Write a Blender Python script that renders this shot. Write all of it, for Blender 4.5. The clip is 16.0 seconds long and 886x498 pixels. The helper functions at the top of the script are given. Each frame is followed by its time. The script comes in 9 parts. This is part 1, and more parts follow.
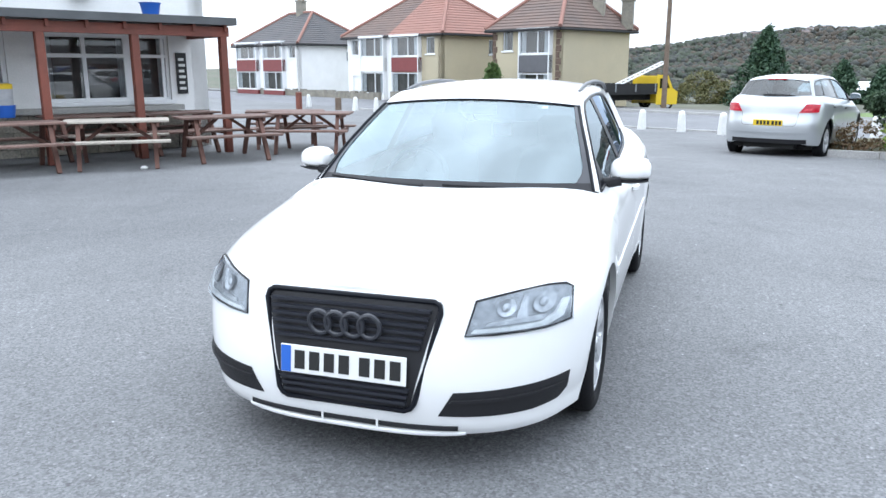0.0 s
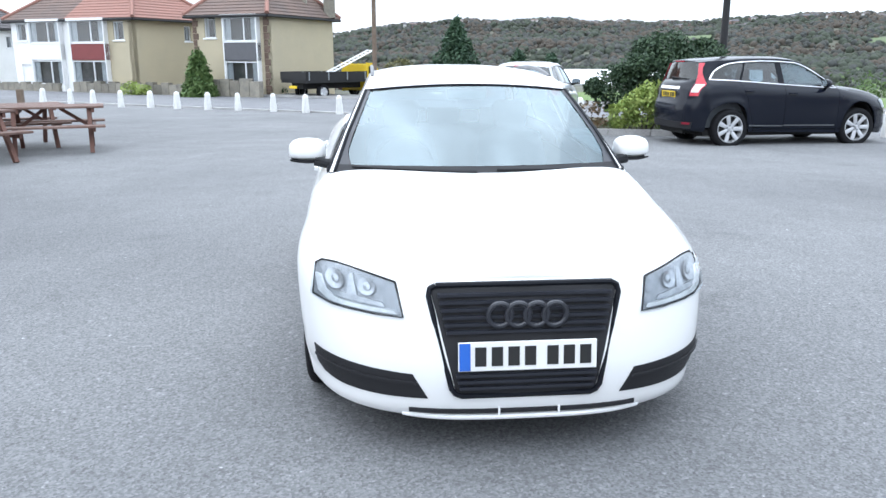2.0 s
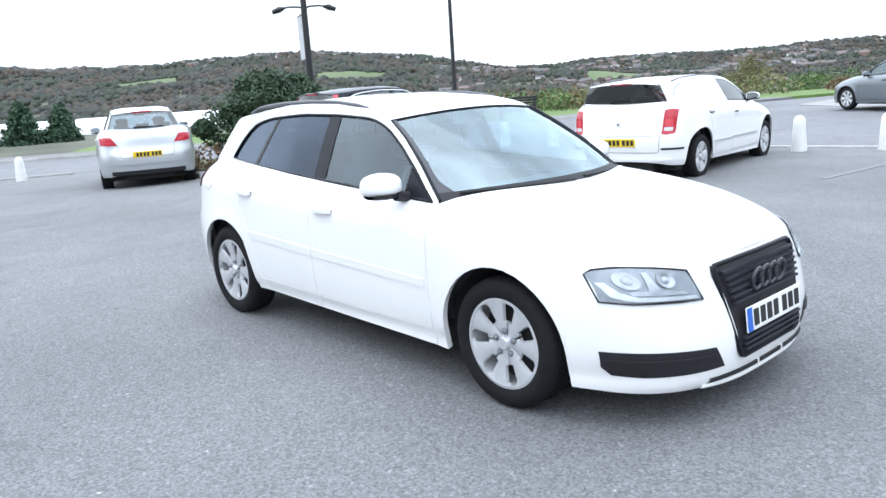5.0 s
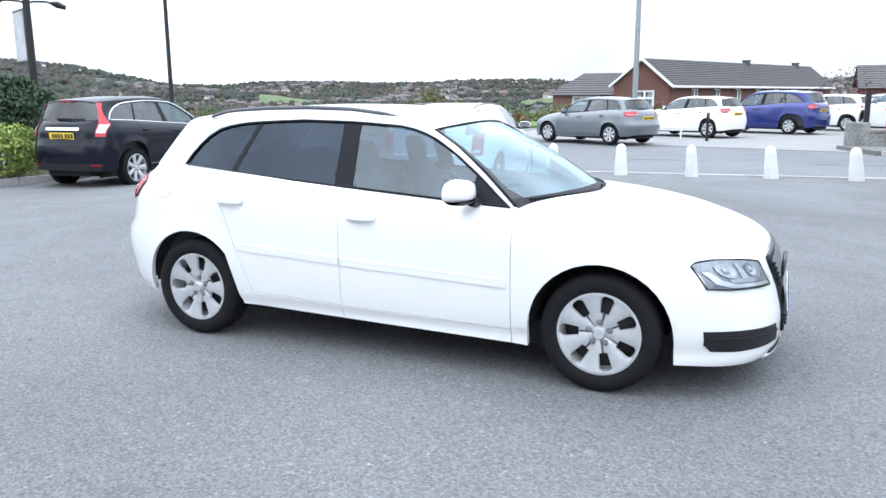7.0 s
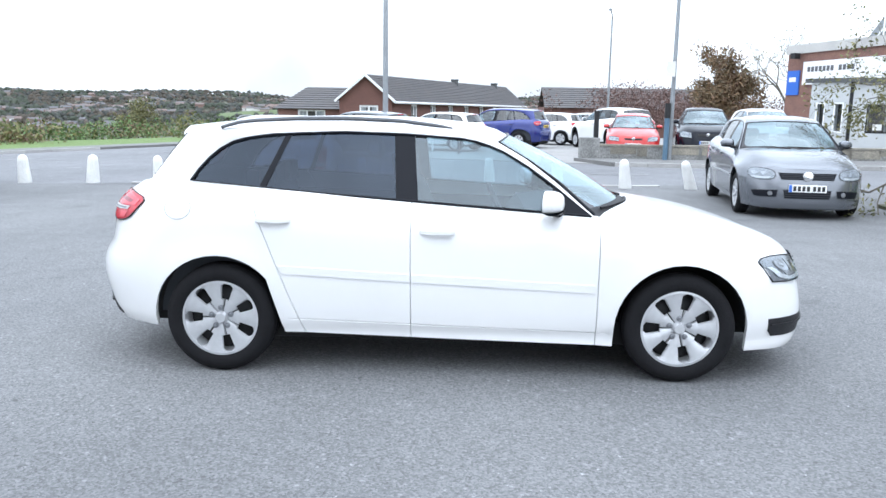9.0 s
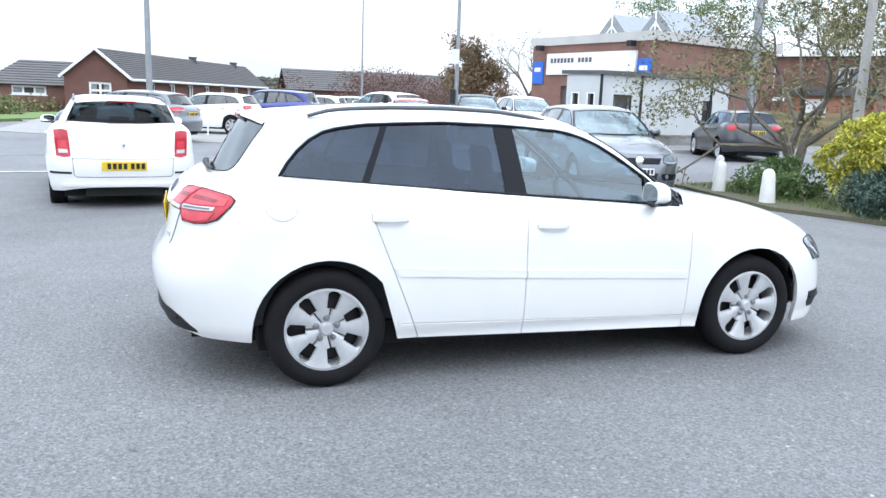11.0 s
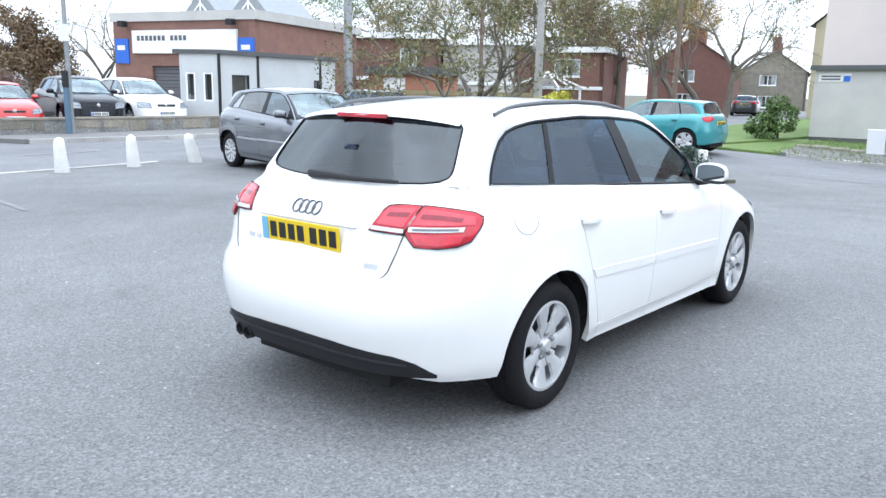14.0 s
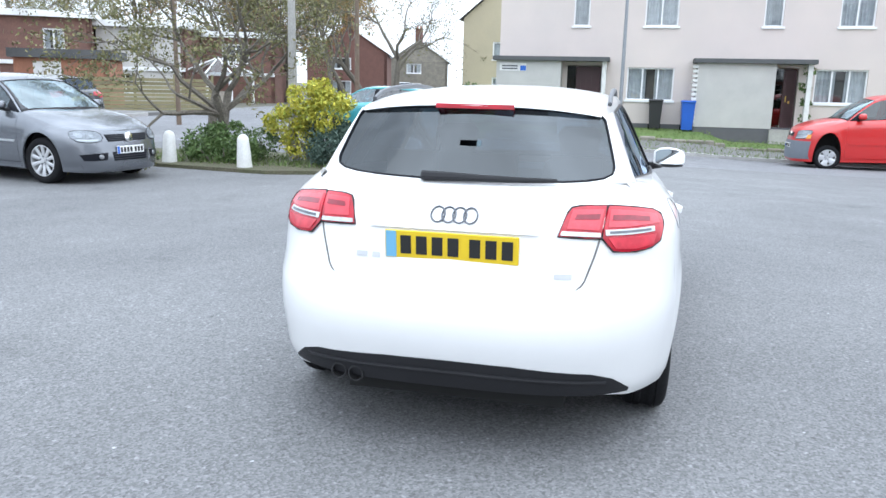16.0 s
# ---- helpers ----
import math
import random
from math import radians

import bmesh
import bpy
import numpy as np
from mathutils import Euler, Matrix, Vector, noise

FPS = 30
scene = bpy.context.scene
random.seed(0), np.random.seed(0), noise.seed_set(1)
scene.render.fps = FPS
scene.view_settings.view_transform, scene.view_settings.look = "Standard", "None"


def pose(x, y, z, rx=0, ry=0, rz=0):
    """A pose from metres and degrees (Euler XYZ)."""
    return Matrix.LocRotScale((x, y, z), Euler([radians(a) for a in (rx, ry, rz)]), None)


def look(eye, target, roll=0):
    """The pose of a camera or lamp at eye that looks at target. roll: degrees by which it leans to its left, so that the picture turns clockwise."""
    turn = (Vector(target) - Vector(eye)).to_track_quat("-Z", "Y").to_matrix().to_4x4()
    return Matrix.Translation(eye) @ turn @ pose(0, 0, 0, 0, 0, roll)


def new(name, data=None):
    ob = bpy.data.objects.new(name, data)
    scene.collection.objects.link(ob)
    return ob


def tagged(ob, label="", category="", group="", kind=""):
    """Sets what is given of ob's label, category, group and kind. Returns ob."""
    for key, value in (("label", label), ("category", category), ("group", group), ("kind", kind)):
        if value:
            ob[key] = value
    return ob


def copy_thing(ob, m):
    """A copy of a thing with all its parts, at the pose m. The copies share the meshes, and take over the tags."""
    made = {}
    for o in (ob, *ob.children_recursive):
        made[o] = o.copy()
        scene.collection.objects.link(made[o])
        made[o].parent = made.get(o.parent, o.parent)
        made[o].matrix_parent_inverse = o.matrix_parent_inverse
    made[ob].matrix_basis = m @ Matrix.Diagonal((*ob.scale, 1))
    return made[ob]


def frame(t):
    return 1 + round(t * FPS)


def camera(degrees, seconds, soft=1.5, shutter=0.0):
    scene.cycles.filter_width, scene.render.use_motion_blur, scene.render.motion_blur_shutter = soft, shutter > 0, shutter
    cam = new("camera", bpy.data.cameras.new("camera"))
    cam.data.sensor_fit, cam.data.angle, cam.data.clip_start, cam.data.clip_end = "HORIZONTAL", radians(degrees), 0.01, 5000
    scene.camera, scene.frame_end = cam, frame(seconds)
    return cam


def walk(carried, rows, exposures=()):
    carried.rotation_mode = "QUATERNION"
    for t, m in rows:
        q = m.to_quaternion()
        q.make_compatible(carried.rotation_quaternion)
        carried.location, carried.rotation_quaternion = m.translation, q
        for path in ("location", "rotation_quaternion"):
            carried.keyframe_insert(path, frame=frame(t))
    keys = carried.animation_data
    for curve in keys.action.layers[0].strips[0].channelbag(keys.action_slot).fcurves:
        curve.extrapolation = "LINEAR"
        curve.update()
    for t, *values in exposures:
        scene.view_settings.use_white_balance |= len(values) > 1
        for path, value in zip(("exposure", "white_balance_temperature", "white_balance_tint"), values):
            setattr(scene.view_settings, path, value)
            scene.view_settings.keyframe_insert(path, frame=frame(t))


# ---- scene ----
cam = camera(59.6, 16.0)
PATH = [
    (0, (1.214, -4.661, 1.52), (0.612, -2.809, 1.066), -0.0),
    (0.5, (0.843, -4.751, 1.497), (0.342, -2.873, 1.027), -0.3),
    (1, (0.397, -4.791, 1.497), (0.071, -2.881, 1.002), 1.2),
    (1.5, (-0.107, -4.893, 1.512), (-0.173, -2.954, 1.028), 0.7),
    (2, (-0.568, -4.804, 1.499), (-0.384, -2.871, 1.018), 0.1),
    (2.5, (-1.08, -4.762, 1.503), (-0.635, -2.871, 1.028), -0.4),
    (3, (-1.537, -4.607, 1.488), (-0.9, -2.771, 1.017), -1.5),
    (3.5, (-2.001, -4.43, 1.494), (-1.161, -2.671, 1.043), -0.9),
    (4, (-2.467, -4.237, 1.505), (-1.45, -2.571, 1.068), -1.3),
    (4.2, (-2.619, -4.117, 1.49), (-1.543, -2.487, 1.063), -2.0),
    (6.3, (-4.266, -2.738, 1.519), (-2.604, -1.703, 1.112), -1.4),
    (6.5, (-4.352, -2.551, 1.499), (-2.641, -1.594, 1.105), -0.7),
    (7, (-4.629, -2.091, 1.501), (-2.833, -1.301, 1.114), -0.2),
    (7.5, (-4.824, -1.622, 1.49), (-2.955, -1.022, 1.108), -0.0),
    (8, (-4.946, -1.129, 1.489), (-3.025, -0.709, 1.121), -0.1),
    (8.5, (-5.072, -0.618, 1.489), (-3.12, -0.387, 1.119), 0.2),
    (9, (-5.064, -0.103, 1.483), (-3.095, -0.039, 1.134), 0.9),
    (9.2, (-5.073, 0.113, 1.461), (-3.102, 0.086, 1.126), 0.7),
    (11.3, (-4.517, 2.255, 1.477), (-2.696, 1.513, 1.112), 2.1),
    (11.5, (-4.439, 2.466, 1.465), (-2.653, 1.636, 1.114), 1.9),
    (12, (-4.179, 2.917, 1.453), (-2.46, 1.952, 1.113), 1.8),
    (12.5, (-3.834, 3.315, 1.458), (-2.205, 2.215, 1.087), 2.8),
    (13, (-3.487, 3.735, 1.466), (-1.973, 2.481, 1.096), 2.3),
    (13.5, (-3.061, 4.017, 1.464), (-1.658, 2.649, 1.063), 2.1),
    (14, (-2.642, 4.332, 1.471), (-1.416, 2.802, 1.075), 1.2),
    (14.5, (-2.159, 4.523, 1.452), (-1.106, 2.872, 1.046), 0.7),
    (15, (-1.655, 4.728, 1.449), (-0.803, 2.965, 1.045), 1.8),
    (15.5, (-1.138, 4.826, 1.428), (-0.478, 2.984, 1.017), 1.2),
    (16, (-0.622, 4.876, 1.433), (-0.179, 2.969, 1.024), 1.3),
]
walk(cam, [(t, look(e, a, r)) for t, e, a, r in PATH], exposures=[(0, 1.0), (16, 1.0)])

# ---- light: bright overcast afternoon, the sun a broad glow behind thin cloud ----
SUN_EL, SUN_AZ = radians(42), radians(-70)
world = bpy.data.worlds.new("sky")
scene.world = world
world.use_nodes = True
wn, wl = world.node_tree.nodes, world.node_tree.links
wn.clear()
sky = wn.new("ShaderNodeTexSky")
sky.sky_type, sky.sun_disc, sky.sun_elevation, sky.sun_rotation = "NISHITA", False, SUN_EL, SUN_AZ
sky.dust_density, sky.ozone_density, sky.air_density = 1.0, 1.0, 1.0
cloud = wn.new("ShaderNodeMixRGB")
cloud.inputs["Fac"].default_value = 0.92
cloud.inputs["Color2"].default_value = (7.95, 9.0, 10.35, 1)
cover_at = wn.new("ShaderNodeTexCoord")
cover = wn.new("ShaderNodeTexNoise")
cover.inputs["Scale"].default_value, cover.inputs["Detail"].default_value = 2.4, 5
bank = wn.new("ShaderNodeMapRange")
bank.inputs["From Min"].default_value, bank.inputs["From Max"].default_value = 0.35, 0.68
bank.inputs["To Min"].default_value, bank.inputs["To Max"].default_value = 0.62, 1.24
up = wn.new("ShaderNodeSeparateXYZ")
lift = wn.new("ShaderNodeMapRange")
lift.inputs["From Min"].default_value, lift.inputs["From Max"].default_value = 0.0, 1.0
lift.inputs["To Min"].default_value, lift.inputs["To Max"].default_value = 0.85, 1.95
both = wn.new("ShaderNodeMath")
both.operation = "MULTIPLY"
grey = wn.new("ShaderNodeMixRGB")
grey.blend_type, grey.inputs["Fac"].default_value = "MULTIPLY", 1.0
back = wn.new("ShaderNodeBackground")
back.inputs["Strength"].default_value = 0.105
wout = wn.new("ShaderNodeOutputWorld")
wl.new(sky.outputs["Color"], cloud.inputs["Color1"])
wl.new(cover_at.outputs["Generated"], cover.inputs["Vector"])
wl.new(cover.outputs["Fac"], bank.inputs["Value"])
wl.new(cloud.outputs["Color"], grey.inputs["Color1"])
wl.new(cover_at.outputs["Generated"], up.inputs["Vector"])
wl.new(up.outputs["Z"], lift.inputs["Value"])
wl.new(lift.outputs["Result"], both.inputs[0])
wl.new(bank.outputs["Result"], both.inputs[1])
wl.new(both.outputs["Value"], grey.inputs["Color2"])
wl.new(grey.outputs["Color"], back.inputs["Color"])
wl.new(back.outputs["Background"], wout.inputs["Surface"])
sun = new("sun", bpy.data.lights.new("sun", "SUN"))
sun.data.energy, sun.data.angle, sun.data.color = 0.75, radians(150), (0.97, 0.97, 0.97)
sun.matrix_world = look((0, 0, 0), (-math.sin(SUN_AZ) * math.cos(SUN_EL), -math.cos(SUN_AZ) * math.cos(SUN_EL), -math.sin(SUN_EL)))


# ---- materials ----
def material(name, colour, rough=0.6, metal=0.0, vary=0.0, scale=3.0, bump=0.0, bump_scale=40.0, second=None, coat=0.0, each=0.0, fine=0.0, spec=0.5):
    """A surface: colour broken up by a large and a fine noise, with fine relief. second: a colour that the large noise brings in. each: change from piece to piece."""
    m = bpy.data.materials.new(name)
    m.use_nodes = True
    n, l = m.node_tree.nodes, m.node_tree.links
    b = n["Principled BSDF"]
    b.inputs["Roughness"].default_value, b.inputs["Metallic"].default_value = rough, metal
    b.inputs["Coat Weight"].default_value, b.inputs["Coat Roughness"].default_value = coat, 0.04
    b.inputs["Specular IOR Level"].default_value = spec
    colour = (*colour, 1)
    b.inputs["Base Color"].default_value = colour
    if vary or second or bump or each or fine:
        at = n.new("ShaderNodeTexCoord")
        big = n.new("ShaderNodeTexNoise")
        big.inputs["Scale"].default_value, big.inputs["Detail"].default_value, big.inputs["Roughness"].default_value = scale, 6, 0.62
        l.new(at.outputs["Object"], big.inputs["Vector"])
        ramp = n.new("ShaderNodeMapRange")
        ramp.inputs["From Min"].default_value, ramp.inputs["From Max"].default_value = 0.3, 0.7
        l.new(big.outputs["Fac"], ramp.inputs["Value"])
        mix = n.new("ShaderNodeMixRGB")
        mix.inputs["Color1"].default_value = colour
        mix.inputs["Color2"].default_value = (*(second or [c * (1 - vary) for c in colour[:3]]), 1)
        l.new(ramp.outputs["Result"], mix.inputs["Fac"])
        last = mix.outputs["Color"]
        if fine:
            small = n.new("ShaderNodeTexNoise")
            small.inputs["Scale"].default_value, small.inputs["Detail"].default_value = bump_scale, 3
            l.new(at.outputs["Object"], small.inputs["Vector"])
            r2 = n.new("ShaderNodeMapRange")
            r2.inputs["From Min"].default_value, r2.inputs["From Max"].default_value = 0.32, 0.68
            r2.inputs["To Min"].default_value, r2.inputs["To Max"].default_value = 1 - fine, 1 + fine
            l.new(small.outputs["Fac"], r2.inputs["Value"])
            mul = n.new("ShaderNodeMixRGB")
            mul.blend_type, mul.inputs["Fac"].default_value = "MULTIPLY", 1
            l.new(last, mul.inputs["Color1"])
            l.new(r2.outputs["Result"], mul.inputs["Color2"])
            last = mul.outputs["Color"]
        if each:
            info = n.new("ShaderNodeObjectInfo")
            r3 = n.new("ShaderNodeMapRange")
            r3.inputs["To Min"].default_value, r3.inputs["To Max"].default_value = 1 - each, 1 + each
            l.new(info.outputs["Random"], r3.inputs["Value"])
            mul = n.new("ShaderNodeMixRGB")
            mul.blend_type, mul.inputs["Fac"].default_value = "MULTIPLY", 1
            l.new(last, mul.inputs["Color1"])
            l.new(r3.outputs["Result"], mul.inputs["Color2"])
            last = mul.outputs["Color"]
        l.new(last, b.inputs["Base Color"])
        if bump:
            grain = n.new("ShaderNodeTexNoise")
            grain.inputs["Scale"].default_value, grain.inputs["Detail"].default_value = bump_scale, 4
            l.new(at.outputs["Object"], grain.inputs["Vector"])
            bp = n.new("ShaderNodeBump")
            bp.inputs["Strength"].default_value, bp.inputs["Distance"].default_value = bump, 0.01
            l.new(grain.outputs["Fac"], bp.inputs["Height"])
            l.new(bp.outputs["Normal"], b.inputs["Normal"])
    return m


def glass(name, tint, ior=1.5, rough=0.0, pale_film=0.0, cast=(1, 1, 1)):
    """A thin pane: tinted, with the mirror image that its angle gives, the same from both sides, and a pale film added
    to lift the mirrored sky's brightness.
    """
    m = bpy.data.materials.new(name)
    m.use_nodes = True
    n, l = m.node_tree.nodes, m.node_tree.links
    n.clear()
    t, g = n.new("ShaderNodeBsdfTransparent"), n.new("ShaderNodeBsdfGlossy")
    t.inputs["Color"].default_value = (*tint, 1)
    g.inputs["Roughness"].default_value, g.inputs["Color"].default_value = rough, (*cast, 1)
    f, mix, o = n.new("ShaderNodeLayerWeight"), n.new("ShaderNodeMixShader"), n.new("ShaderNodeOutputMaterial")
    f.inputs["Blend"].default_value = 0.5
    steep, share = n.new("ShaderNodeMath"), n.new("ShaderNodeMapRange")
    steep.operation, steep.inputs[1].default_value = "POWER", 5.0
    share.inputs["To Min"].default_value = ((ior - 1) / (ior + 1)) ** 2
    l.new(f.outputs["Facing"], steep.inputs[0])
    l.new(steep.outputs["Value"], share.inputs["Value"])
    l.new(share.outputs["Result"], mix.inputs["Fac"])
    l.new(t.outputs["BSDF"], mix.inputs[1])
    l.new(g.outputs["BSDF"], mix.inputs[2])
    # diffuse share that paints extra sky brightness onto the pane
    if pale_film:
        film, d = n.new("ShaderNodeMixShader"), n.new("ShaderNodeBsdfDiffuse")
        d.inputs["Color"].default_value = (0.62, 0.66, 0.68, 1)
        film.inputs["Fac"].default_value = pale_film
        l.new(mix.outputs["Shader"], film.inputs[1])
        l.new(d.outputs["BSDF"], film.inputs[2])
        mix = film
    l.new(mix.outputs["Shader"], o.inputs["Surface"])
    return m


# ---- meshes ----
class Shape:
    """Points and faces, gathered and then linked as one mesh object. warp: a function that moves every point."""

    def __init__(self, warp=None):
        self.v, self.f, self.warp = [], [], warp

    def add(self, p):
        self.v.append(tuple(self.warp(*p)) if self.warp else tuple(p))
        return len(self.v) - 1

    def face(self, *pts):
        self.f.append([self.add(p) for p in pts])

    def grid(self, rows, closed=False, flip=False):
        ids = [[self.add(p) for p in r] for r in rows]
        for a, b in zip(ids, ids[1:]):
            k = len(a)
            for i in range(k if closed else k - 1):
                j = (i + 1) % k
                q = [a[i], a[j], b[j], b[i]]
                self.f.append(q[::-1] if flip else q)
        return ids

    def box(self, a, b, m=None):
        (x0, y0, z0), (x1, y1, z1) = a, b
        c = [Vector((x, y, z)) for z in (z0, z1) for y in (y0, y1) for x in (x0, x1)]
        if m is not None:
            c = [m @ p for p in c]
        i = [self.add(p) for p in c]
        for q in ((0, 2, 3, 1), (4, 5, 7, 6), (0, 1, 5, 4), (2, 6, 7, 3), (0, 4, 6, 2), (1, 3, 7, 5)):
            self.f.append([i[k] for k in q])
        return self

    def prism(self, outline, z0, z1):
        """A flat outline (x, y), counter-clockwise, raised from z0 to z1."""
        n = len(outline)
        lo, hi = [self.add((x, y, z0)) for x, y in outline], [self.add((x, y, z1)) for x, y in outline]
        self.f.append(lo[::-1])
        self.f.append(hi)
        for i in range(n):
            j = (i + 1) % n
            self.f.append([lo[i], lo[j], hi[j], hi[i]])
        return self

    def slab(self, a, b, c, d, thick):
        """Four corners, counter-clockwise from outside, made thick inwards."""
        a, b, c, d = map(Vector, (a, b, c, d))
        nrm = (b - a).cross(d - a).normalized() * thick
        i = [self.add(p) for p in (a, b, c, d, a - nrm, b - nrm, c - nrm, d - nrm)]
        for q in ((0, 1, 2, 3), (7, 6, 5, 4), (0, 4, 5, 1), (1, 5, 6, 2), (2, 6, 7, 3), (3, 7, 4, 0)):
            self.f.append([i[k] for k in q])
        return self

    def tube(self, pts, radius, sides=8, cap=True):
        """A round bar along pts; radius: one, or one for each point."""
        pts = [Vector(p) for p in pts]
        rad = radius if isinstance(radius, (list, tuple)) else [radius] * len(pts)
        rows = []
        side = None
        for i, p in enumerate(pts):
            d = (pts[min(i + 1, len(pts) - 1)] - pts[max(i - 1, 0)]).normalized()
            if side is None:
                side = d.orthogonal().normalized()
            side = (side - d * side.dot(d)).normalized()
            up = d.cross(side)
            rows.append([p + (side * math.cos(2 * math.pi * k / sides) + up * math.sin(2 * math.pi * k / sides)) * rad[i] for k in range(sides)])
        ids = self.grid(rows, closed=True)
        if cap:
            self.f.append(ids[0][::-1])
            self.f.append(ids[-1])
        return self

    def lathe(self, profile, m=None, steps=24, axis="z"):
        """A profile of (radius, height) turned round an axis."""
        rows = []
        for r, h in profile:
            row = []
            for k in range(steps):
                a = 2 * math.pi * k / steps
                p = Vector((r * math.cos(a), r * math.sin(a), h)) if axis == "z" else Vector((h, r * math.cos(a), r * math.sin(a)))
                row.append(m @ p if m is not None else p)
            rows.append(row)
        self.grid(rows, closed=True)
        return self


def part(name, s, mat, parent=None, label="", smooth_deg=35, at=None):
    """One mesh object out of a Shape, under a thing or a part."""
    me = bpy.data.meshes.new(name)
    me.from_pydata(s.v, [], s.f)
    me.materials.append(mat)
    if smooth_deg:
        me.shade_smooth()
        me.set_sharp_from_angle(angle=radians(smooth_deg))
    me.update()
    ob = new(name, me)
    if parent:
        ob.parent = parent
    if at is not None:
        ob.matrix_basis = at
    return tagged(ob, label)


def thing(name, label, category, group="", kind="", at=None):
    ob = new(name)
    ob.empty_display_size = 0.2
    if at is not None:
        ob.matrix_basis = at
    return tagged(ob, label, category, group, kind)


def setting(name, s, mat, label="", category="", smooth_deg=30, at=None):
    return tagged(part(name, s, mat, None, label, smooth_deg, at), category=category, kind="structure")


def bevelled(s, width=0.004, segments=1):
    """The shape with its sharp edges taken off."""
    bm = bmesh.new()
    vs = [bm.verts.new(p) for p in s.v]
    for q in s.f:
        bm.faces.new([vs[i] for i in q])
    bmesh.ops.remove_doubles(bm, verts=bm.verts, dist=1e-5)
    bm.normal_update()
    edges = [e for e in bm.edges if len(e.link_faces) == 2 and e.calc_face_angle() > 0.5]
    bmesh.ops.bevel(bm, geom=edges, offset=width, segments=segments, affect="EDGES", profile=0.5)
    out = Shape()
    bm.verts.index_update()
    out.v = [tuple(v.co) for v in bm.verts]
    out.f = [[v.index for v in f.verts] for f in bm.faces]
    bm.free()
    return out


def lerp(a, b, t):
    return tuple(p + (q - p) * t for p, q in zip(a, b))


def along(pts, t):
    """The point at the share t of a polyline."""
    pts = [tuple(p) for p in pts]
    d = [0.0]
    for a, b in zip(pts, pts[1:]):
        d.append(d[-1] + math.dist(a, b))
    w = t * d[-1]
    for i in range(len(pts) - 1):
        if w <= d[i + 1] + 1e-9:
            return lerp(pts[i], pts[i + 1], (w - d[i]) / max(1e-9, d[i + 1] - d[i]))
    return pts[-1]


# ---- shape of a hatchback, in metres: forward is -y, its left is +x, wheels on z = 0 ----
def ip(v, pts):
    """Piecewise straight line through pts, by the first number."""
    if v <= pts[0][0]:
        return pts[0][1]
    for (a, p), (b, q) in zip(pts, pts[1:]):
        if v <= b:
            return p + (q - p) * (v - a) / (b - a)
    return pts[-1][1]


def smooth(v, pts):
    """A smooth curve through pts, by the first number."""
    if v <= pts[0][0]:
        return pts[0][1]
    if v >= pts[-1][0]:
        return pts[-1][1]
    n = len(pts)
    i = max(k for k in range(n - 1) if pts[k][0] <= v)
    def slope(k):
        a, b = max(0, k - 1), min(n - 1, k + 1)
        return (pts[b][1] - pts[a][1]) / (pts[b][0] - pts[a][0])
    (x0, y0), (x1, y1) = pts[i], pts[i + 1]
    h = x1 - x0
    t = (v - x0) / h
    return ((2 * t - 3) * t * t + 1) * y0 + ((t - 2) * t + 1) * t * h * slope(i) + (3 - 2 * t) * t * t * y1 + (t - 1) * t * t * h * slope(i + 1)


WIDE = [(0.13, 0.80), (0.18, 0.842), (0.26, 0.848), (0.30, 0.866), (0.45, 0.882), (0.62, 0.888), (0.75, 0.884), (0.90, 0.870), (1.1, 0.82)]
NOSE = [(0.13, -2.05), (0.17, -2.115), (0.22, -2.14), (0.30, -2.15), (0.38, -2.148), (0.45, -2.135), (0.55, -2.11), (0.66, -2.07), (0.72, -2.035), (0.8, -1.95)]
TAIL = [(0.18, 2.02), (0.30, 2.09), (0.40, 2.118), (0.45, 2.131), (0.475, 2.143), (0.53, 2.148), (0.60, 2.146), (0.645, 2.133), (0.67, 2.106), (0.70, 2.086), (0.80, 2.064), (0.92, 2.038), (1.0, 1.98), (1.08, 1.88)]
SHOULDER = [(-2.10, 0.69), (-1.95, 0.705), (-1.75, 0.73), (-1.5, 0.775), (-1.2, 0.835), (-0.95, 0.892), (-0.79, 0.922), (-0.3, 0.957), (0.3, 0.993), (0.9, 1.031), (1.3, 1.056), (1.5, 1.06), (1.7, 1.045), (1.85, 1.02), (2.0, 1.0)]
HOOD = [(-2.06, 0.705), (-1.95, 0.765), (-1.8, 0.820), (-1.6, 0.878), (-1.4, 0.918), (-1.2, 0.946), (-1.0, 0.963), (-0.79, 0.975)]
AXLE_F, AXLE_R, ARCH = -1.292, 1.292, 0.370
CORNER_F, CORNER_R, POW_F, POW_R = -1.25, 1.2, 3.0, 3.25


def half_width(y, z):
    """Half the body's width at the side, at that height, with the flares round the wheels."""
    w = smooth(z, WIDE)
    d = smooth(y, SHOULDER) - z
    w -= 0.085 * max(0.0, 1 - d / 0.15) ** 2
    for a in (AXLE_F, AXLE_R):
        r = math.hypot(y - a, z - 0.31)
        w += 0.012 * math.exp(-((r - ARCH) / 0.07) ** 2)
    return w


def contour(x_or_th, z, front):
    """A point of the nose's or the tail's outline in plan, by the angle from the side."""
    th = x_or_th
    n = POW_F if front else POW_R
    c, s = max(0.0, math.cos(th)) ** (2 / n), max(0.0, math.sin(th)) ** (2 / n)
    if front:
        y = CORNER_F - (CORNER_F - smooth(z, NOSE)) * s
    else:
        y = CORNER_R + (smooth(z, TAIL) - CORNER_R) * s
    return half_width(y, z) * c, y


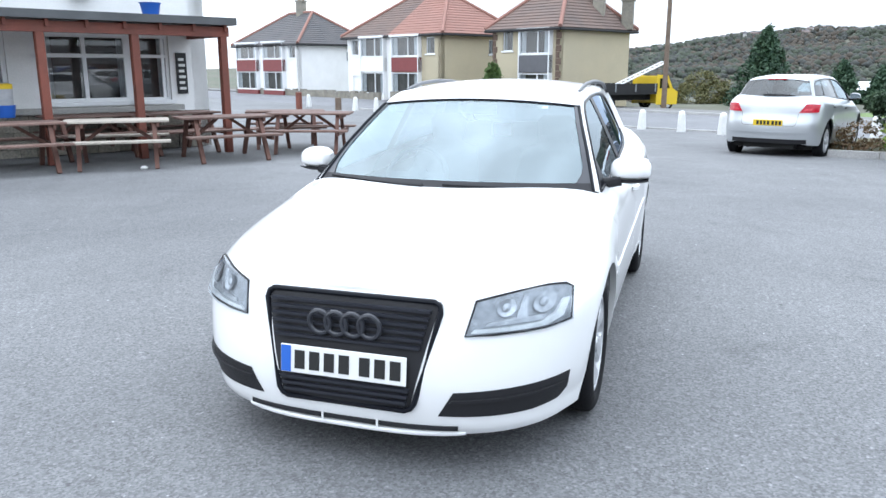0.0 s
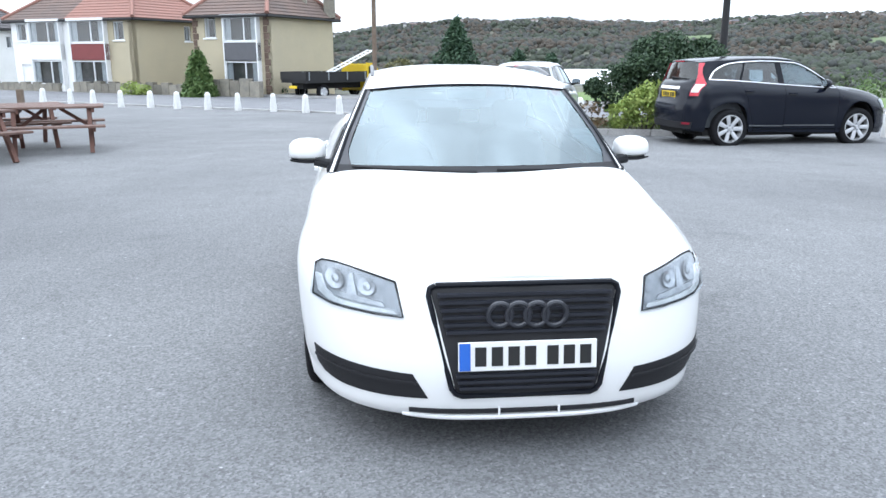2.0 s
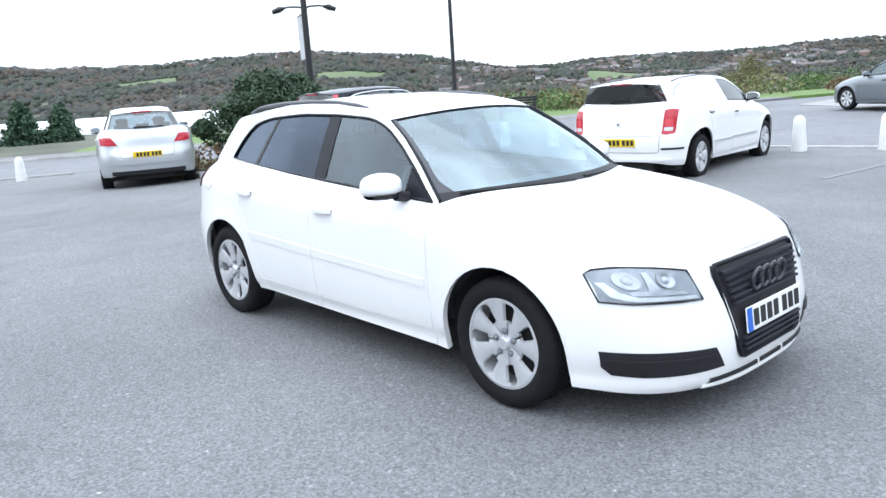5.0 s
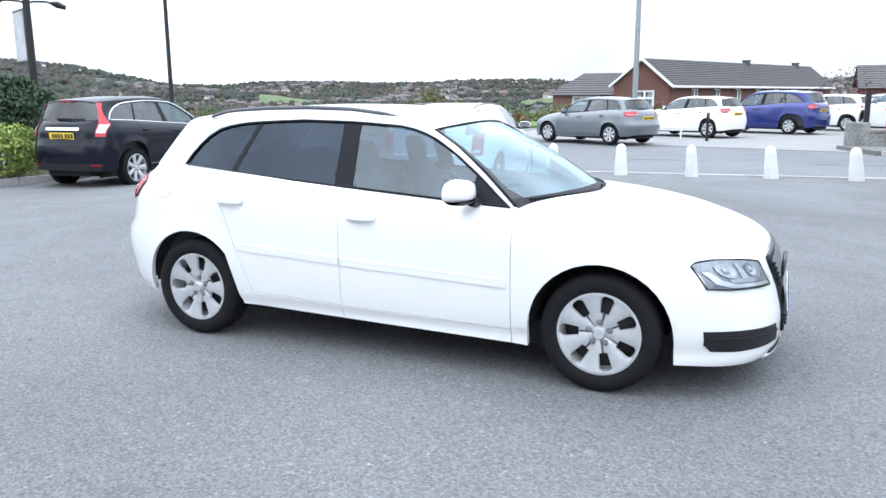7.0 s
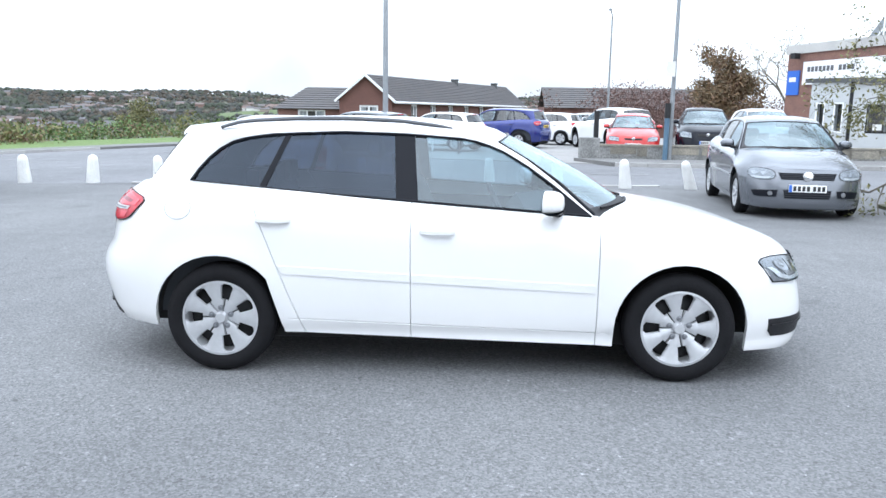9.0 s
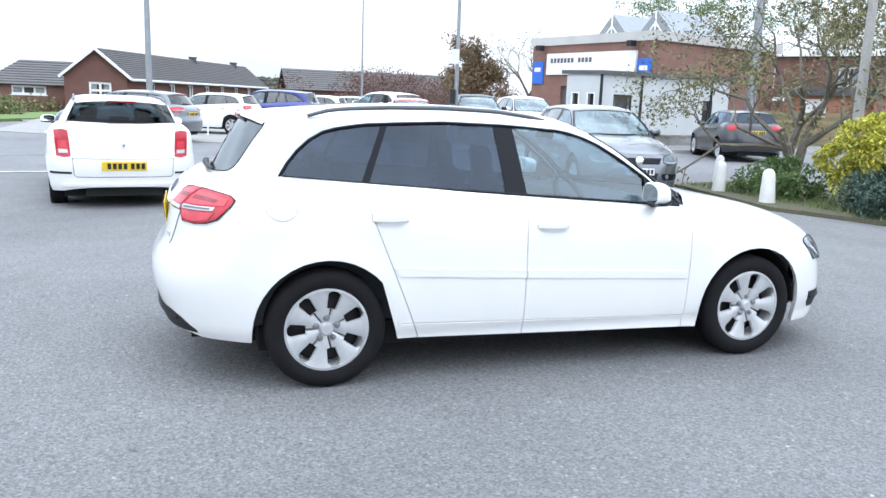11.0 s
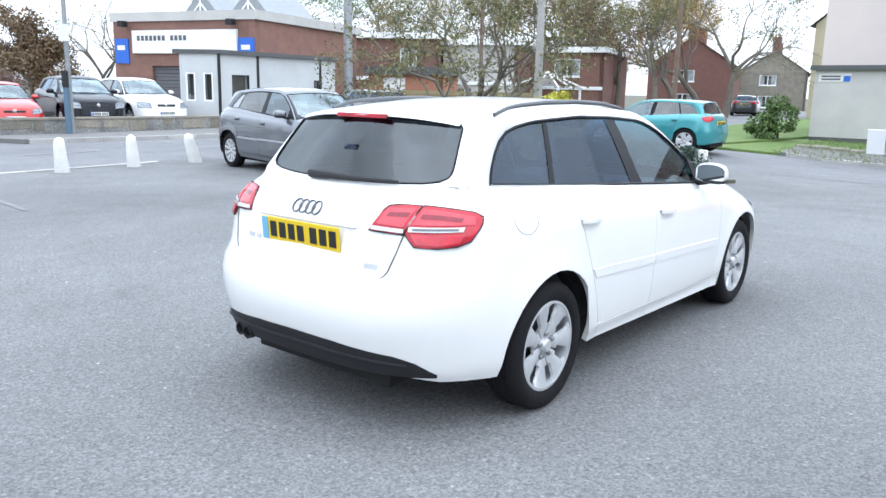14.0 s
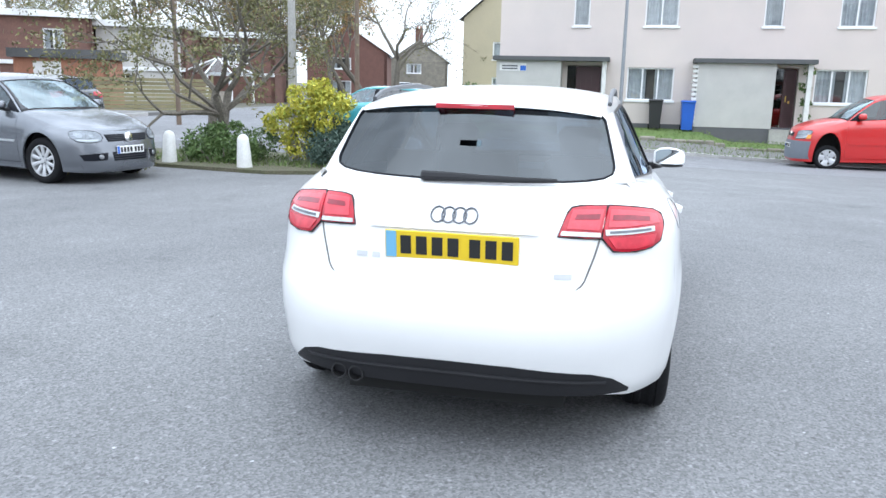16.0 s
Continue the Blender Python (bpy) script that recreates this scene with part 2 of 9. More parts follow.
def front_y(x, z):
    """The y of the nose at x and z."""
    n = POW_F
    y = -1.9
    for _ in range(4):
        r = min(1.0, abs(x) / half_width(y, z))
        y = CORNER_F - (CORNER_F - smooth(z, NOSE)) * (1 - r ** n) ** (1 / n)
    return y


def rear_y(x, z):
    n = POW_R
    y = 1.9
    for _ in range(4):
        r = min(1.0, abs(x) / half_width(y, z))
        y = CORNER_R + (smooth(z, TAIL) - CORNER_R) * (1 - r ** n) ** (1 / n)
    return y


def side_x(y, z):
    """Half width of the lower body at y and z, with the rounded corners."""
    if y < CORNER_F:
        r = min(1.0, (CORNER_F - y) / (CORNER_F - smooth(z, NOSE)))
        return half_width(y, z) * (1 - r ** POW_F) ** (1 / POW_F)
    if y > CORNER_R:
        r = min(1.0, (y - CORNER_R) / (smooth(z, TAIL) - CORNER_R))
        return half_width(y, z) * (1 - r ** POW_R) ** (1 / POW_R)
    return half_width(y, z)


def upper_x(y, z):
    """Half width of the glasshouse's side at y and z."""
    w = 0.783 - 0.50 * (z - 0.95) - 0.12 * max(0.0, z - 1.2) ** 1.5
    w -= 0.10 * max(0.0, (y - 0.6)) ** 1.7 + 0.02 * max(0.0, (0.1 - y)) ** 2
    return w


# ---- car materials ----
RUBBER = material("tyre_rubber", (0.011, 0.011, 0.013), 0.8, spec=0.2, vary=0.3, scale=8, bump=0.3, bump_scale=60)
ALLOY = material("silver_alloy", (0.60, 0.61, 0.63), 0.34, 0.4, vary=0.15, scale=14)
BOLT_STEEL = material("bolt_steel", (0.30, 0.31, 0.33), 0.35, 0.8)
ALLOY_DARK = material("brake_dark", (0.03, 0.03, 0.032), 0.6, 0.3, vary=0.3, scale=20)
PLASTIC = material("black_plastic", (0.022, 0.022, 0.025), 0.55, bump=0.15, bump_scale=300, vary=0.2, spec=0.25)
GLOSS_BLACK = material("gloss_black", (0.010, 0.011, 0.015), 0.3, spec=0.12)
GRILLE_SLAT = material("grille_slat_black", (0.022, 0.024, 0.032), 0.4, spec=0.35)
BADGE_BLACK = material("badge_black", (0.03, 0.032, 0.04), 0.28, spec=0.5)
UNDER = material("underbody", (0.012, 0.012, 0.012), 0.9)
CABIN = material("cabin_trim", (0.05, 0.056, 0.064), 0.8, vary=0.2, bump=0.2, bump_scale=120)
CHROME = material("chrome", (0.8, 0.8, 0.82), 0.12, 1.0)
RAIL_GREY = material("roof_rail_grey", (0.09, 0.095, 0.105), 0.4, vary=0.15)
LAMP_BASE = material("lamp_silver", (0.30, 0.315, 0.34), 0.35, 0.3, vary=0.5, scale=30)
REFLECTOR = material("lamp_reflector", (0.40, 0.415, 0.44), 0.28, 0.7, vary=0.4, scale=40)
LAMP_CLEAR = material("lamp_white", (0.62, 0.635, 0.65), 0.3, 0.3, vary=0.3, scale=40)
LAMP_GREY = material("lamp_housing", (0.15, 0.16, 0.18), 0.35, 0.5, vary=0.4, scale=22)
RED_LENS = material("red_lens", (0.50, 0.012, 0.03), 0.22, coat=0.25, spec=0.4, vary=0.4, scale=16)
RED_LIGHT = material("bright_red_lens", (0.66, 0.05, 0.075), 0.22, coat=0.25, spec=0.4, vary=0.3, scale=24)
RED_DARK = material("deep_red_lens", (0.26, 0.012, 0.03), 0.25, coat=0.25, spec=0.4, vary=0.4, scale=30)
AMBER = material("amber_lens", (0.75, 0.28, 0.04), 0.2, coat=0.4)
WHITE_PLATE = material("white_plate", (0.75, 0.75, 0.74), 0.45)
YELLOW_PLATE = material("yellow_plate", (0.75, 0.52, 0.02), 0.45)
BLUE_BAND = material("blue_band", (0.02, 0.12, 0.5), 0.45)
PALE_BLUE = material("pale_blue_band", (0.16, 0.42, 0.62), 0.45)
INK = material("plate_black", (0.015, 0.015, 0.015), 0.5)
CLEAR = glass("clear_glass", (0.48, 0.60, 0.65), 1.95, cast=(0.85, 0.94, 1.0))
SCREEN = glass("windscreen_glass", (0.58, 0.76, 0.82), 2.6, pale_film=0.02, cast=(0.82, 0.95, 1.0))
TINTED = glass("tinted_glass", (0.13, 0.16, 0.22), 1.62, cast=(0.70, 0.82, 1.0))
REAR_GLASS = glass("rear_window_glass", (0.07, 0.085, 0.11), 1.85, cast=(0.90, 0.96, 1.0))
DARK_GLASS = glass("dark_car_glass", (0.22, 0.26, 0.28), 1.9)
LENS = glass("lamp_glass", (0.90, 0.93, 0.95), 1.45)
JOINT = material("joint_grey", (0.16, 0.155, 0.15), 0.8)
MIRROR = material("mirror_glass", (0.75, 0.78, 0.8), 0.03, 1.0)


def paint(name, colour, metal=0.0, rough=0.3, coat=0.8, spec=0.5):
    return material(name, colour, rough, metal, coat=coat, spec=spec, vary=0.05, scale=1.5)


WHITE_PAINT = paint("white_car_paint", (0.80, 0.80, 0.80))


# ---- cars ----
WIN_TOP = [(-0.775, 0.930), (-0.594, 1.074), (-0.42, 1.196), (-0.265, 1.283), (-0.10, 1.333), (0.25, 1.356), (0.62, 1.364), (0.85, 1.354), (1.06, 1.342), (1.19, 1.321), (1.27, 1.300), (1.325, 1.275), (1.40, 1.214), (1.483, 1.117), (1.51, 1.068)]
ROOF_EDGE = [(-0.80, 0.925, 0.752), (-0.60, 1.098, 0.686), (-0.43, 1.228, 0.628), (-0.26, 1.326, 0.582), (-0.08, 1.380, 0.556), (0.25, 1.405, 0.545), (0.62, 1.408, 0.54), (0.98, 1.398, 0.535), (1.22, 1.380, 0.53), (1.42, 1.362, 0.525), (1.52, 1.35, 0.52), (1.56, 1.345, 0.515)]


def belt(y):
    return 0.925 + 0.0625 * (y + 0.775)


def wheel(parent, at, radius=0.316, width=0.205, rim=0.226, style="petal", side=-1):
    """A wheel with its hub at the pose; side: which way its face looks along x."""
    w = part("wheel", Shape().lathe([(0.06, 0.0), (0.06, 0.05 * side)], axis="x", steps=12), ALLOY_DARK, parent, at=at)
    h = width / 2
    prof = [(rim - 0.004, h * 0.80), (rim + 0.012, h * 0.93), (rim + 0.04, h), (radius - 0.035, h * 0.97), (radius - 0.014, h * 0.86), (radius - 0.004, h * 0.72), (radius, h * 0.5), (radius - 0.006, h * 0.46), (radius, h * 0.42), (radius, 0.02), (radius - 0.006, 0.012)]
    prof = prof + [(r, -x) for r, x in reversed(prof)]
    part("tyre", Shape().lathe([(r, x) for r, x in prof], axis="x", steps=44), RUBBER, w)
    b = Shape()
    b.lathe([(rim + 0.002, h * 0.84 * side), (rim - 0.012, h * 0.86 * side), (rim - 0.016, h * 0.6 * side), (rim - 0.02, -h * 0.8 * side)], axis="x", steps=40)
    part("rim", b, ALLOY, w)
    part("brake", Shape().lathe([(0.0, h * 0.1 * side), (0.15, h * 0.12 * side), (rim - 0.018, -h * 0.2 * side)], axis="x", steps=24), ALLOY_DARK, w)
    n = {"petal": 7, "seven": 7, "five": 5}.get(style, 10)
    face = h * 0.80 * side
    for k in range(n):
        a = 2 * math.pi * (k + 0.5) / n
        s = Shape()
        rows = []
        for r in ((0.035, 0.07, 0.098, 0.105, 0.115, 0.145, 0.175, 0.183, 0.189, rim - 0.004) if style == "petal" else (0.035, 0.07, 0.11, 0.15, 0.185, rim - 0.006)):
            t = (r - 0.035) / (rim - 0.041)
            half = (math.pi / n) * r - (0.0175 + 0.010 * (r - 0.09) / 0.08) * min(1.0, max(0.0, (r - 0.098) / 0.007)) * min(1.0, max(0.0, (0.189 - r) / 0.007)) if style == "petal" else (math.pi / n) * 0.07 * (1.15 if style == "five" else 1.0) * (1 + (0.7 if style == "five" else 0.35) * t)
            dish = face - side * 0.022 * max(0.0, 1 - t) ** 1.5
            row = []
            for q, dx in ((-1, -0.016), (-0.88, -0.002), (-0.35, 0.003), (0.35, 0.003), (0.88, -0.002), (1, -0.016)):
                u = q * half
                row.append((dish + dx * side, r * math.cos(a) - u * math.sin(a), r * math.sin(a) + u * math.cos(a)))
            rows.append(row)
        s.grid(rows)
        part("spoke", s, ALLOY, w, smooth_deg=50)
    part("centre_cap", Shape().lathe([(0.0, face + 0.004 * side), (0.026, face + 0.004 * side), (0.032, face - 0.004 * side), (0.038, face - 0.026 * side)], axis="x", steps=20), ALLOY, w)
    for k in range(5):
        a = 2 * math.pi * k / 5 + 0.3
        m = Matrix.Translation((0, 0.058 * math.cos(a), 0.058 * math.sin(a)))
        part("wheel_bolt", Shape().lathe([(0.0, face - 0.002 * side), (0.008, face - 0.002 * side), (0.011, face - 0.006 * side), (0.0115, face - 0.012 * side), (0.017, face - 0.013 * side), (0.017, face - 0.03 * side)], m, axis="x", steps=10), BOLT_STEEL, w)
    return w


def sheet(top, bottom, place, cols=14, rows=4, warp=None, lift=0.0, rim=0.0):
    """A curved panel between two outlines, laid by place(u, v, lift); rim: a border that turns down by that much."""
    s = Shape(warp)
    lift_rows = []
    for j in range(rows + 1):
        row = []
        for i in range(cols + 1):
            p, q = along(top, i / cols), along(bottom, i / cols)
            row.append(lerp(p, q, j / rows))
        lift_rows.append(row)
    grid = [[place(*p, lift) for p in row] for row in lift_rows]
    s.grid(grid)
    if rim:
        edge = lift_rows[0] + [r[-1] for r in lift_rows[1:]] + lift_rows[-1][::-1][1:] + [r[0] for r in lift_rows[::-1][1:-1]]
        s.grid([[place(*p, lift) for p in edge], [place(*p, lift - rim) for p in edge]], closed=True)
    return s


def plate(parent, at, mat, band, bars=7, width=0.52, height=0.111, label=""):
    """A number plate, its writing plain bars."""
    p = part("number_plate", bevelled(Shape().box((-width / 2, -0.006, -height / 2), (width / 2, 0.0, height / 2)), 0.003), mat, parent, label, at=at)
    part("plate_band", Shape().box((-width / 2 + 0.004, -0.009, -height / 2 + 0.004), (-width / 2 + 0.045, -0.004, height / 2 - 0.004)), band, p)
    for k in range(bars):
        x = -width / 2 + 0.062 + k * 0.062 + (0.022 if k > 3 else 0)
        part("plate_bar", Shape().box((x, -0.009, -0.036), (x + 0.042, -0.004, 0.036)), INK, p)
    return p


def build_car(name, label, colour, at, warp=None, group="", fine=1, top_scale=1.0, wheels="petal", tyre=0.316, panel=False, rails=False, front_bar=WHITE_PLATE, tint=None, cabin=True, lamps=None, plates=True, arch_dark=False, trim=None, detail=False, chrome=False, plate_z=None, lamp_out=None, face=None, extra=None, quarter=None):
    """A hatchback; warp moves the points of its shape to make another model of it."""
    car = thing(name, label, "car", group, at=at)
    wf = warp or (lambda x, y, z: (x, y, z))
    tint = tint or TINTED
    trim = trim or PLASTIC
    # columns along the side: (y at the bottom, y at the top, depth of a joint)
    k = 14 if fine else 7
    ta = math.asin(min(1.0, ((-1.76 - CORNER_F) / (-2.14 - CORNER_F)) ** (POW_F / 2)))
    tb = math.asin(min(1.0, ((1.76 - CORNER_R) / (2.13 - CORNER_R)) ** (POW_R / 2)))
    cols = [("f", math.pi / 2 + (ta - math.pi / 2) * i / k, 0) for i in range(k + 1)]
    arch_n = 18 if fine else 10
    def arch(a):
        return [a - ARCH - 0.002] + [a - ARCH * math.cos(math.pi * i / arch_n) * 0.9995 for i in range(arch_n + 1)] + [a + ARCH + 0.002]
    g = 0.0035
    ys = [-1.70] + arch(AXLE_F) + [-0.88]
    ys += [(-0.826 - g), (-0.826, 1), (-0.826 + g)] + [-0.826 + i * 0.1289 for i in range(1, 8)] + [(0.208 - g), (0.208, 1), (0.208 + g)] + [0.208 + i * 0.12 for i in range(1, 5)] + [(0.805 - g), (0.805, 1), (0.805 + g), 0.87] + arch(AXLE_R) + [1.70]
    shift = [(-1.7, -1.7), (0.1, 0.1), (0.208, 0.216), (0.805, 1.13), (0.93, 1.17), (1.289, 1.36), (1.651, 1.66), (1.7, 1.70)]
    for y in ys:
        y, j = y if isinstance(y, tuple) else (y, 0)
        cols.append(("s", (y, ip(y, shift)), j))
    cols += [("r", tb + (math.pi / 2 - tb) * i / k, 0) for i in range(k + 1)]
    # bottom edge
    def low(y):
        for a in (AXLE_F, AXLE_R):
            if abs(y - a) < ARCH:
                return max(0.19, 0.31 + math.sqrt(ARCH ** 2 - (y - a) ** 2) * 1.0)
        return ip(y, [(-2.1, 0.165), (-1.75, 0.185), (-1.6, 0.19), (-0.9, 0.205), (0.0, 0.222), (0.90, 0.242), (1.7, 0.255), (1.9, 0.262), (2.1, 0.31)])
    steps = [0, 0.03, 0.065, 0.098, 0.104, 0.110, 0.16, 0.24, 0.33, 0.42, 0.51, 0.60, 0.69, 0.78, 0.85, 0.90, 0.94, 0.97, 0.99, 1.0] if fine else [0, 0.05, 0.11, 0.3, 0.5, 0.7, 0.85, 0.93, 0.98, 1.0]
    def ring(kind, p, s, joint):
        if kind == "s":
            y = p[0] + (p[1] - p[0]) * s
            zb, zt = low(p[0]), smooth(p[1], SHOULDER)
            z = zb + (zt - zb) * s
            x = side_x(y, z)
        else:
            z = 0.5
            y = contour(p, z, kind == "f")[1]
            for _ in range(3):
                zb, zt = low(y if kind == "f" else y), smooth(y, SHOULDER)
                z = zb + (zt - zb) * s
                y = contour(p, z, kind == "f")[1]
            x, y = contour(p, z, kind == "f")
        if joint:
            x -= 0.011
        if kind == "s" and -0.83 < p[0] < 0.81 and (abs(s - 0.104) < 1e-6) and fine:
            x -= 0.009
        return (x, y, z)
    pts = [[ring(a, b, s, j) for a, b, j in cols] for s in steps]
    names = [c[1][0] if c[0] == "s" else None for c in cols]
    jf, jb, jr = (names.index(v) for v in (-0.826, 0.208, 0.805))
    sill = steps.index(0.104) if fine else 2
    n = len(cols)
    top = pts[-1]
    for sgn in (-1, 1):
        body, fd, rd = Shape(wf), Shape(wf), Shape(wf)
        def put(s, c0, c1, r0, r1):
            s.grid([[(sgn * x, y, z) for x, y, z in pts[r][c0:c1 + 1]] for r in range(r0, r1 + 1)], flip=sgn < 0)
        last = len(steps) - 1
        put(body, 0, jf, 0, last)
        put(body, jr, n - 1, 0, last)
        put(body, jf, jr, 0, sill)
        put(fd, jf, jb, sill, last)
        put(rd, jb, jr, sill, last)
        # turned-in lip along the bottom edge
        body.grid([[(sgn * (x - 0.03 if x > 0.12 else x * 0.7), y, z + 0.01) for x, y, z in pts[0]], [(sgn * x, y, z) for x, y, z in pts[0]]], flip=sgn < 0)
        part("body_side", body, colour, car)
        d1, d2 = part("front_door", fd, colour, car), part("rear_door", rd, colour, car)
        for d, (ya, yb, zz) in ((d1, (0.14, -0.01, 0.833)), (d2, (1.05, 0.90, 0.881))):
            h = Shape(wf)
            rows = []
            for i in range(9):
                t = i / 8
                y = ya + 0.02 + (yb - ya - 0.04) * t
                out = 0.006 + 0.03 * math.sin(math.pi * t) ** 0.5
                x = side_x(y, zz)
                rows.append([(sgn * (x + out - a), y, zz + b) for a, b in ((0.012, -0.014), (0.0, -0.010), (0.0, 0.010), (0.012, 0.014), (0.022, 0.0))])
            h.grid(rows, closed=True, flip=sgn > 0)
            part("handle", h, colour, d)
            hz = zz - 0.006
            part("handle_recess", sheet([(ya, hz + 0.024), (yb, hz + 0.02)], [(ya, hz - 0.024), (yb, hz - 0.028)], lambda y, z, o: (sgn * (side_x(y, z) + o), y, z), 6, 2, wf, 0.0025), colour if detail else trim, d)
        if detail:
            part("side_moulding", sheet([(-0.80, 0.556), (0.205, 0.595)], [(-0.80, 0.511), (0.205, 0.551)], lambda y, z, o: (sgn * (side_x(y, z) + o), y, z), 10, 3, wf, 0.006, 0.007), colour, d1)
            part("side_moulding", sheet([(0.215, 0.595), (0.955, 0.630)], [(0.215, 0.551), (0.92, 0.583)], lambda y, z, o: (sgn * (side_x(y, z) + o), y, z), 10, 3, wf, 0.006, 0.007), colour, d2)
        for a in (AXLE_F, AXLE_R):
            liner = Shape(wf)
            liner.grid([[(sgn * x, a + (ARCH + 0.008) * math.cos(t), max(0.12, 0.31 + (ARCH + 0.008) * math.sin(t))) for t in [math.pi * i / 14 for i in range(15)]] for x in (0.80, 0.45)], flip=sgn > 0)
            liner.face((sgn * 0.45, a - ARCH, 0.15), (sgn * 0.45, a + ARCH, 0.15), (sgn * 0.45, a + ARCH, 0.7), (sgn * 0.45, a - ARCH, 0.7))
            part("wheel_arch_liner", liner, UNDER, car)
    # bonnet
    hood = Shape(wf)
    end = max(i for i, c in enumerate(top) if c[1] < -0.79)
    for_rows = []
    for i in range(0, end + 1):
        x, y, z = top[i]
        row = []
        for u in [q / 10 for q in range(-10, 11)]:
            foot = -0.815 - 0.29 * (1 - u * u)
            zz = max(z, smooth(min(y, foot), HOOD))
            row.append((x * u, min(y, foot), z + (zz - z) * (1 - abs(u) ** 5)))
        for_rows.append(row)
    hood.grid(for_rows, flip=True)
    part("bonnet", hood, colour, car)
    # glasshouse: screen pillars, roof edge and rear pillars
    m_cols = 30 if fine else 16
    wt = [(upper_x(y, z), y, z) for y, z in [along(WIN_TOP, i / m_cols) for i in range(m_cols + 1)]]
    wt[0] = (0.778, -0.785, 0.924)
    re = [(x, y, z) for y, z, x in [along(ROOF_EDGE, i / m_cols) for i in range(m_cols + 1)]]
    rear_side = [(0.635, 1.735, 1.078), (0.61, 1.685, 1.15), (0.572, 1.622, 1.245), (0.533, 1.553, 1.338)]
    def rear_win(u, v):
        # u from -1 to 1 across, v from 0 at the foot to 1 at the top
        x, y, z = along(rear_side, v)
        bow = 0.10 * (1 - u * u)
        return (x * u, y + bow, z - (0.018 * (1 - v)) * (1 - u * u) + 0.02 * v * (1 - u * u))
    def screen(u, v):
        x, y, z = along([(0.752, -0.80, 0.925), (0.686, -0.60, 1.098), (0.630, -0.43, 1.215), (0.585, -0.26, 1.312)], v)
        return (x * u, y - (0.30 * (1 - v) + 0.085 * v) * (1 - u * u), z + (0.020 * (1 - v) + 0.035 * v) * (1 - u * u))
    for sgn in (-1, 1):
        s = Shape(wf)
        mid = [lerp(a, b, 0.55) for a, b in zip(wt, re)]
        mid = [(x + 0.008, y, z) for x, y, z in mid]
        s.grid([[(sgn * x, y, z) for x, y, z in row] for row in (wt, mid, re)], flip=sgn < 0)
        # inner face of the frame
        s.grid([[(sgn * (x - 0.03), y, z) for x, y, z in wt], [(sgn * x, y, z) for x, y, z in wt]], flip=sgn < 0)
        part("roof_pillar", s, colour, car)
        # rear pillar between the side glass and the rear window
        s = Shape(wf)
        gate_y = rear_y(0.715, smooth(1.9, SHOULDER))
        rows = [[(sgn * side_x(y, smooth(y, SHOULDER)), y, smooth(y, SHOULDER)) for y in [1.49 + (gate_y - 1.49) * q for q in (0, 0.2, 0.4, 0.6, 0.8, 1)]]]
        for j in range(9):
            v = j / 8
            a = along([(1.51, 1.068), (1.483, 1.117), (1.40, 1.214), (1.325, 1.275), (1.27, 1.30), (1.19, 1.321)], v)
            a = (upper_x(*a) , a[0], a[1])
            b = rear_win(1, v * 0.98)
            rows.append([(sgn * (a[0] + (b[0] - a[0]) * q + 0.035 * math.sin(math.pi * q) * (1 - 0.6 * v)), a[1] + (b[1] - a[1]) * q, a[2] + (b[2] - a[2]) * q + 0.02 * math.sin(math.pi * q) * v) for q in (0, 0.2, 0.4, 0.6, 0.8, 1)])
        s.grid(rows, flip=sgn < 0)
        part("rear_pillar", s, colour, car)
        # belt shoulder between door top and glass
        s = Shape(wf)
        lows = [c for c in top if -0.83 < c[1] < 1.52]
        s.grid([[(sgn * x, y, z) for x, y, z in lows], [(sgn * (upper_x(y, belt(y)) - 0.004), y, belt(y) + 0.004) for x, y, z in lows]], flip=sgn < 0)
        part("window_ledge", s, colour, car)
        # side glass: front door, rear door, quarter
        def side_glass(nm, ya0, ya1, yb0, yb1, mat, off=-0.006):
            # from the foot (ya0 to ya1) up to the window's top line (yb0 to yb1)
            q = Shape(wf)
            rows = []
            for j in range(7):
                t = j / 6
                row = []
                for i in range(13):
                    f = i / 12
                    yb, yt = ya0 + (ya1 - ya0) * f, yb0 + (yb1 - yb0) * f
                    zt = ip(yt, WIN_TOP)
                    zb = belt(yb)
                    y, z = yb + (yt - yb) * t, zb + (max(zt, zb + 0.004) - zb) * t
                    row.append((sgn * (upper_x(y, z) + off), y, z))
                rows.append(row)
            q.grid(rows, flip=sgn < 0)
            return part(nm, q, mat, car, smooth_deg=60)
        if panel:
            side_glass("front_side_window", -0.76, 0.16, -0.74, 0.19, DARK_GLASS)
            side_glass("side_panel", 0.16, 1.505, 0.19, 1.48, colour, 0.004)
        else:
            side_glass("front_side_window", -0.77, 0.185, -0.745, 0.22, CLEAR)
            if quarter:
                side_glass("rear_side_window", 0.30, 1.26, 0.325, 1.17, tint)
                side_glass("quarter_panel", 1.26, 1.508, 1.17, 1.49, quarter, 0.003)
            else:
                side_glass("rear_side_window", 0.30, 1.06, 0.325, 0.93, tint)
                side_glass("quarter_window", 1.09, 1.505, 0.955, 1.485, tint)
                side_glass("window_divider", 1.055, 1.095, 0.925, 0.96, GLOSS_BLACK, -0.003)
            side_glass("door_pillar", 0.18, 0.305, 0.215, 0.33, GLOSS_BLACK, -0.002)
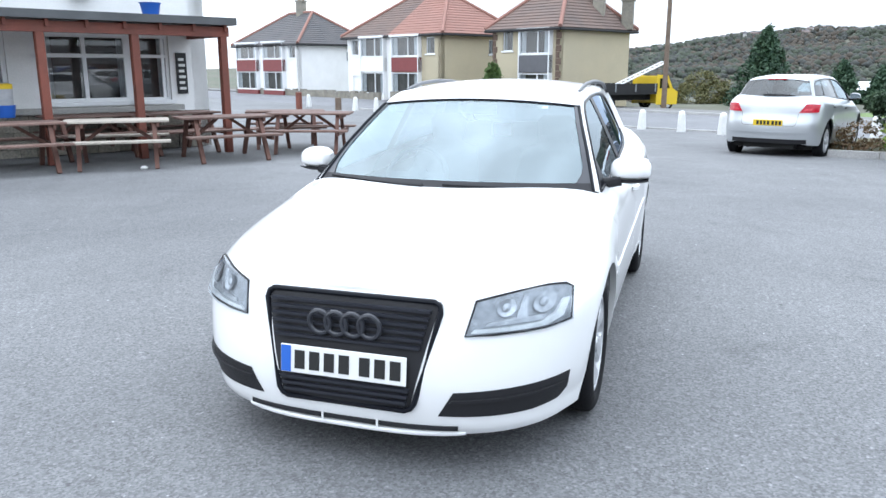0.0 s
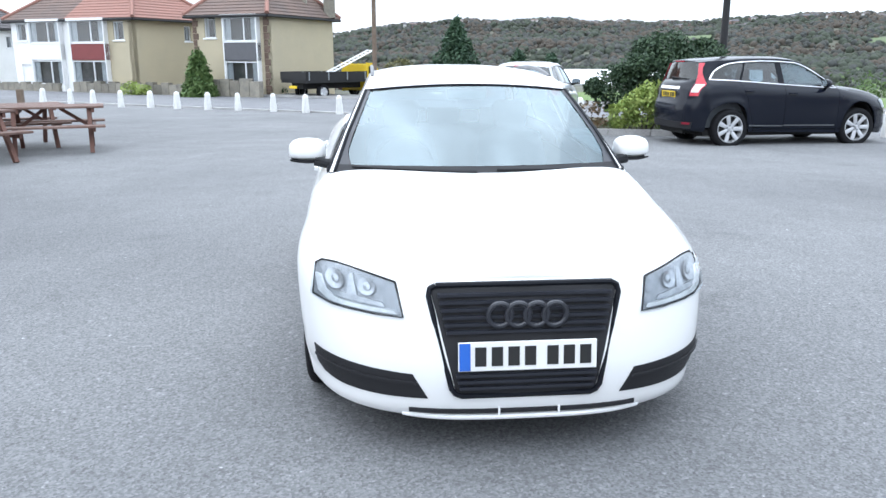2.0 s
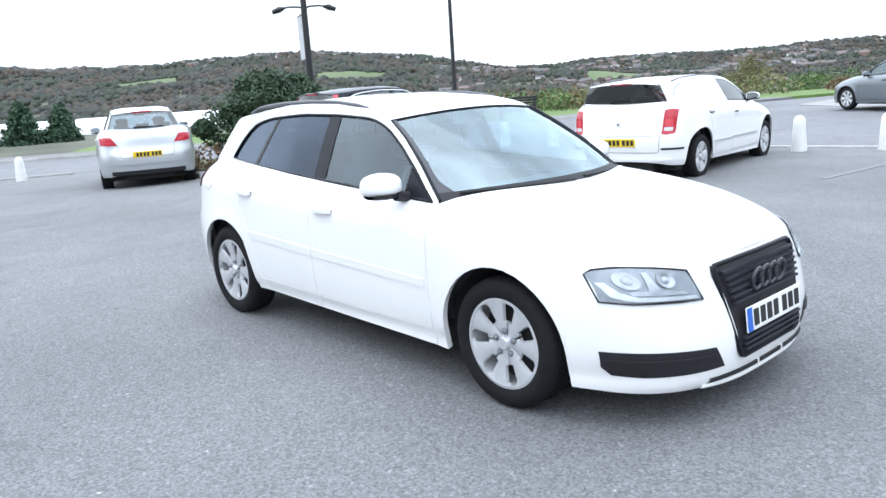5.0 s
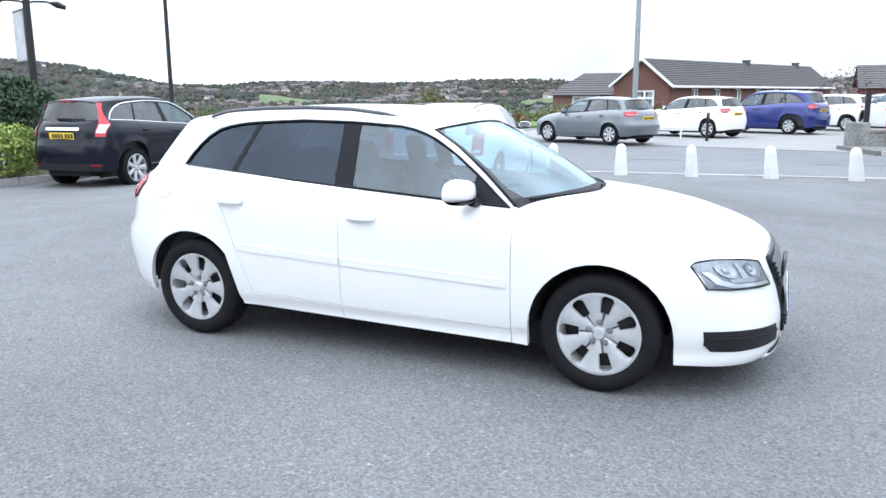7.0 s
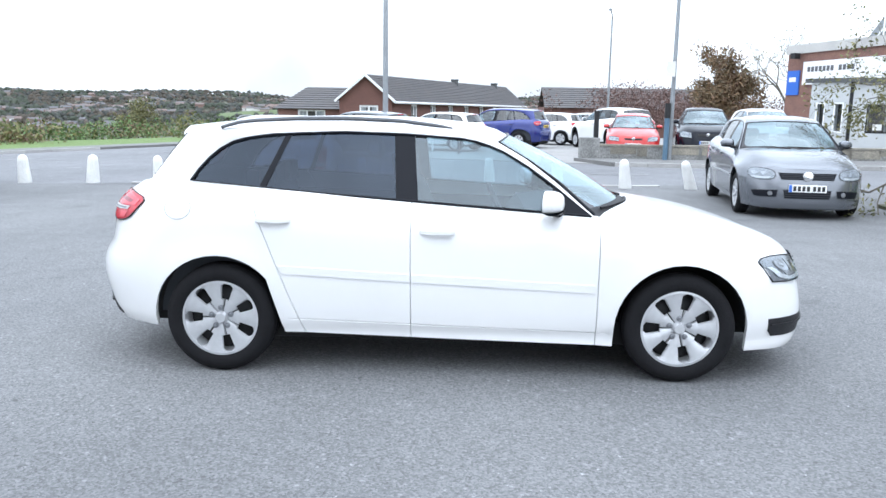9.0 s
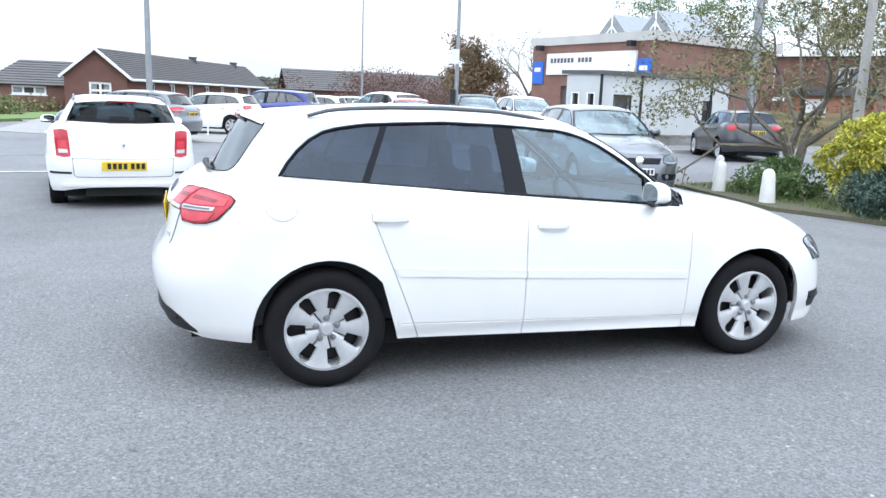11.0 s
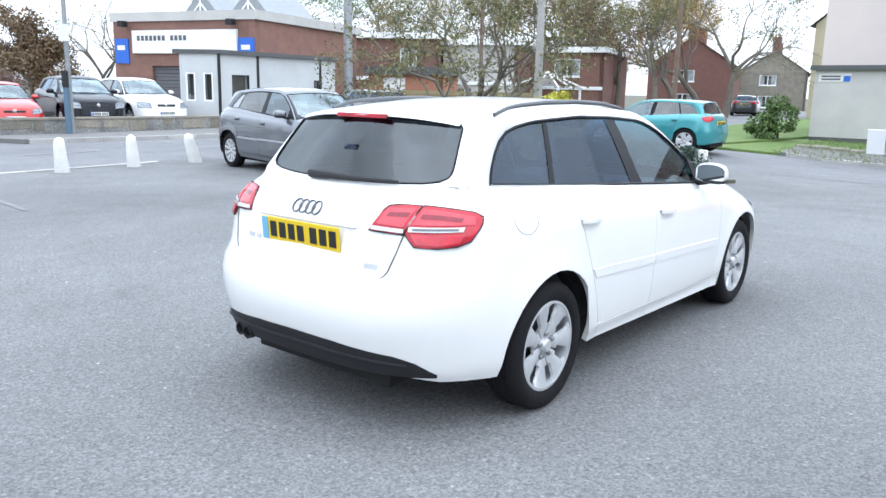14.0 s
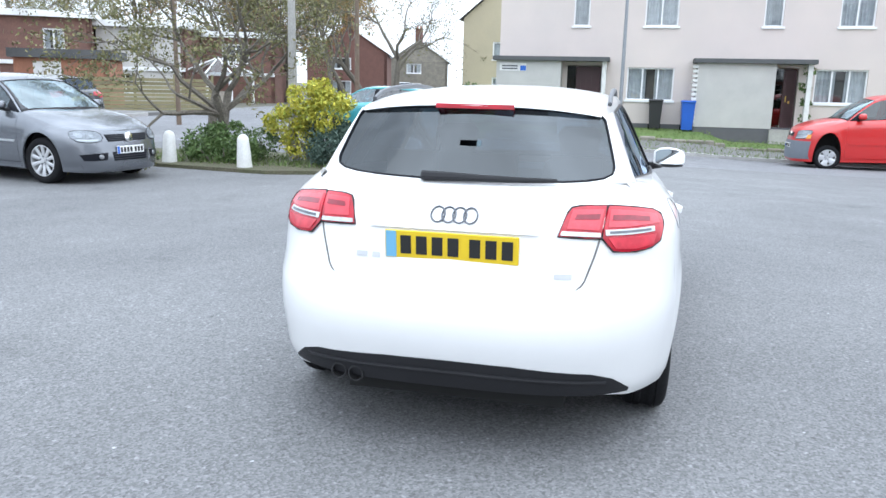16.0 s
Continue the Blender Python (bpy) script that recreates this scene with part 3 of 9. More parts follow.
        if chrome:
            part("chrome_line", Shape(wf).tube([(sgn * (x + 0.012), y, z) for x, y, z in wt], 0.013, 6), CHROME, car)
            part("chrome_line", Shape(wf).tube([(sgn * (0.012 + upper_x(y, belt(y))), y, belt(y)) for y in [-0.77 + 2.26 * i / 20 for i in range(21)]], 0.012, 6), CHROME, car)
        # thin black seal round the glass
        seal = [(0.004 + upper_x(y, belt(y)), y, belt(y) + 0.003) for y in [-0.77 + 2.26 * i / 20 for i in range(21)]]
        if fine and panel:
            seal = [p for p in seal if p[1] < 0.2]
            part("window_seal", Shape(wf).tube([(sgn * x, y, z) for x, y, z in seal], 0.0075, 6), GLOSS_BLACK, car)
        elif fine:
            up = [(x + 0.003, y, z - 0.004) for x, y, z in wt]
            part("window_seal", Shape(wf).tube([(sgn * x, y, z) for x, y, z in seal], 0.0075, 6), GLOSS_BLACK, car)
            part("window_seal", Shape(wf).tube([(sgn * x, y, z) for x, y, z in up], 0.008, 6), GLOSS_BLACK, car)
        # mirror: a shell with a flat back, its pane set in, a black skirt below
        mx, my, mz = 0.77, -0.545, 0.995
        shell, pane = Shape(wf), Shape(wf)
        rows, inner = [], []
        for t, up_z, down_z, deep in ((0.0, 0.040, 0.028, 0.045), (0.06, 0.056, 0.036, 0.07), (0.2, 0.070, 0.043, 0.092), (0.45, 0.076, 0.045, 0.102), (0.7, 0.072, 0.043, 0.098), (0.88, 0.060, 0.037, 0.084), (0.97, 0.042, 0.028, 0.062), (1.0, 0.022, 0.016, 0.040)):
            xx, yy = mx + 0.035 + 0.20 * t, my + 0.012 + 0.03 * t
            row = []
            for k in range(20):
                a = 2 * math.pi * k / 20
                c, d = math.cos(a), math.sin(a)
                dy = 0.014 * abs(c) ** 0.35 if c > 0 else -deep * abs(c) ** 0.75
                row.append((sgn * xx, yy + dy, mz + 0.004 + (up_z if d > 0 else down_z) * (abs(d) ** 0.6) * (1 if d > 0 else -1)))
            rows.append(row)
            if 0.05 < t < 0.98:
                inner.append([(sgn * xx, yy + 0.0155, mz + 0.004 + q) for q in (up_z - 0.011, 0.0, -down_z + 0.009)])
        ids = shell.grid(rows, closed=True, flip=sgn > 0)
        shell.f.append(ids[0])
        shell.f.append(ids[-1])
        mir = part("wing_mirror", shell, colour, car, smooth_deg=60)
        pane.grid(inner, flip=sgn < 0)
        part("mirror_pane", pane, MIRROR, mir)
        arm = Shape(wf)
        arm.tube([(sgn * 0.745, my - 0.05, mz - 0.055), (sgn * 0.80, my - 0.055, mz - 0.052), (sgn * 0.86, my - 0.05, mz - 0.036)], [0.03, 0.026, 0.03], 10)
        part("mirror_foot", arm, PLASTIC, mir)
        lowr = Shape(wf)
        lowr.grid([[(sgn * (mx + 0.04 + 0.185 * t), my - 0.030 + 0.03 * t + q * 0.066 * math.sin(math.pi * (0.16 + 0.68 * t)) ** 0.5, mz - 0.030 - 0.026 * (1 - abs(q) ** 2.5) * math.sin(math.pi * (0.12 + 0.76 * t)) ** 0.5) for t in [i / 8 for i in range(9)]] for q in (-1, -0.7, -0.3, 0.3, 0.7, 1)], flip=sgn < 0)
        part("mirror_skirt", lowr, PLASTIC, mir)
        # corner piece at the foot of the mirror
        part("mirror_base", Shape(wf).slab(*[(sgn * (upper_x(y, z) + 0.004), y, z) for y, z in ((-0.765, 0.932), (-0.57, 0.944), (-0.57, 1.08), (-0.68, 0.995))][::(1 if sgn > 0 else -1)], 0.006), GLOSS_BLACK, car)
    # roof
    roof = Shape(wf)
    rows = []
    r_pts = [screen(1, 1.0)] + [p for p in re if p[1] >= -0.23]
    y0, y1 = r_pts[0][1], r_pts[-1][1]
    for x, y, z in r_pts:
        t = (y - y0) / (y1 - y0)
        row = []
        for u in [q / 8 for q in range(-8, 9)]:
            bow = (1 - u * u)
            yy = y - 0.075 * bow * max(0, 1 - t * 3) + 0.10 * bow * max(0, t * 3 - 2)
            row.append((x * u, yy, z + (0.035 + 0.012 * math.sin(math.pi * t)) * (1 - abs(u) ** 2.6)))
        rows.append(row)
    lip = [(x * 1.0, y + 0.020, z - 0.018) for x, y, z in rows[-1]]
    under = [(x, y - 0.07, z - 0.012) for x, y, z in lip]
    roof.grid(rows + [lip, under], flip=True)
    part("roof", roof, colour, car)
    # windscreen, rear window, black lower band, wipers
    s = Shape(wf)
    s.grid([[screen(u, v) for u in [q / 10 for q in range(-10, 11)]] for v in [i / 8 for i in range(9)]])
    ws = part("windscreen", s, SCREEN, car, smooth_deg=70)
    if fine:
        for sgn in (-1, 1):
            border = Shape(wf)
            border.grid([[tuple(Vector(screen(sgn * u, v)) + Vector((0, -0.003, 0.003))) for u in (1.0, 0.975, 0.95 - 0.09 * max(0.0, 0.2 - v) / 0.2)] for v in [0.06 + 0.94 * i / 16 for i in range(17)]], flip=sgn > 0)
            part("screen_border", border, BADGE_BLACK, ws)
            part("screen_seal", Shape(wf).tube([tuple(Vector(screen(sgn * 0.995, i / 10)) + Vector((0, -0.004, 0.004))) for i in range(11)], 0.009, 6), GLOSS_BLACK, ws)
        part("screen_band", Shape(wf).tube([tuple(Vector(screen(u / 10, 1.0)) + Vector((0, 0, 0.002))) for u in range(-10, 11)], 0.007, 6), GLOSS_BLACK, ws)
    s = Shape(wf)
    s.grid([[tuple(Vector(screen(u, v)) + Vector((0, -0.004 - (0.05 if v < 0 else 0), 0.003 - (0.012 if v < 0 else 0)))) for u in [q / 10 for q in range(-10, 11)]] for v in (-0.01, 0.0, 0.02, 0.05, 0.075)])
    part("cowl", s, PLASTIC, car)
    for x0, x1, v1 in ((0.62, 0.05, 0.03), (-0.05, -0.66, 0.045)):
        pts_w = [tuple(Vector(screen((x0 + (x1 - x0) * t) / 0.75, 0.012 + (v1 - 0.012) * t)) + Vector((0, -0.012, 0.010))) for t in [i / 8 for i in range(9)]]
        part("wiper", Shape(wf).tube(pts_w, [0.010] * 3 + [0.007] * 6, 6), PLASTIC, car)
    if detail:
        # rounded pane in a painted frame, with a black border
        def pane_edge(k, scale=1.0):
            a = 2 * math.pi * k / 64
            c, d = math.cos(a), math.sin(a)
            n = 8 if d < 0 else 24
            r = (abs(c) ** n + abs(d) ** n) ** (-1 / n) * scale
            v = 0.51 + (0.485 if d < 0 else 0.488) * r * d
            return (r * c * (0.945 + 0.045 * v), v)
        def gate_edge(k):
            a = 2 * math.pi * k / 64
            c, d = math.cos(a), math.sin(a)
            r = 1 / max(abs(c), abs(d))
            return (r * c, 0.5 + 0.5 * r * d)
        s = Shape(wf)
        s.grid([[rear_win(*gate_edge(k)) for k in range(64)], [rear_win(*pane_edge(k)) for k in range(64)], [tuple(Vector(rear_win(*pane_edge(k, 0.985))) - Vector((0, 0.006, 0.004))) for k in range(64)]], closed=True)
        part("tailgate_frame", s, colour, car)
        s = Shape(wf)
        s.grid([[tuple(Vector(rear_win(*pane_edge(k, f))) - Vector((0, 0.003, 0.002))) for k in range(64)] for f in (0.992, 0.8, 0.55, 0.3, 0.08)], closed=True)
        rw = part("rear_window", s, REAR_GLASS, car, smooth_deg=70)
        part("screen_seal", Shape(wf).tube([tuple(Vector(rear_win(*pane_edge(k, 0.992))) + Vector((0, -0.001, 0))) for k in range(65)], 0.005, 6, False), GLOSS_BLACK, rw)
    else:
        s = Shape(wf)
        s.grid([[rear_win(u, v) for u in [q / 10 for q in range(-10, 11)]] for v in [i / 6 for i in range(7)]], flip=True)
        part("rear_window", s, tint if not panel else DARK_GLASS, car, smooth_deg=70)
    s = Shape(wf)
    us = [q / 10 for q in range(-10, 11)]
    foot = []
    for u in us:
        x = 0.715 * u
        z = 1.0
        for _ in range(3):
            z = smooth(rear_y(x, z), SHOULDER)
        foot.append((x, rear_y(x, z), z))
    head = [rear_win(u, 0.0) for u in us]
    mid = [tuple(Vector(lerp(a, b, 0.5)) + Vector((0, 0.010, 0.010))) for a, b in zip(head, foot)]
    s.grid([head, mid, foot])
    part("tailgate_top", s, colour, car)
    if fine:
        pw = [tuple(Vector(rear_win(u, v)) + Vector((0, 0.022, 0.010))) for u, v in ((0.28, 0.035), (0.1, 0.045), (-0.1, 0.04), (-0.35, 0.03), (-0.58, 0.02))]
        part("rear_wiper", Shape(wf).tube(pw, [0.02, 0.018, 0.014, 0.011, 0.008], 8), PLASTIC, car)
        s = Shape(wf)
        s.grid([[(x, 1.672 + dy - 0.06 * x * x, 1.360 + dz) for x in [q * 0.165 / 6 for q in range(-6, 7)]] for dy, dz in ((-0.02, 0.010), (0.006, 0.008), (0.008, -0.010), (-0.02, -0.014))], flip=True)
        part("high_brake_light", s, RED_LENS, car)
    # lamps: outlines as (x, z) on the nose, (x, z) on the tail
    fy = lambda x, z, o: (x, front_y(x, z) - o, z)
    for sgn in (-1, 1):
        def nose(x, z, o, q=sgn):
            y = front_y(x, z)
            nx, ny = side_normal(x, z, True)
            return (q * (x + nx * o), y + ny * o, z)
        up_l, lo_l = lamp_out or ([(0.481, 0.680), (0.54, 0.693), (0.604, 0.704), (0.71, 0.712), (0.765, 0.705), (0.79, 0.690)], [(0.456, 0.560), (0.555, 0.565), (0.66, 0.571), (0.727, 0.574), (0.80, 0.584)])
        hl = part("headlight", sheet(up_l, lo_l, nose, 16, 6, wf, 0.003, 0.01), LAMP_BASE, car, smooth_deg=60)
        if fine:
            low_z = 0.0 if not lamp_out else 0.01
            for cx, cz, rr in ((0.705, 0.664, 0.036), (0.585, 0.657, 0.032)):
                for nm, f0, f1, o0, o1, mat in (("reflector", 0.42, 1.0, 0.006, 0.014, REFLECTOR), ("reflector_bowl", 0.16, 0.42, 0.005, 0.006, LAMP_BASE)):
                    bowl = Shape(wf)
                    bowl.grid([[nose(cx + rr * f * math.cos(a), cz - low_z + rr * 0.92 * f * math.sin(a), o0 + (o1 - o0) * (f - f0) / (f1 - f0)) for a in [2 * math.pi * i / 20 for i in range(20)]] for f in (f0, (f0 + f1) / 2, f1)], closed=True)
                    part(nm, bowl, mat, hl, smooth_deg=60)
                part("bulb", bulb_shape(wf, nose, cx, cz - low_z), REFLECTOR, hl)
            if lamp_out:
                part("lamp_bezel", sheet([(0.50, 0.600), (0.62, 0.596), (0.74, 0.606)], [(0.52, 0.578), (0.62, 0.574), (0.74, 0.584)], nose, 12, 2, wf, 0.012, 0.01), LAMP_CLEAR, hl)
            else:
                # bright band that runs down beside the outer bowl and along the foot
                part("light_strip", sheet([(0.487, 0.583), (0.60, 0.592), (0.70, 0.600), (0.745, 0.62), (0.765, 0.66)], [(0.475, 0.571), (0.60, 0.578), (0.72, 0.584), (0.772, 0.605), (0.785, 0.66)], nose, 20, 2, wf, 0.012, 0.01), LAMP_CLEAR, hl)
                part("light_guide", sheet([(0.53, 0.608), (0.62, 0.622), (0.72, 0.624)], [(0.52, 0.594), (0.62, 0.602), (0.715, 0.607)], nose, 12, 2, wf, 0.010, 0.008), REFLECTOR, hl)
                part("lamp_divider", sheet([(0.636, 0.69), (0.650, 0.69)], [(0.622, 0.622), (0.66, 0.622)], nose, 3, 4, wf, 0.011, 0.008), REFLECTOR, hl)
            part("lamp_cover", sheet(up_l, lo_l, nose, 16, 6, wf, 0.018, 0.016), LENS, hl, smooth_deg=60)
            outline = up_l + lo_l[::-1]
            part("lamp_surround", Shape(wf).tube([nose(*p, 0.006) for p in outline + outline[:1]], 0.0045, 6, False), PLASTIC, hl)
        else:
            part("lamp_cover", sheet(up_l, lo_l, nose, 8, 3, wf, 0.012, 0.01), LAMP_CLEAR, hl)
        if detail:
            part("bumper_grille", sheet([(0.425, 0.350), (0.644, 0.363), (0.736, 0.368), (0.806, 0.370)], [(0.368, 0.254), (0.564, 0.252), (0.695, 0.253), (0.765, 0.261), (0.796, 0.300)], nose, 18, 5, wf, 0.003, 0.014), PLASTIC, car, "black plastic bumper grille")
            part("bumper_slat", sheet([(0.42, 0.322), (0.62, 0.330), (0.795, 0.338)], [(0.41, 0.310), (0.62, 0.318), (0.795, 0.327)], nose, 12, 2, wf, 0.012, 0.012), PLASTIC, car)
        def tail(x, z, o, q=sgn):
            y = rear_y(x, z)
            nx, ny = side_normal(x, z, False)
            return (q * (x + nx * o), y + ny * o, z)
        ui, li = [(0.424, 0.984), (0.436, 1.0), (0.47, 1.006), (0.562, 1.006)], [(0.396, 0.899), (0.46, 0.897), (0.549, 0.893)]
        uo, lo_ = [(0.569, 1.006), (0.66, 0.997), (0.735, 0.983), (0.765, 0.966), (0.777, 0.938)], [(0.556, 0.893), (0.598, 0.847), (0.68, 0.843), (0.735, 0.852), (0.768, 0.872), (0.778, 0.925)]
        if lamps:
            lamps(car, sgn, tail, wf, rear_win)
        else:
            inner = part("tail_light", sheet(ui, li, tail, 6, 5, wf, 0.010, 0.012), RED_LENS, car, "red and clear tail light")
            outer = part("tail_light", sheet(uo, lo_, tail, 10, 6, wf, 0.010, 0.012), RED_LENS, car, "red and clear tail light")
            if fine:
                for lamp, line in ((inner, ui + li[::-1]), (outer, uo + lo_[::-1])):
                    part("lamp_seam", Shape(wf).tube([tail(*q, 0.008) for q in line + line[:1]], 0.004, 6, False), PLASTIC, lamp)
                part("clear_strip", sheet([(0.408, 0.921), (0.545, 0.916)], [(0.403, 0.906), (0.548, 0.901)], tail, 6, 1, wf, 0.015, 0.004), LAMP_CLEAR, inner)
                strip = part("clear_strip", sheet([(0.562, 0.926), (0.66, 0.927), (0.738, 0.929)], [(0.566, 0.907), (0.66, 0.908), (0.74, 0.912)], tail, 8, 1, wf, 0.015, 0.004), LAMP_CLEAR, outer)
                part("reflector", sheet([(0.578, 0.921), (0.725, 0.924)], [(0.579, 0.912), (0.726, 0.916)], tail, 8, 1, wf, 0.0165, 0.002), LAMP_GREY, strip)
                part("lit_segment", sheet([(0.44, 0.994), (0.552, 0.996)], [(0.425, 0.93), (0.54, 0.924)], tail, 6, 3, wf, 0.013, 0.003), RED_LIGHT, inner)
                part("dark_segment", sheet([(0.456, 0.978), (0.54, 0.98)], [(0.45, 0.962), (0.538, 0.962)], tail, 6, 1, wf, 0.0145, 0.002), RED_DARK, inner)
                part("lit_segment", sheet([(0.575, 0.995), (0.66, 0.987), (0.745, 0.968)], [(0.572, 0.934), (0.66, 0.934), (0.76, 0.938)], tail, 10, 3, wf, 0.013, 0.003), RED_LIGHT, outer)
                part("dark_segment", sheet([(0.585, 0.976), (0.66, 0.972), (0.72, 0.962)], [(0.584, 0.958), (0.66, 0.955), (0.72, 0.948)], tail, 8, 1, wf, 0.0145, 0.002), RED_DARK, outer)
                part("lower_segment", sheet([(0.575, 0.898), (0.66, 0.899), (0.75, 0.902)], [(0.605, 0.858), (0.68, 0.854), (0.74, 0.866)], tail, 10, 2, wf, 0.013, 0.003), RED_LIGHT, outer)
    # grille
    gy = lambda x, z, o: (x, front_y(x, z) - o, z)
    def nose_flat(x, z, o):
        return (x, front_y(0.0, z) - 0.006 - o + 0.022 * (x / 0.36) ** 2, z)
    if detail:
        gr = part("grille", sheet([(-0.358, 0.674), (0.358, 0.674)], [(-0.262, 0.272), (0.262, 0.272)], nose_flat, 12, 8, wf, 0.0, 0.05), PLASTIC, car, "matt black single-frame grille")
        frame_line = [(-0.335, 0.676), (0, 0.681), (0.335, 0.676), (0.357, 0.664), (0.362, 0.64), (0.282, 0.30), (0.268, 0.28), (0.245, 0.270), (-0.245, 0.270), (-0.268, 0.28), (-0.282, 0.30), (-0.362, 0.64), (-0.357, 0.664), (-0.335, 0.676)]
        part("grille_frame", Shape(wf).tube([nose_flat(*p, 0.004) for p in frame_line], 0.011, 8, False), GLOSS_BLACK, gr)
        for zz in [0.645 - 0.026 * i for i in range(6)] + [0.355, 0.330, 0.305]:
            hw = 0.250 + (zz - 0.29) * 0.225
            part("grille_slat", Shape(wf).box((-hw, 0, -0.0055), (hw, 0.02, 0.0055), Matrix.Translation((0, front_y(0.0, zz) - 0.017, zz))), GRILLE_SLAT, gr)
        for i in range(4):
            cx = -0.103 + 0.0687 * i
            cy, cz = front_y(0.0, 0.58) - 0.032, 0.58
            ringp = [(cx + 0.043 * math.cos(a), cy - 0.001 * i + 0.10 * 0.043 * -math.sin(a), cz + 0.046 * math.sin(a)) for a in [2 * math.pi * q / 28 for q in range(29)]]
            part("badge_ring", Shape(wf).tube(ringp, 0.0095, 8, False), BADGE_BLACK, gr)
        lipm = Shape(wf)
        lipm.grid([[(x, front_y(x, 0.2) - 0.004 + dy, 0.2 + dz - 0.0 * x) for x in [q * 0.44 / 10 for q in range(-10, 11)]] for dy, dz in ((0.015, 0.014), (-0.004, 0.008), (-0.004, -0.008), (0.015, -0.014))])
        part("lower_slot", lipm, PLASTIC, car)
        chin = [(x, front_y(x, 0.185) + 0.002 + 0.012 * (x / 0.46) ** 4, 0.172 + 0.004 * (x / 0.46) ** 4) for x in [q * 0.46 / 14 for q in range(-14, 15)]]
        part("bumper_lip", Shape(wf).tube(chin, 0.013, 8), colour, car)
        for x in (-0.1, 0.13):
            part("slot_rib", Shape(wf).box((x - 0.004, front_y(x, 0.2) - 0.012, 0.185), (x + 0.004, front_y(x, 0.2), 0.215)), colour, car)
    elif face:
        face(car, wf, gy, nose_flat)
    else:
        gr = part("grille", sheet([(-0.30, 0.655), (0.30, 0.655)], [(-0.28, 0.60), (0.28, 0.60)], nose_flat, 10, 3, wf, 0.006, 0.012), PLASTIC, car)
        for q in (-1, 1):
            part("fog_grille", sheet([(0.50, 0.36), (0.74, 0.355)], [(0.50, 0.27), (0.70, 0.275)], lambda x, z, o, q=q: (q * (x + side_normal(x, z, True)[0] * o), front_y(x, z) + side_normal(x, z, True)[1] * o, z), 6, 2, wf, 0.004, 0.01), PLASTIC, car)
        disc = wf(0, front_y(0.0, 0.63) - 0.012, 0.63)
        part("badge", Shape().lathe([(0.0, 0.012), (0.05, 0.01), (0.058, 0.0), (0.058, -0.02)], pose(*disc, 90), 16), CHROME, gr)
        part("lower_grille", sheet([(-0.42, 0.37), (0.42, 0.37)], [(-0.38, 0.25), (0.38, 0.25)], gy, 12, 3, wf, 0.004, 0.01), PLASTIC, car)
    if plates:
        zf, zr = (0.430, 0.840) if detail else (0.45, plate_z or 0.80)
        a = wf(0, (front_y(0.0, zf) - 0.020) if detail else front_y(0.2, zf) - 0.012, zf)
        plate(car, pose(*a, -6 if detail else -3), WHITE_PLATE, BLUE_BAND, label="white number plate with black bars")
        yr = rear_y(0.26, zr) + 0.012
        b = wf(0, yr, zr)
        plate(car, pose(*b, 5, 0, 180), YELLOW_PLATE, PALE_BLUE if detail else YELLOW_PLATE, label="yellow number plate with dark bars")
    if detail:
        ry = lambda x, z, o: (x, rear_y(x, z) + o, z)
        part("tailgate_ledge", sheet([(-0.33, 0.918), (0.33, 0.918)], [(-0.33, 0.902), (0.33, 0.902)], ry, 10, 1, wf, 0.014, 0.014), colour, car)
        seam = [(0.549, 0.888), (0.535, 0.83), (0.503, 0.733), (0.485, 0.708), (0.45, 0.694), (0.365, 0.689), (0.2, 0.688), (0, 0.688), (-0.2, 0.688), (-0.365, 0.689), (-0.45, 0.694), (-0.485, 0.708), (-0.503, 0.733), (-0.535, 0.83), (-0.549, 0.888)]
        part("tailgate_joint", Shape(wf).tube([ry(*along(seam, i / 60), 0.0005) for i in range(61)], 0.0036, 6), JOINT, car)
        part("rear_valance", sheet([(-0.695, 0.300), (-0.64, 0.352), (-0.56, 0.380), (-0.25, 0.402), (0, 0.405), (0.25, 0.402), (0.56, 0.380), (0.64, 0.352), (0.695, 0.300)], [(-0.69, 0.285), (-0.55, 0.285), (-0.3, 0.285), (0, 0.285), (0.3, 0.285), (0.55, 0.285), (0.69, 0.285)], ry, 34, 5, wf, 0.005, 0.03), PLASTIC, car, "black plastic rear valance")
        part("valance_edge", Shape(wf).tube([ry(x, 0.345 + 0.012 * (1 - (x / 0.6) ** 2), 0.008) for x in [q * 0.055 for q in range(-11, 12)]], 0.007, 6), PLASTIC, car)
        for x in (0.375, 0.452):
            part("exhaust_tip", Shape(wf).lathe([(0.026, -0.10), (0.033, 0.0), (0.033, 0.055), (0.027, 0.055), (0.026, -0.05), (0.0, -0.05)], pose(x, rear_y(x, 0.31) - 0.040, 0.300, -90), 18), ALLOY_DARK, car, "dark twin exhaust tip")
        for i in range(4):
            cx = 0.064 - 0.0427 * i
            ringp = [ry(cx + 0.0265 * math.cos(a), 0.957 + 0.0275 * math.sin(a), 0.005) for a in [2 * math.pi * q / 24 for q in range(25)]]
            part("badge_ring", Shape(wf).tube(ringp, 0.0038, 6, False), LAMP_GREY, car)
        fl = [(-side_x(y, z) - 0.0008, y, z) for y, z in [(1.515 + 0.076 * math.cos(a), 0.936 + 0.062 * math.sin(a)) for a in [2 * math.pi * q / 28 for q in range(29)]]]
        part("fuel_flap_joint", Shape(wf).tube(fl, 0.0012, 5, False), LAMP_GREY, car)
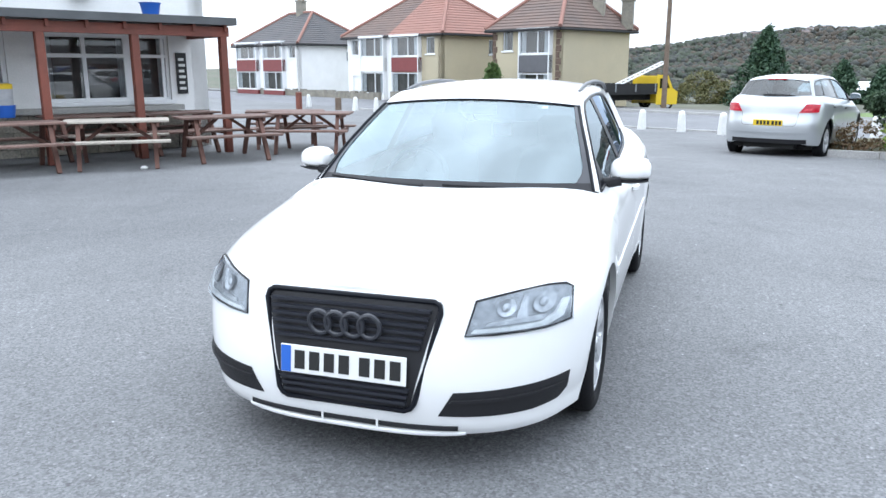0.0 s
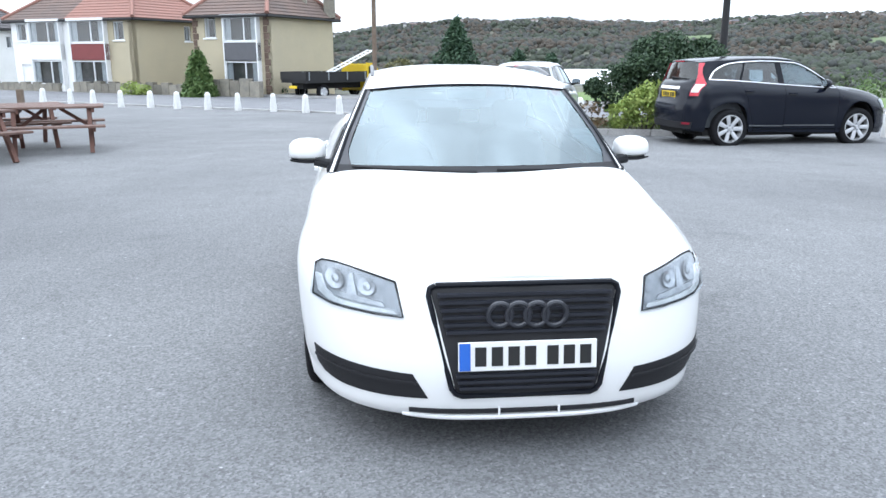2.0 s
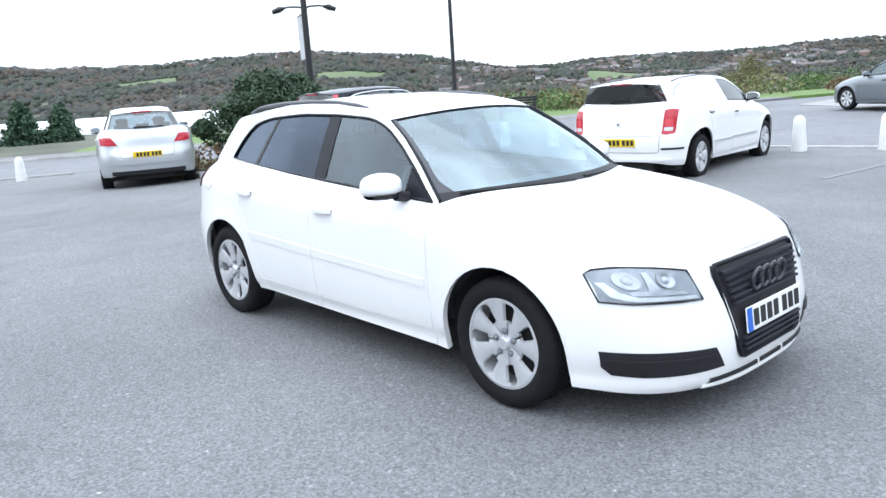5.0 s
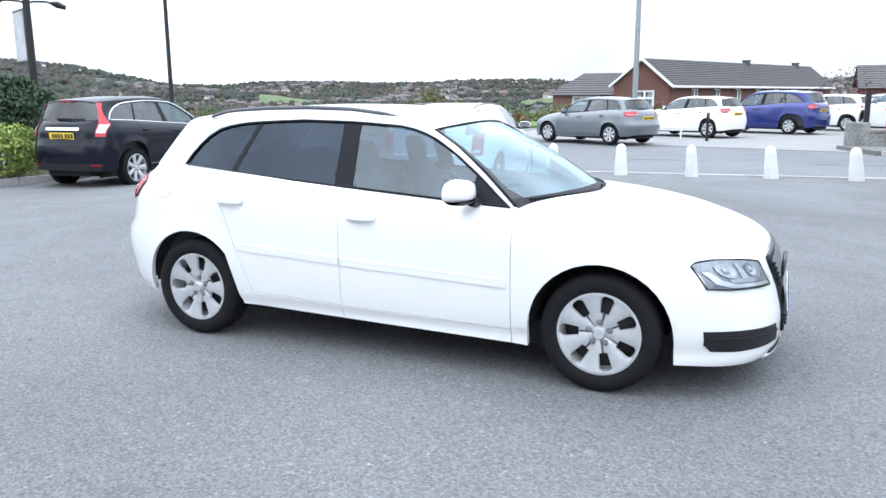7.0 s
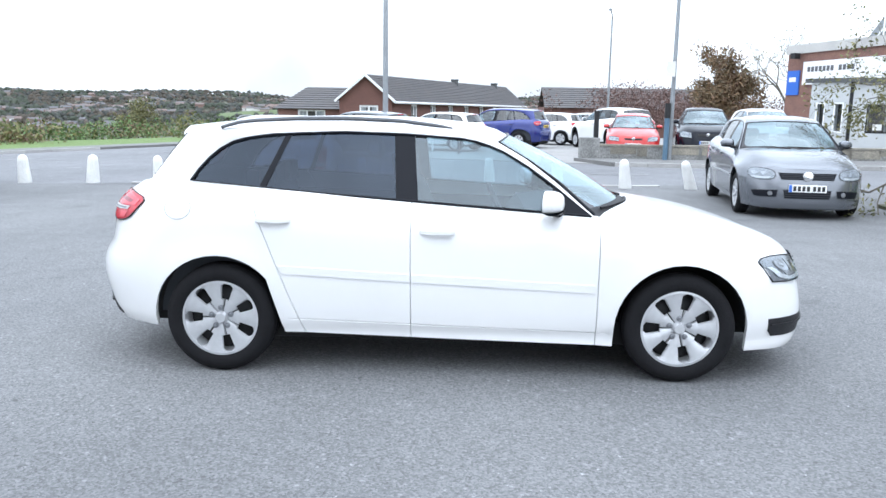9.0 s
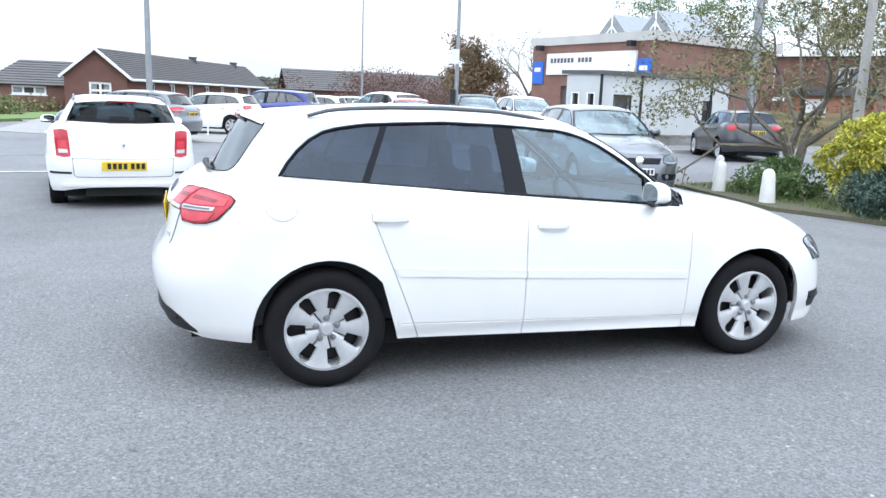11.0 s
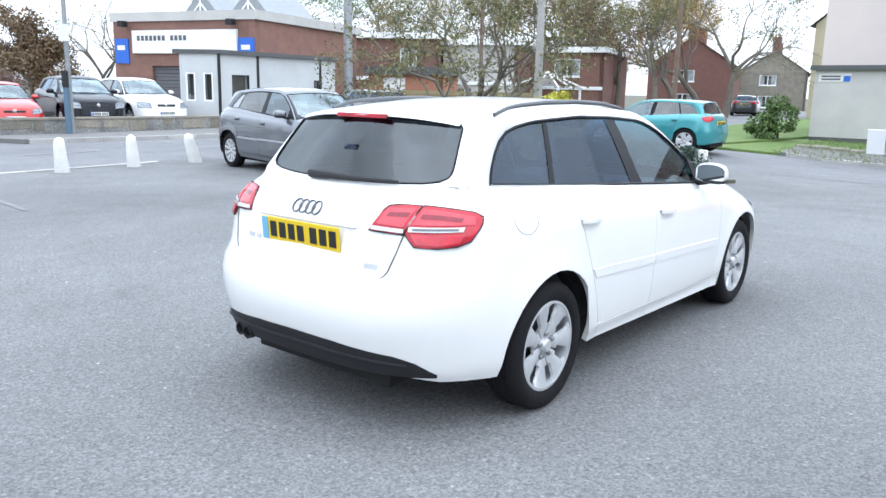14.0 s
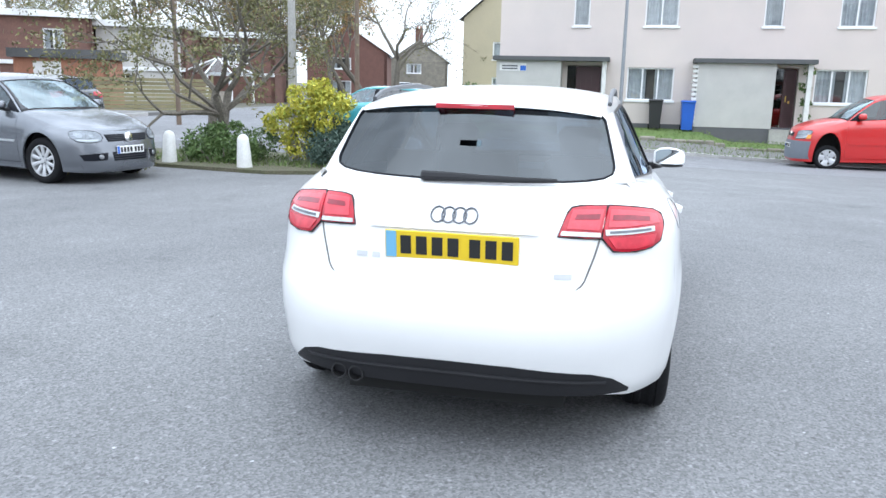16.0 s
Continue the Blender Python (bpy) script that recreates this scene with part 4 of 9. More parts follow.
    if detail:
        for x, z, wd in ((0.36, 0.79, 0.045), (0.30, 0.79, 0.03), (-0.425, 0.752, 0.065)):
            part("tailgate_badge", sheet([(x - wd / 2, z + 0.010), (x + wd / 2, z + 0.010)], [(x - wd / 2, z - 0.010), (x + wd / 2, z - 0.010)], lambda a, b, o: (a, rear_y(a, b) + o, b), 3, 1, wf, 0.004, 0.004), ALLOY, car, "small grey badge bar")
    if extra:
        extra(car, wf)
    if rails:
        for sgn in (-1, 1):
            line = [(0.0, 1.386), (0.08, 1.404), (0.3, 1.428), (0.6, 1.437), (0.9, 1.432), (1.15, 1.418), (1.25, 1.405), (1.35, 1.376)]
            part("roof_rail", Shape(wf).tube([(sgn * 0.54, *along(line, i / 24)) for i in range(25)], [0.010 + 0.003 * math.sin(math.pi * i / 24) for i in range(25)], 8), RAIL_GREY, car, "dark grey roof rail")
    # floor, cabin
    fl = Shape(wf)
    fl.box((-0.70, -1.62, 0.17), (0.70, 1.62, 0.30))
    fl.box((-0.45, -1.98, 0.19), (0.45, 1.95, 0.30))
    part("underbody", fl, UNDER, car)
    if cabin:
        tub = Shape(wf)
        tub.grid([[(-0.74, y, z), (-0.74, y, 0.32), (0.74, y, 0.32), (0.74, y, z)] for y, z in ((-0.85, 0.86), (1.75, 0.92))])
        tub.face((-0.74, 1.75, 0.32), (0.74, 1.75, 0.32), (0.74, 1.75, 0.95), (-0.74, 1.75, 0.95))
        part("cabin", tub, CABIN, car)
        dash = Shape(wf)
        dash.grid([[(x, y, z) for x in (-0.72, -0.4, 0, 0.4, 0.72)] for y, z in ((-0.95, 0.90), (-0.62, 0.925), (-0.45, 0.90), (-0.38, 0.82), (-0.42, 0.5))], flip=True)
        part("dashboard", dash, CABIN, car)
        for sx in (-0.36, 0.36):
            seat = Shape(wf)
            rows = []
            for y, z, w_, d_ in ((0.10, 0.45, 0.24, 0.10), (0.16, 0.62, 0.24, 0.10), (0.22, 0.85, 0.235, 0.09), (0.28, 1.02, 0.20, 0.075), (0.295, 1.06, 0.10, 0.05), (0.30, 1.09, 0.11, 0.055), (0.315, 1.19, 0.125, 0.055), (0.325, 1.23, 0.09, 0.04)):
                rows.append([(sx + w_ * math.cos(a), y + d_ * math.sin(a), z) for a in [2 * math.pi * i / 12 for i in range(12)]])
            ids = seat.grid(rows, closed=True)
            seat.f.append(ids[-1])
            seat.box((sx - 0.25, -0.30, 0.36), (sx + 0.25, 0.16, 0.52))
            part("front_seat", seat, CABIN, car, smooth_deg=60)
        bench = Shape(wf)
        bench.slab((-0.62, 1.02, 0.45), (0.62, 1.02, 0.45), (0.60, 1.18, 1.02), (-0.60, 1.18, 1.02), 0.14)
        bench.box((-0.62, 0.65, 0.38), (0.62, 1.05, 0.52))
        for sx in (-0.4, 0.0, 0.4):
            bench.box((sx - 0.12, 1.14, 1.0), (sx + 0.12, 1.22, 1.13))
        part("rear_seat", bench, CABIN, car)
        wheel_c = pose(-0.37, -0.30, 0.885, 65)
        hoop = [wheel_c @ Vector((0.185 * math.cos(a), 0.185 * math.sin(a), 0)) for a in [2 * math.pi * i / 28 for i in range(29)]]
        st = Shape(wf).tube(hoop, 0.016, 8, False)
        st.box((-0.18, -0.03, -0.02), (0.18, 0.03, 0.01), wheel_c)
        st.lathe([(0.0, 0.01), (0.07, 0.005), (0.075, -0.03)], wheel_c, 14)
        part("steering_wheel", st, CABIN, car)
        rv = Shape(wf).box((-0.115, -0.012, -0.034), (0.115, 0.012, 0.034), pose(0, -0.27, 1.295, 12))
        part("rear_view_mirror", bevelled(rv, 0.012, 2), LAMP_BASE, car)
    for sgn in (-1, 1):
        for a in (AXLE_F, AXLE_R):
            hx, hy, hz = wf(sgn * 0.772, a, 0.31)
            wheel(car, pose(hx, hy, tyre), tyre, 0.2, 0.216 if detail else tyre - 0.1, wheels, sgn)
    return car


def side_normal(x, z, front):
    """The outward direction in plan of the nose or tail at x and z."""
    e = 0.004
    f = front_y if front else rear_y
    dy = (f(x + e, z) - f(x - e, z)) / (2 * e)
    n = Vector((dy, -1)) if front else Vector((-dy, 1))
    n.normalize()
    return n.x, n.y


def bulb_shape(wf, nose, cx, cz):
    s = Shape(wf)
    s.grid([[nose(cx + 0.014 * f * math.cos(a), cz + 0.014 * f * math.sin(a), 0.016 - 0.005 * f) for a in [2 * math.pi * i / 10 for i in range(10)]] for f in (0.05, 0.6, 1.0)], closed=True)
    return s


# ---- ground ----
def level(x, y):
    """Height of the paved ground: it falls towards the terrace's road in the south-west."""
    south = ip(max(-24.0, min(-8.0, y)), [(-24.0, 0.0), (-17.7, 1.21), (-8.0, 0.0)])
    if x < -3.2:
        south = max(south, ip(max(-24.0, min(-8.0, y)), [(-24.0, 0.85), (-17.7, 1.21), (-8.0, 0.0)]) * min(1.0, (-3.2 - x) / 0.4 + 0.3))
    west = ip(max(-6.0, min(5.0, x)), [(-6.0, 0.44), (-3.4, 0.40), (-1.6, 0.32), (2.5, 0.20), (5.0, 0.0)])
    return -south * west - 0.022 * max(0.0, min(y, 20.0) - 8.0) + 0.012 * max(0.0, min(-8.0 - y, 20.0))


CREST = [(-60, 0.6), (-15, 0.95), (0, 1.05), (14, 1.15), (24, 1.15), (35, 0.95), (45, 1.4), (50, 2.2), (56, 2.85), (68, 2.6), (76, 2.6), (83, 2.45), (90, 1.95), (94, 1.6), (110, 1.2), (150, 0.9)]


def land(x, y):
    """Height of the country: level here, down into the valley to the north-east, up to the far hills."""
    r = math.hypot(x, y)
    az = math.degrees(math.atan2(y, x))
    z = level(x, y) - (0.5 if y < -4 and x < 10 else 0.10)
    if r < 45:
        return z
    t = max(0.0, 1 - abs((az - 45 + 180) % 360 - 180) / 100)
    t = min(1.0, t * 2.2)
    f = min(1.0, (r - 45) / 260)
    z -= 34 * t * f * f * (3 - 2 * f)
    if r > 380:
        g = min(1.0, (r - 380) / 1020)
        crest = 1400 * math.tan(radians(smooth(az, CREST))) + 1.5 + 34 * t - 6
        z += (crest * (g ** 1.3)) * max(0.35, t)
        z += (12 * noise.noise((x / 210, y / 210, 3)) + 5 * noise.noise((x / 70, y / 70, 7))) * min(1, (r - 380) / 500) * t
    if r > 1450:
        z -= (r - 1450) * 0.05
    return z




def asphalt(name, base, stain, grain=0.42, scale=1.0):
    """Worn asphalt: pale and dark stones, large stains, small tar spots, rough relief."""
    m = material(name, base, 0.88)
    n, l = m.node_tree.nodes, m.node_tree.links
    b = n["Principled BSDF"]
    at = n.new("ShaderNodeTexCoord")
    def tex(kind, sc, detail=4):
        t = n.new(kind)
        t.inputs["Scale"].default_value = sc * scale
        if kind == "ShaderNodeTexNoise":
            t.inputs["Detail"].default_value, t.inputs["Roughness"].default_value = detail, 0.65
        l.new(at.outputs["Object"], t.inputs["Vector"])
        return t
    def spread(src, lo, hi, a, c):
        r = n.new("ShaderNodeMapRange")
        for key, val in (("From Min", lo), ("From Max", hi), ("To Min", a), ("To Max", c)):
            r.inputs[key].default_value = val
        l.new(src, r.inputs["Value"])
        return r.outputs["Result"]
    def times(a, c):
        x = n.new("ShaderNodeMixRGB")
        x.blend_type, x.inputs["Fac"].default_value = "MULTIPLY", 1
        l.new(a, x.inputs["Color1"])
        l.new(c, x.inputs["Color2"])
        return x.outputs["Color"]
    big, mid = tex("ShaderNodeTexNoise", 0.22, 7), tex("ShaderNodeTexNoise", 1.7, 6)
    mix = n.new("ShaderNodeMixRGB")
    mix.inputs["Color1"].default_value, mix.inputs["Color2"].default_value = (*base, 1), (*stain, 1)
    l.new(spread(big.outputs["Fac"], 0.38, 0.66, 0, 1), mix.inputs["Fac"])
    c = times(mix.outputs["Color"], spread(mid.outputs["Fac"], 0.3, 0.7, 0.90, 1.10))
    stones = tex("ShaderNodeTexVoronoi", 100)
    c = times(c, spread(stones.outputs["Color"], 0.0, 1.0, 1 - grain, 1 + grain))
    grit = tex("ShaderNodeTexVoronoi", 62)
    c = times(c, spread(grit.outputs["Color"], 0.80, 1.0, 1.0, 1.0 + 1.3 * grain))
    tar = tex("ShaderNodeTexNoise", 34, 4)
    c = times(c, spread(tar.outputs["Fac"], 0.50, 0.74, 1.04, 0.78))
    fine_n = tex("ShaderNodeTexNoise", 55, 5)
    c = times(c, spread(fine_n.outputs["Fac"], 0.32, 0.68, 0.85, 1.15))
    spots = tex("ShaderNodeTexNoise", 9, 2)
    c = times(c, spread(spots.outputs["Fac"], 0.70, 0.76, 1.0, 0.55))
    blots = tex("ShaderNodeTexNoise", 0.9, 3)
    c = times(c, spread(blots.outputs["Fac"], 0.64, 0.74, 1.0, 0.80))
    chips = tex("ShaderNodeTexNoise", 16, 1)
    c = times(c, spread(chips.outputs["Fac"], 0.775, 0.80, 1.0, 2.6))
    l.new(c, b.inputs["Base Color"])
    bp = n.new("ShaderNodeBump")
    bp.inputs["Strength"].default_value, bp.inputs["Distance"].default_value = 0.4, 0.004
    l.new(stones.outputs["Distance"], bp.inputs["Height"])
    l.new(bp.outputs["Normal"], b.inputs["Normal"])
    return m


ASPHALT = asphalt("worn_asphalt", (0.164, 0.166, 0.170), (0.116, 0.118, 0.123))
ROAD = asphalt("road_asphalt", (0.17, 0.172, 0.182), (0.135, 0.137, 0.146), 0.35, 0.8)
PAVING = material("pavement_grey", (0.17, 0.167, 0.165), 0.9, second=(0.14, 0.138, 0.136), scale=0.8, bump=0.3, bump_scale=60, fine=0.2)
GRASS = material("grass", (0.085, 0.155, 0.035), 0.9, second=(0.13, 0.18, 0.055), scale=1.2, bump=0.8, bump_scale=50, fine=0.35)
HILL = material("hill_country", (0.085, 0.098, 0.065), 0.95, second=(0.105, 0.095, 0.075), scale=0.012, fine=0.3, bump_scale=0.2)


def land_sheet():
    s = Shape()
    radii = [0.5, 6, 14, 24, 34, 44, 54, 66, 80, 100, 125, 155, 190, 230, 280, 330, 380, 440, 500, 570, 640, 720, 800, 880, 960, 1040, 1120, 1200, 1280, 1360, 1450, 1600, 1900, 2600, 4200]
    s.grid([[(r * math.cos(a), r * math.sin(a), land(r * math.cos(a), r * math.sin(a))) for a in [2 * math.pi * i / 180 for i in range(180)]] for r in radii], closed=True)
    return s


setting("ground", land_sheet(), HILL, "rolling valley side with fields and woods", "ground", 60)


def laid(outline, lift=0.0, cell=1.5):
    """A paved area: a fine grid cut to a convex outline, that follows the ground's level."""
    bm = bmesh.new()
    bm.faces.new([bm.verts.new((x, y, 0)) for x, y in outline])
    xs, ys = [p[0] for p in outline], [p[1] for p in outline]
    for axis, lo, hi in ((0, min(xs), max(xs)), (1, min(ys), max(ys))):
        c = lo + cell
        while c < hi:
            co, no = [0, 0, 0], [0, 0, 0]
            co[axis], no[axis] = c, 1
            bmesh.ops.bisect_plane(bm, geom=bm.verts[:] + bm.edges[:] + bm.faces[:], plane_co=co, plane_no=no)
            c += cell
    s = Shape()
    bm.verts.index_update()
    s.v = [(v.co.x, v.co.y, level(v.co.x, v.co.y) + lift) for v in bm.verts]
    s.f = [[v.index for v in f.verts] for f in bm.faces]
    bm.free()
    return s


def raised(outline, lift=0.11, cell=2.0):
    """A pavement with a real step down all round."""
    s = laid(outline, lift, cell)
    n = len(outline)
    for i in range(n):
        a, b = outline[i], outline[(i + 1) % n]
        k = max(1, int(math.dist(a, b) / cell))
        row = [lerp(a, b, j / k) for j in range(k + 1)]
        s.grid([[(x, y, level(x, y) + lift) for x, y in row], [(x, y, level(x, y) - 0.15) for x, y in row]], flip=False)
    return s


U, V = Vector((0.851, -0.524)), Vector((0.524, 0.851))
B0 = Vector((-0.35, 19.3))


def north(s, d):
    """A place by the northern row of bollards: s along the row, d beyond it."""
    p = B0 + U * s + V * d
    return (p.x, p.y)


setting("car_park", laid([(-46, -12.5), (9.6, -12.5), (11.6, -4.5), (9.6, 9.0), north(12.5, 1.0), north(-52, 1.0), (-46, 20)], 0.0, 3.0), ASPHALT, "worn grey asphalt car park", "car park")
setting("road_north", laid([north(-75, 1.0), north(12.5, 1.0), (30, 8), (48, 12), north(38, 8.2), north(-75, 8.2)], 0.006, 3.0), ROAD, "grey asphalt road", "road")
setting("verge_north", raised([north(1, 10.1), north(30, 10.1), north(42, 9.0), north(48, 16), north(1, 20)], 0.06, 4), GRASS, "rough grass verge above the valley", "grass")
setting("road_east", laid([(9.6, 9.0), (11.6, -4.5), (9.6, -12.5), (17.3, -24), (18.2, -5.5), (20, 3), (30, 8), north(12.5, 1.0)], 0.004, 3.0), ROAD, "grey asphalt road", "road")
setting("road_south", laid([(-46, -17.8), (3.4, -17.9), (3.4, -14.2), (5.0, -14.2), (12, -17), (17.3, -24), (9.6, -12.5), (-46, -12.5)], 0.005, 1.5), ROAD, "grey asphalt side road", "road")
def moved(ys, zs, wide=1.0, rake=0.0, top=1.0, nose_drop=0.0):
    """A warp from the pattern car to another model: where its knots along y and z go."""
    ky = list(zip((-2.15, -1.289, -0.79, -0.27, 1.289, 1.56, 2.135), ys))
    kz = list(zip((0.0, 0.2, 0.31, 0.69, 0.95, 1.44), zs))
    def f(x, y, z):
        yy = ip(y, ky) if ky[0][0] <= y <= ky[-1][0] else (y - ky[0][0] + ky[0][1] if y < 0 else y - ky[-1][0] + ky[-1][1])
        zz = ip(z, kz)
        if y > 1.0 and z > 0.95:
            yy += rake * (z - 0.95) * min(1.0, (y - 1.0) / 0.4)
        k = wide * (1 + (top - 1) * min(1.0, max(0.0, (z - 0.9) / 0.4)))
        return (x * k, yy, zz)
    return f


def facing(x, y, heading, z=None):
    return pose(x, y, level(x, y) if z is None else z, 0, 0, heading + 90)


build_car("white_hatchback", "white five-door hatchback with black grille and roof rails", WHITE_PAINT, pose(0, 0, 0), fine=1, detail=True, rails=True, tyre=0.311)

GREY_PAINT = paint("grey_metallic_paint", (0.17, 0.182, 0.205), 0.65, 0.26)
SILVER_PAINT = paint("silver_paint", (0.52, 0.54, 0.56), 0.6, 0.35)
BLACK_PAINT = paint("black_blue_paint", (0.006, 0.008, 0.015), 0.0, 0.2, 0.16, 0.2)
BLUE_PAINT = paint("blue_paint", (0.012, 0.025, 0.17), 0.3, 0.25)
RED_PAINT = paint("red_paint", (0.55, 0.02, 0.02))
GREY_METAL_LINE = material("dull_grey_strip", (0.10, 0.105, 0.115), 0.5)
TEAL_PAINT = paint("teal_paint", (0.03, 0.26, 0.29), 0.25, 0.25)
GOLF = moved((-2.06, -1.289, -0.85, -0.30, 1.289, 1.62, 2.06), (0, 0.19, 0.31, 0.72, 1.0, 1.51))


def golf_face(car, wf, gy, nose_flat):
    """Wide black grille with a badge, black mouth and side intakes."""
    gr = part("grille", sheet([(-0.40, 0.655), (0.40, 0.655)], [(-0.36, 0.565), (0.36, 0.565)], gy, 16, 3, wf, 0.008, 0.014), GLOSS_BLACK, car, "black grille between the headlights")
    for zz in (0.632, 0.608, 0.586):
        part("grille_slat", Shape(wf).tube([gy(x, zz, 0.012) for x in [q * 0.036 for q in range(-10, 11)]], 0.005, 6), GRILLE_SLAT, gr)
    part("badge", Shape().lathe([(0.0, 0.014), (0.05, 0.012), (0.07, 0.006), (0.074, -0.02)], pose(*wf(0, front_y(0.0, 0.61) - 0.022, 0.61), 84), 22), CHROME, gr, "round chrome badge")
    part("lower_grille", sheet([(-0.33, 0.43), (0.33, 0.43)], [(-0.31, 0.315), (0.31, 0.315)], gy, 14, 3, wf, 0.006, 0.012), GLOSS_BLACK, car)
    for zz in (0.40, 0.37, 0.34):
        part("grille_slat", Shape(wf).tube([gy(x, zz, 0.010) for x in [q * 0.031 for q in range(-10, 11)]], 0.004, 5), GRILLE_SLAT, car)
    for q in (-1, 1):
        put = lambda x, z, o, q=q: (q * (x + side_normal(x, z, True)[0] * o), front_y(x, z) + side_normal(x, z, True)[1] * o, z)
        it = part("bumper_intake", sheet([(0.40, 0.425), (0.60, 0.418), (0.74, 0.405)], [(0.42, 0.33), (0.60, 0.325), (0.70, 0.33)], put, 8, 3, wf, 0.005, 0.012), GLOSS_BLACK, car)
        fog = put(0.50, 0.375, 0.012)
        part("fog_lamp", Shape().lathe([(0.0, 0.008), (0.03, 0.006), (0.036, -0.01)], pose(*wf(*fog), 90, 0, q * 12), 14), REFLECTOR, it)
    part("bumper_lip", sheet([(-0.72, 0.275), (0.72, 0.275)], [(-0.70, 0.235), (0.70, 0.235)], gy, 18, 2, wf, 0.012, 0.012), GREY_PAINT, car)


def side_strips(mat, z0, z1, out=0.012):
    """Rubbing strips along the doors."""
    def add(car, wf):
        for q in (-1, 1):
            for a, b in ((-0.78, 0.20), (0.22, 0.93)):
                part("side_moulding", sheet([(a, z1), (b, z1 + 0.01)], [(a, z0), (b, z0 + 0.01)], lambda y, z, o, q=q: (q * (side_x(y, z) + o), y, z), 8, 2, wf, out, out), mat, car)
    return add


build_car("grey_hatchback", "grey metallic hatchback parked facing the bollards", GREY_PAINT, facing(8.38, -5.31, 172), GOLF, fine=1, wheels="many", tint=DARK_GLASS, quarter=GREY_PAINT, face=golf_face, extra=side_strips(SILVER_PAINT, 0.545, 0.57), lamp_out=([(0.435, 0.625), (0.45, 0.665), (0.50, 0.695), (0.60, 0.712), (0.70, 0.712), (0.765, 0.69)], [(0.435, 0.615), (0.46, 0.58), (0.52, 0.562), (0.64, 0.556), (0.74, 0.575), (0.785, 0.625)]))
VAN = moved((-2.1, -1.3, -0.85, -0.3, 1.3, 1.75, 2.12), (0, 0.2, 0.31, 0.73, 1.00, 1.435), rake=0.5)


def rear_lay(x, z, o):
    return (x, rear_y(x, z) + o, z)


def tall_lamps(car, sgn, tail, wf, rear_win):
    """Upright red lamps at the corners, with a clear lower middle; chrome strip, bumper step and joints."""
    lamp = part("tail_light", sheet([(0.625, 0.955), (0.69, 0.972), (0.775, 0.955)], [(0.60, 0.655), (0.67, 0.645), (0.755, 0.66)], tail, 8, 8, wf, 0.010, 0.012), RED_LENS, car, "tall red and clear tail light")
    part("clear_segment", sheet([(0.64, 0.84), (0.735, 0.84)], [(0.632, 0.745), (0.73, 0.745)], tail, 5, 3, wf, 0.013, 0.003), RED_LIGHT, lamp)
    part("lower_segment", sheet([(0.63, 0.735), (0.73, 0.735)], [(0.625, 0.69), (0.725, 0.69)], tail, 5, 2, wf, 0.013, 0.003), LAMP_CLEAR, lamp)
    for z, a, b in ((0.47, 0.60, 0.86),):
        part("bumper_strip", sheet([(a, z + 0.012), (b - 0.02, z + 0.012)], [(a, z - 0.012), (b - 0.02, z - 0.012)], tail, 10, 1, wf, 0.006, 0.006), PLASTIC, car)
    if sgn > 0:
        part("chrome_strip", sheet([(-0.58, 0.665), (0.58, 0.665)], [(-0.58, 0.64), (0.58, 0.64)], rear_lay, 12, 1, wf, 0.018, 0.018), CHROME, car)
        seam = [(-0.585, 0.64), (-0.575, 0.45), (-0.55, 0.425), (0.55, 0.425), (0.575, 0.45), (0.585, 0.64)]
        part("tailgate_joint", Shape(wf).tube([rear_lay(*along(seam, i / 40), 0.001) for i in range(41)], 0.004, 5), JOINT, car)
        part("bumper_step", sheet([(-0.72, 0.35), (0.72, 0.35)], [(-0.70, 0.315), (0.70, 0.315)], rear_lay, 18, 2, wf, 0.028, 0.03), car.children[0].data.materials[0], car)
        c = wf(*rear_lay(0.0, 0.80, 0.012))
        part("badge", Shape().lathe([(0.0, 0.012), (0.045, 0.01), (0.052, 0.0), (0.052, -0.02)], pose(*c, -90, 0, 7 + 90), 18), CHROME, car)


def corner_lamps(car, sgn, tail, wf, rear_win):
    """Small three-cornered red lamps that run round the corner."""
    lamp = part("tail_light", sheet([(0.60, 0.93), (0.70, 0.935), (0.80, 0.925)], [(0.50, 0.79), (0.65, 0.79), (0.79, 0.80)], tail, 8, 5, wf, 0.010, 0.012), RED_LENS, car, "three-cornered red tail light")
    part("clear_segment", sheet([(0.60, 0.86), (0.70, 0.865)], [(0.56, 0.82), (0.69, 0.825)], tail, 5, 2, wf, 0.013, 0.003), RED_LIGHT, lamp)
    if sgn > 0:
        part("bumper_strip", sheet([(-0.80, 0.475), (0.80, 0.475)], [(-0.80, 0.44), (0.80, 0.44)], rear_lay, 18, 1, wf, 0.012, 0.012), car.children[0].data.materials[0], car)
        part("lower_bumper", sheet([(-0.66, 0.36), (0.66, 0.36)], [(-0.66, 0.285), (0.66, 0.285)], rear_lay, 18, 2, wf, 0.006, 0.012), PLASTIC, car)
        seam = [(-0.50, 0.79), (-0.48, 0.60), (-0.44, 0.575), (0.44, 0.575), (0.48, 0.60), (0.50, 0.79)]
        part("tailgate_joint", Shape(wf).tube([rear_lay(*along(seam, i / 40), 0.001) for i in range(41)], 0.004, 5), JOINT, car)


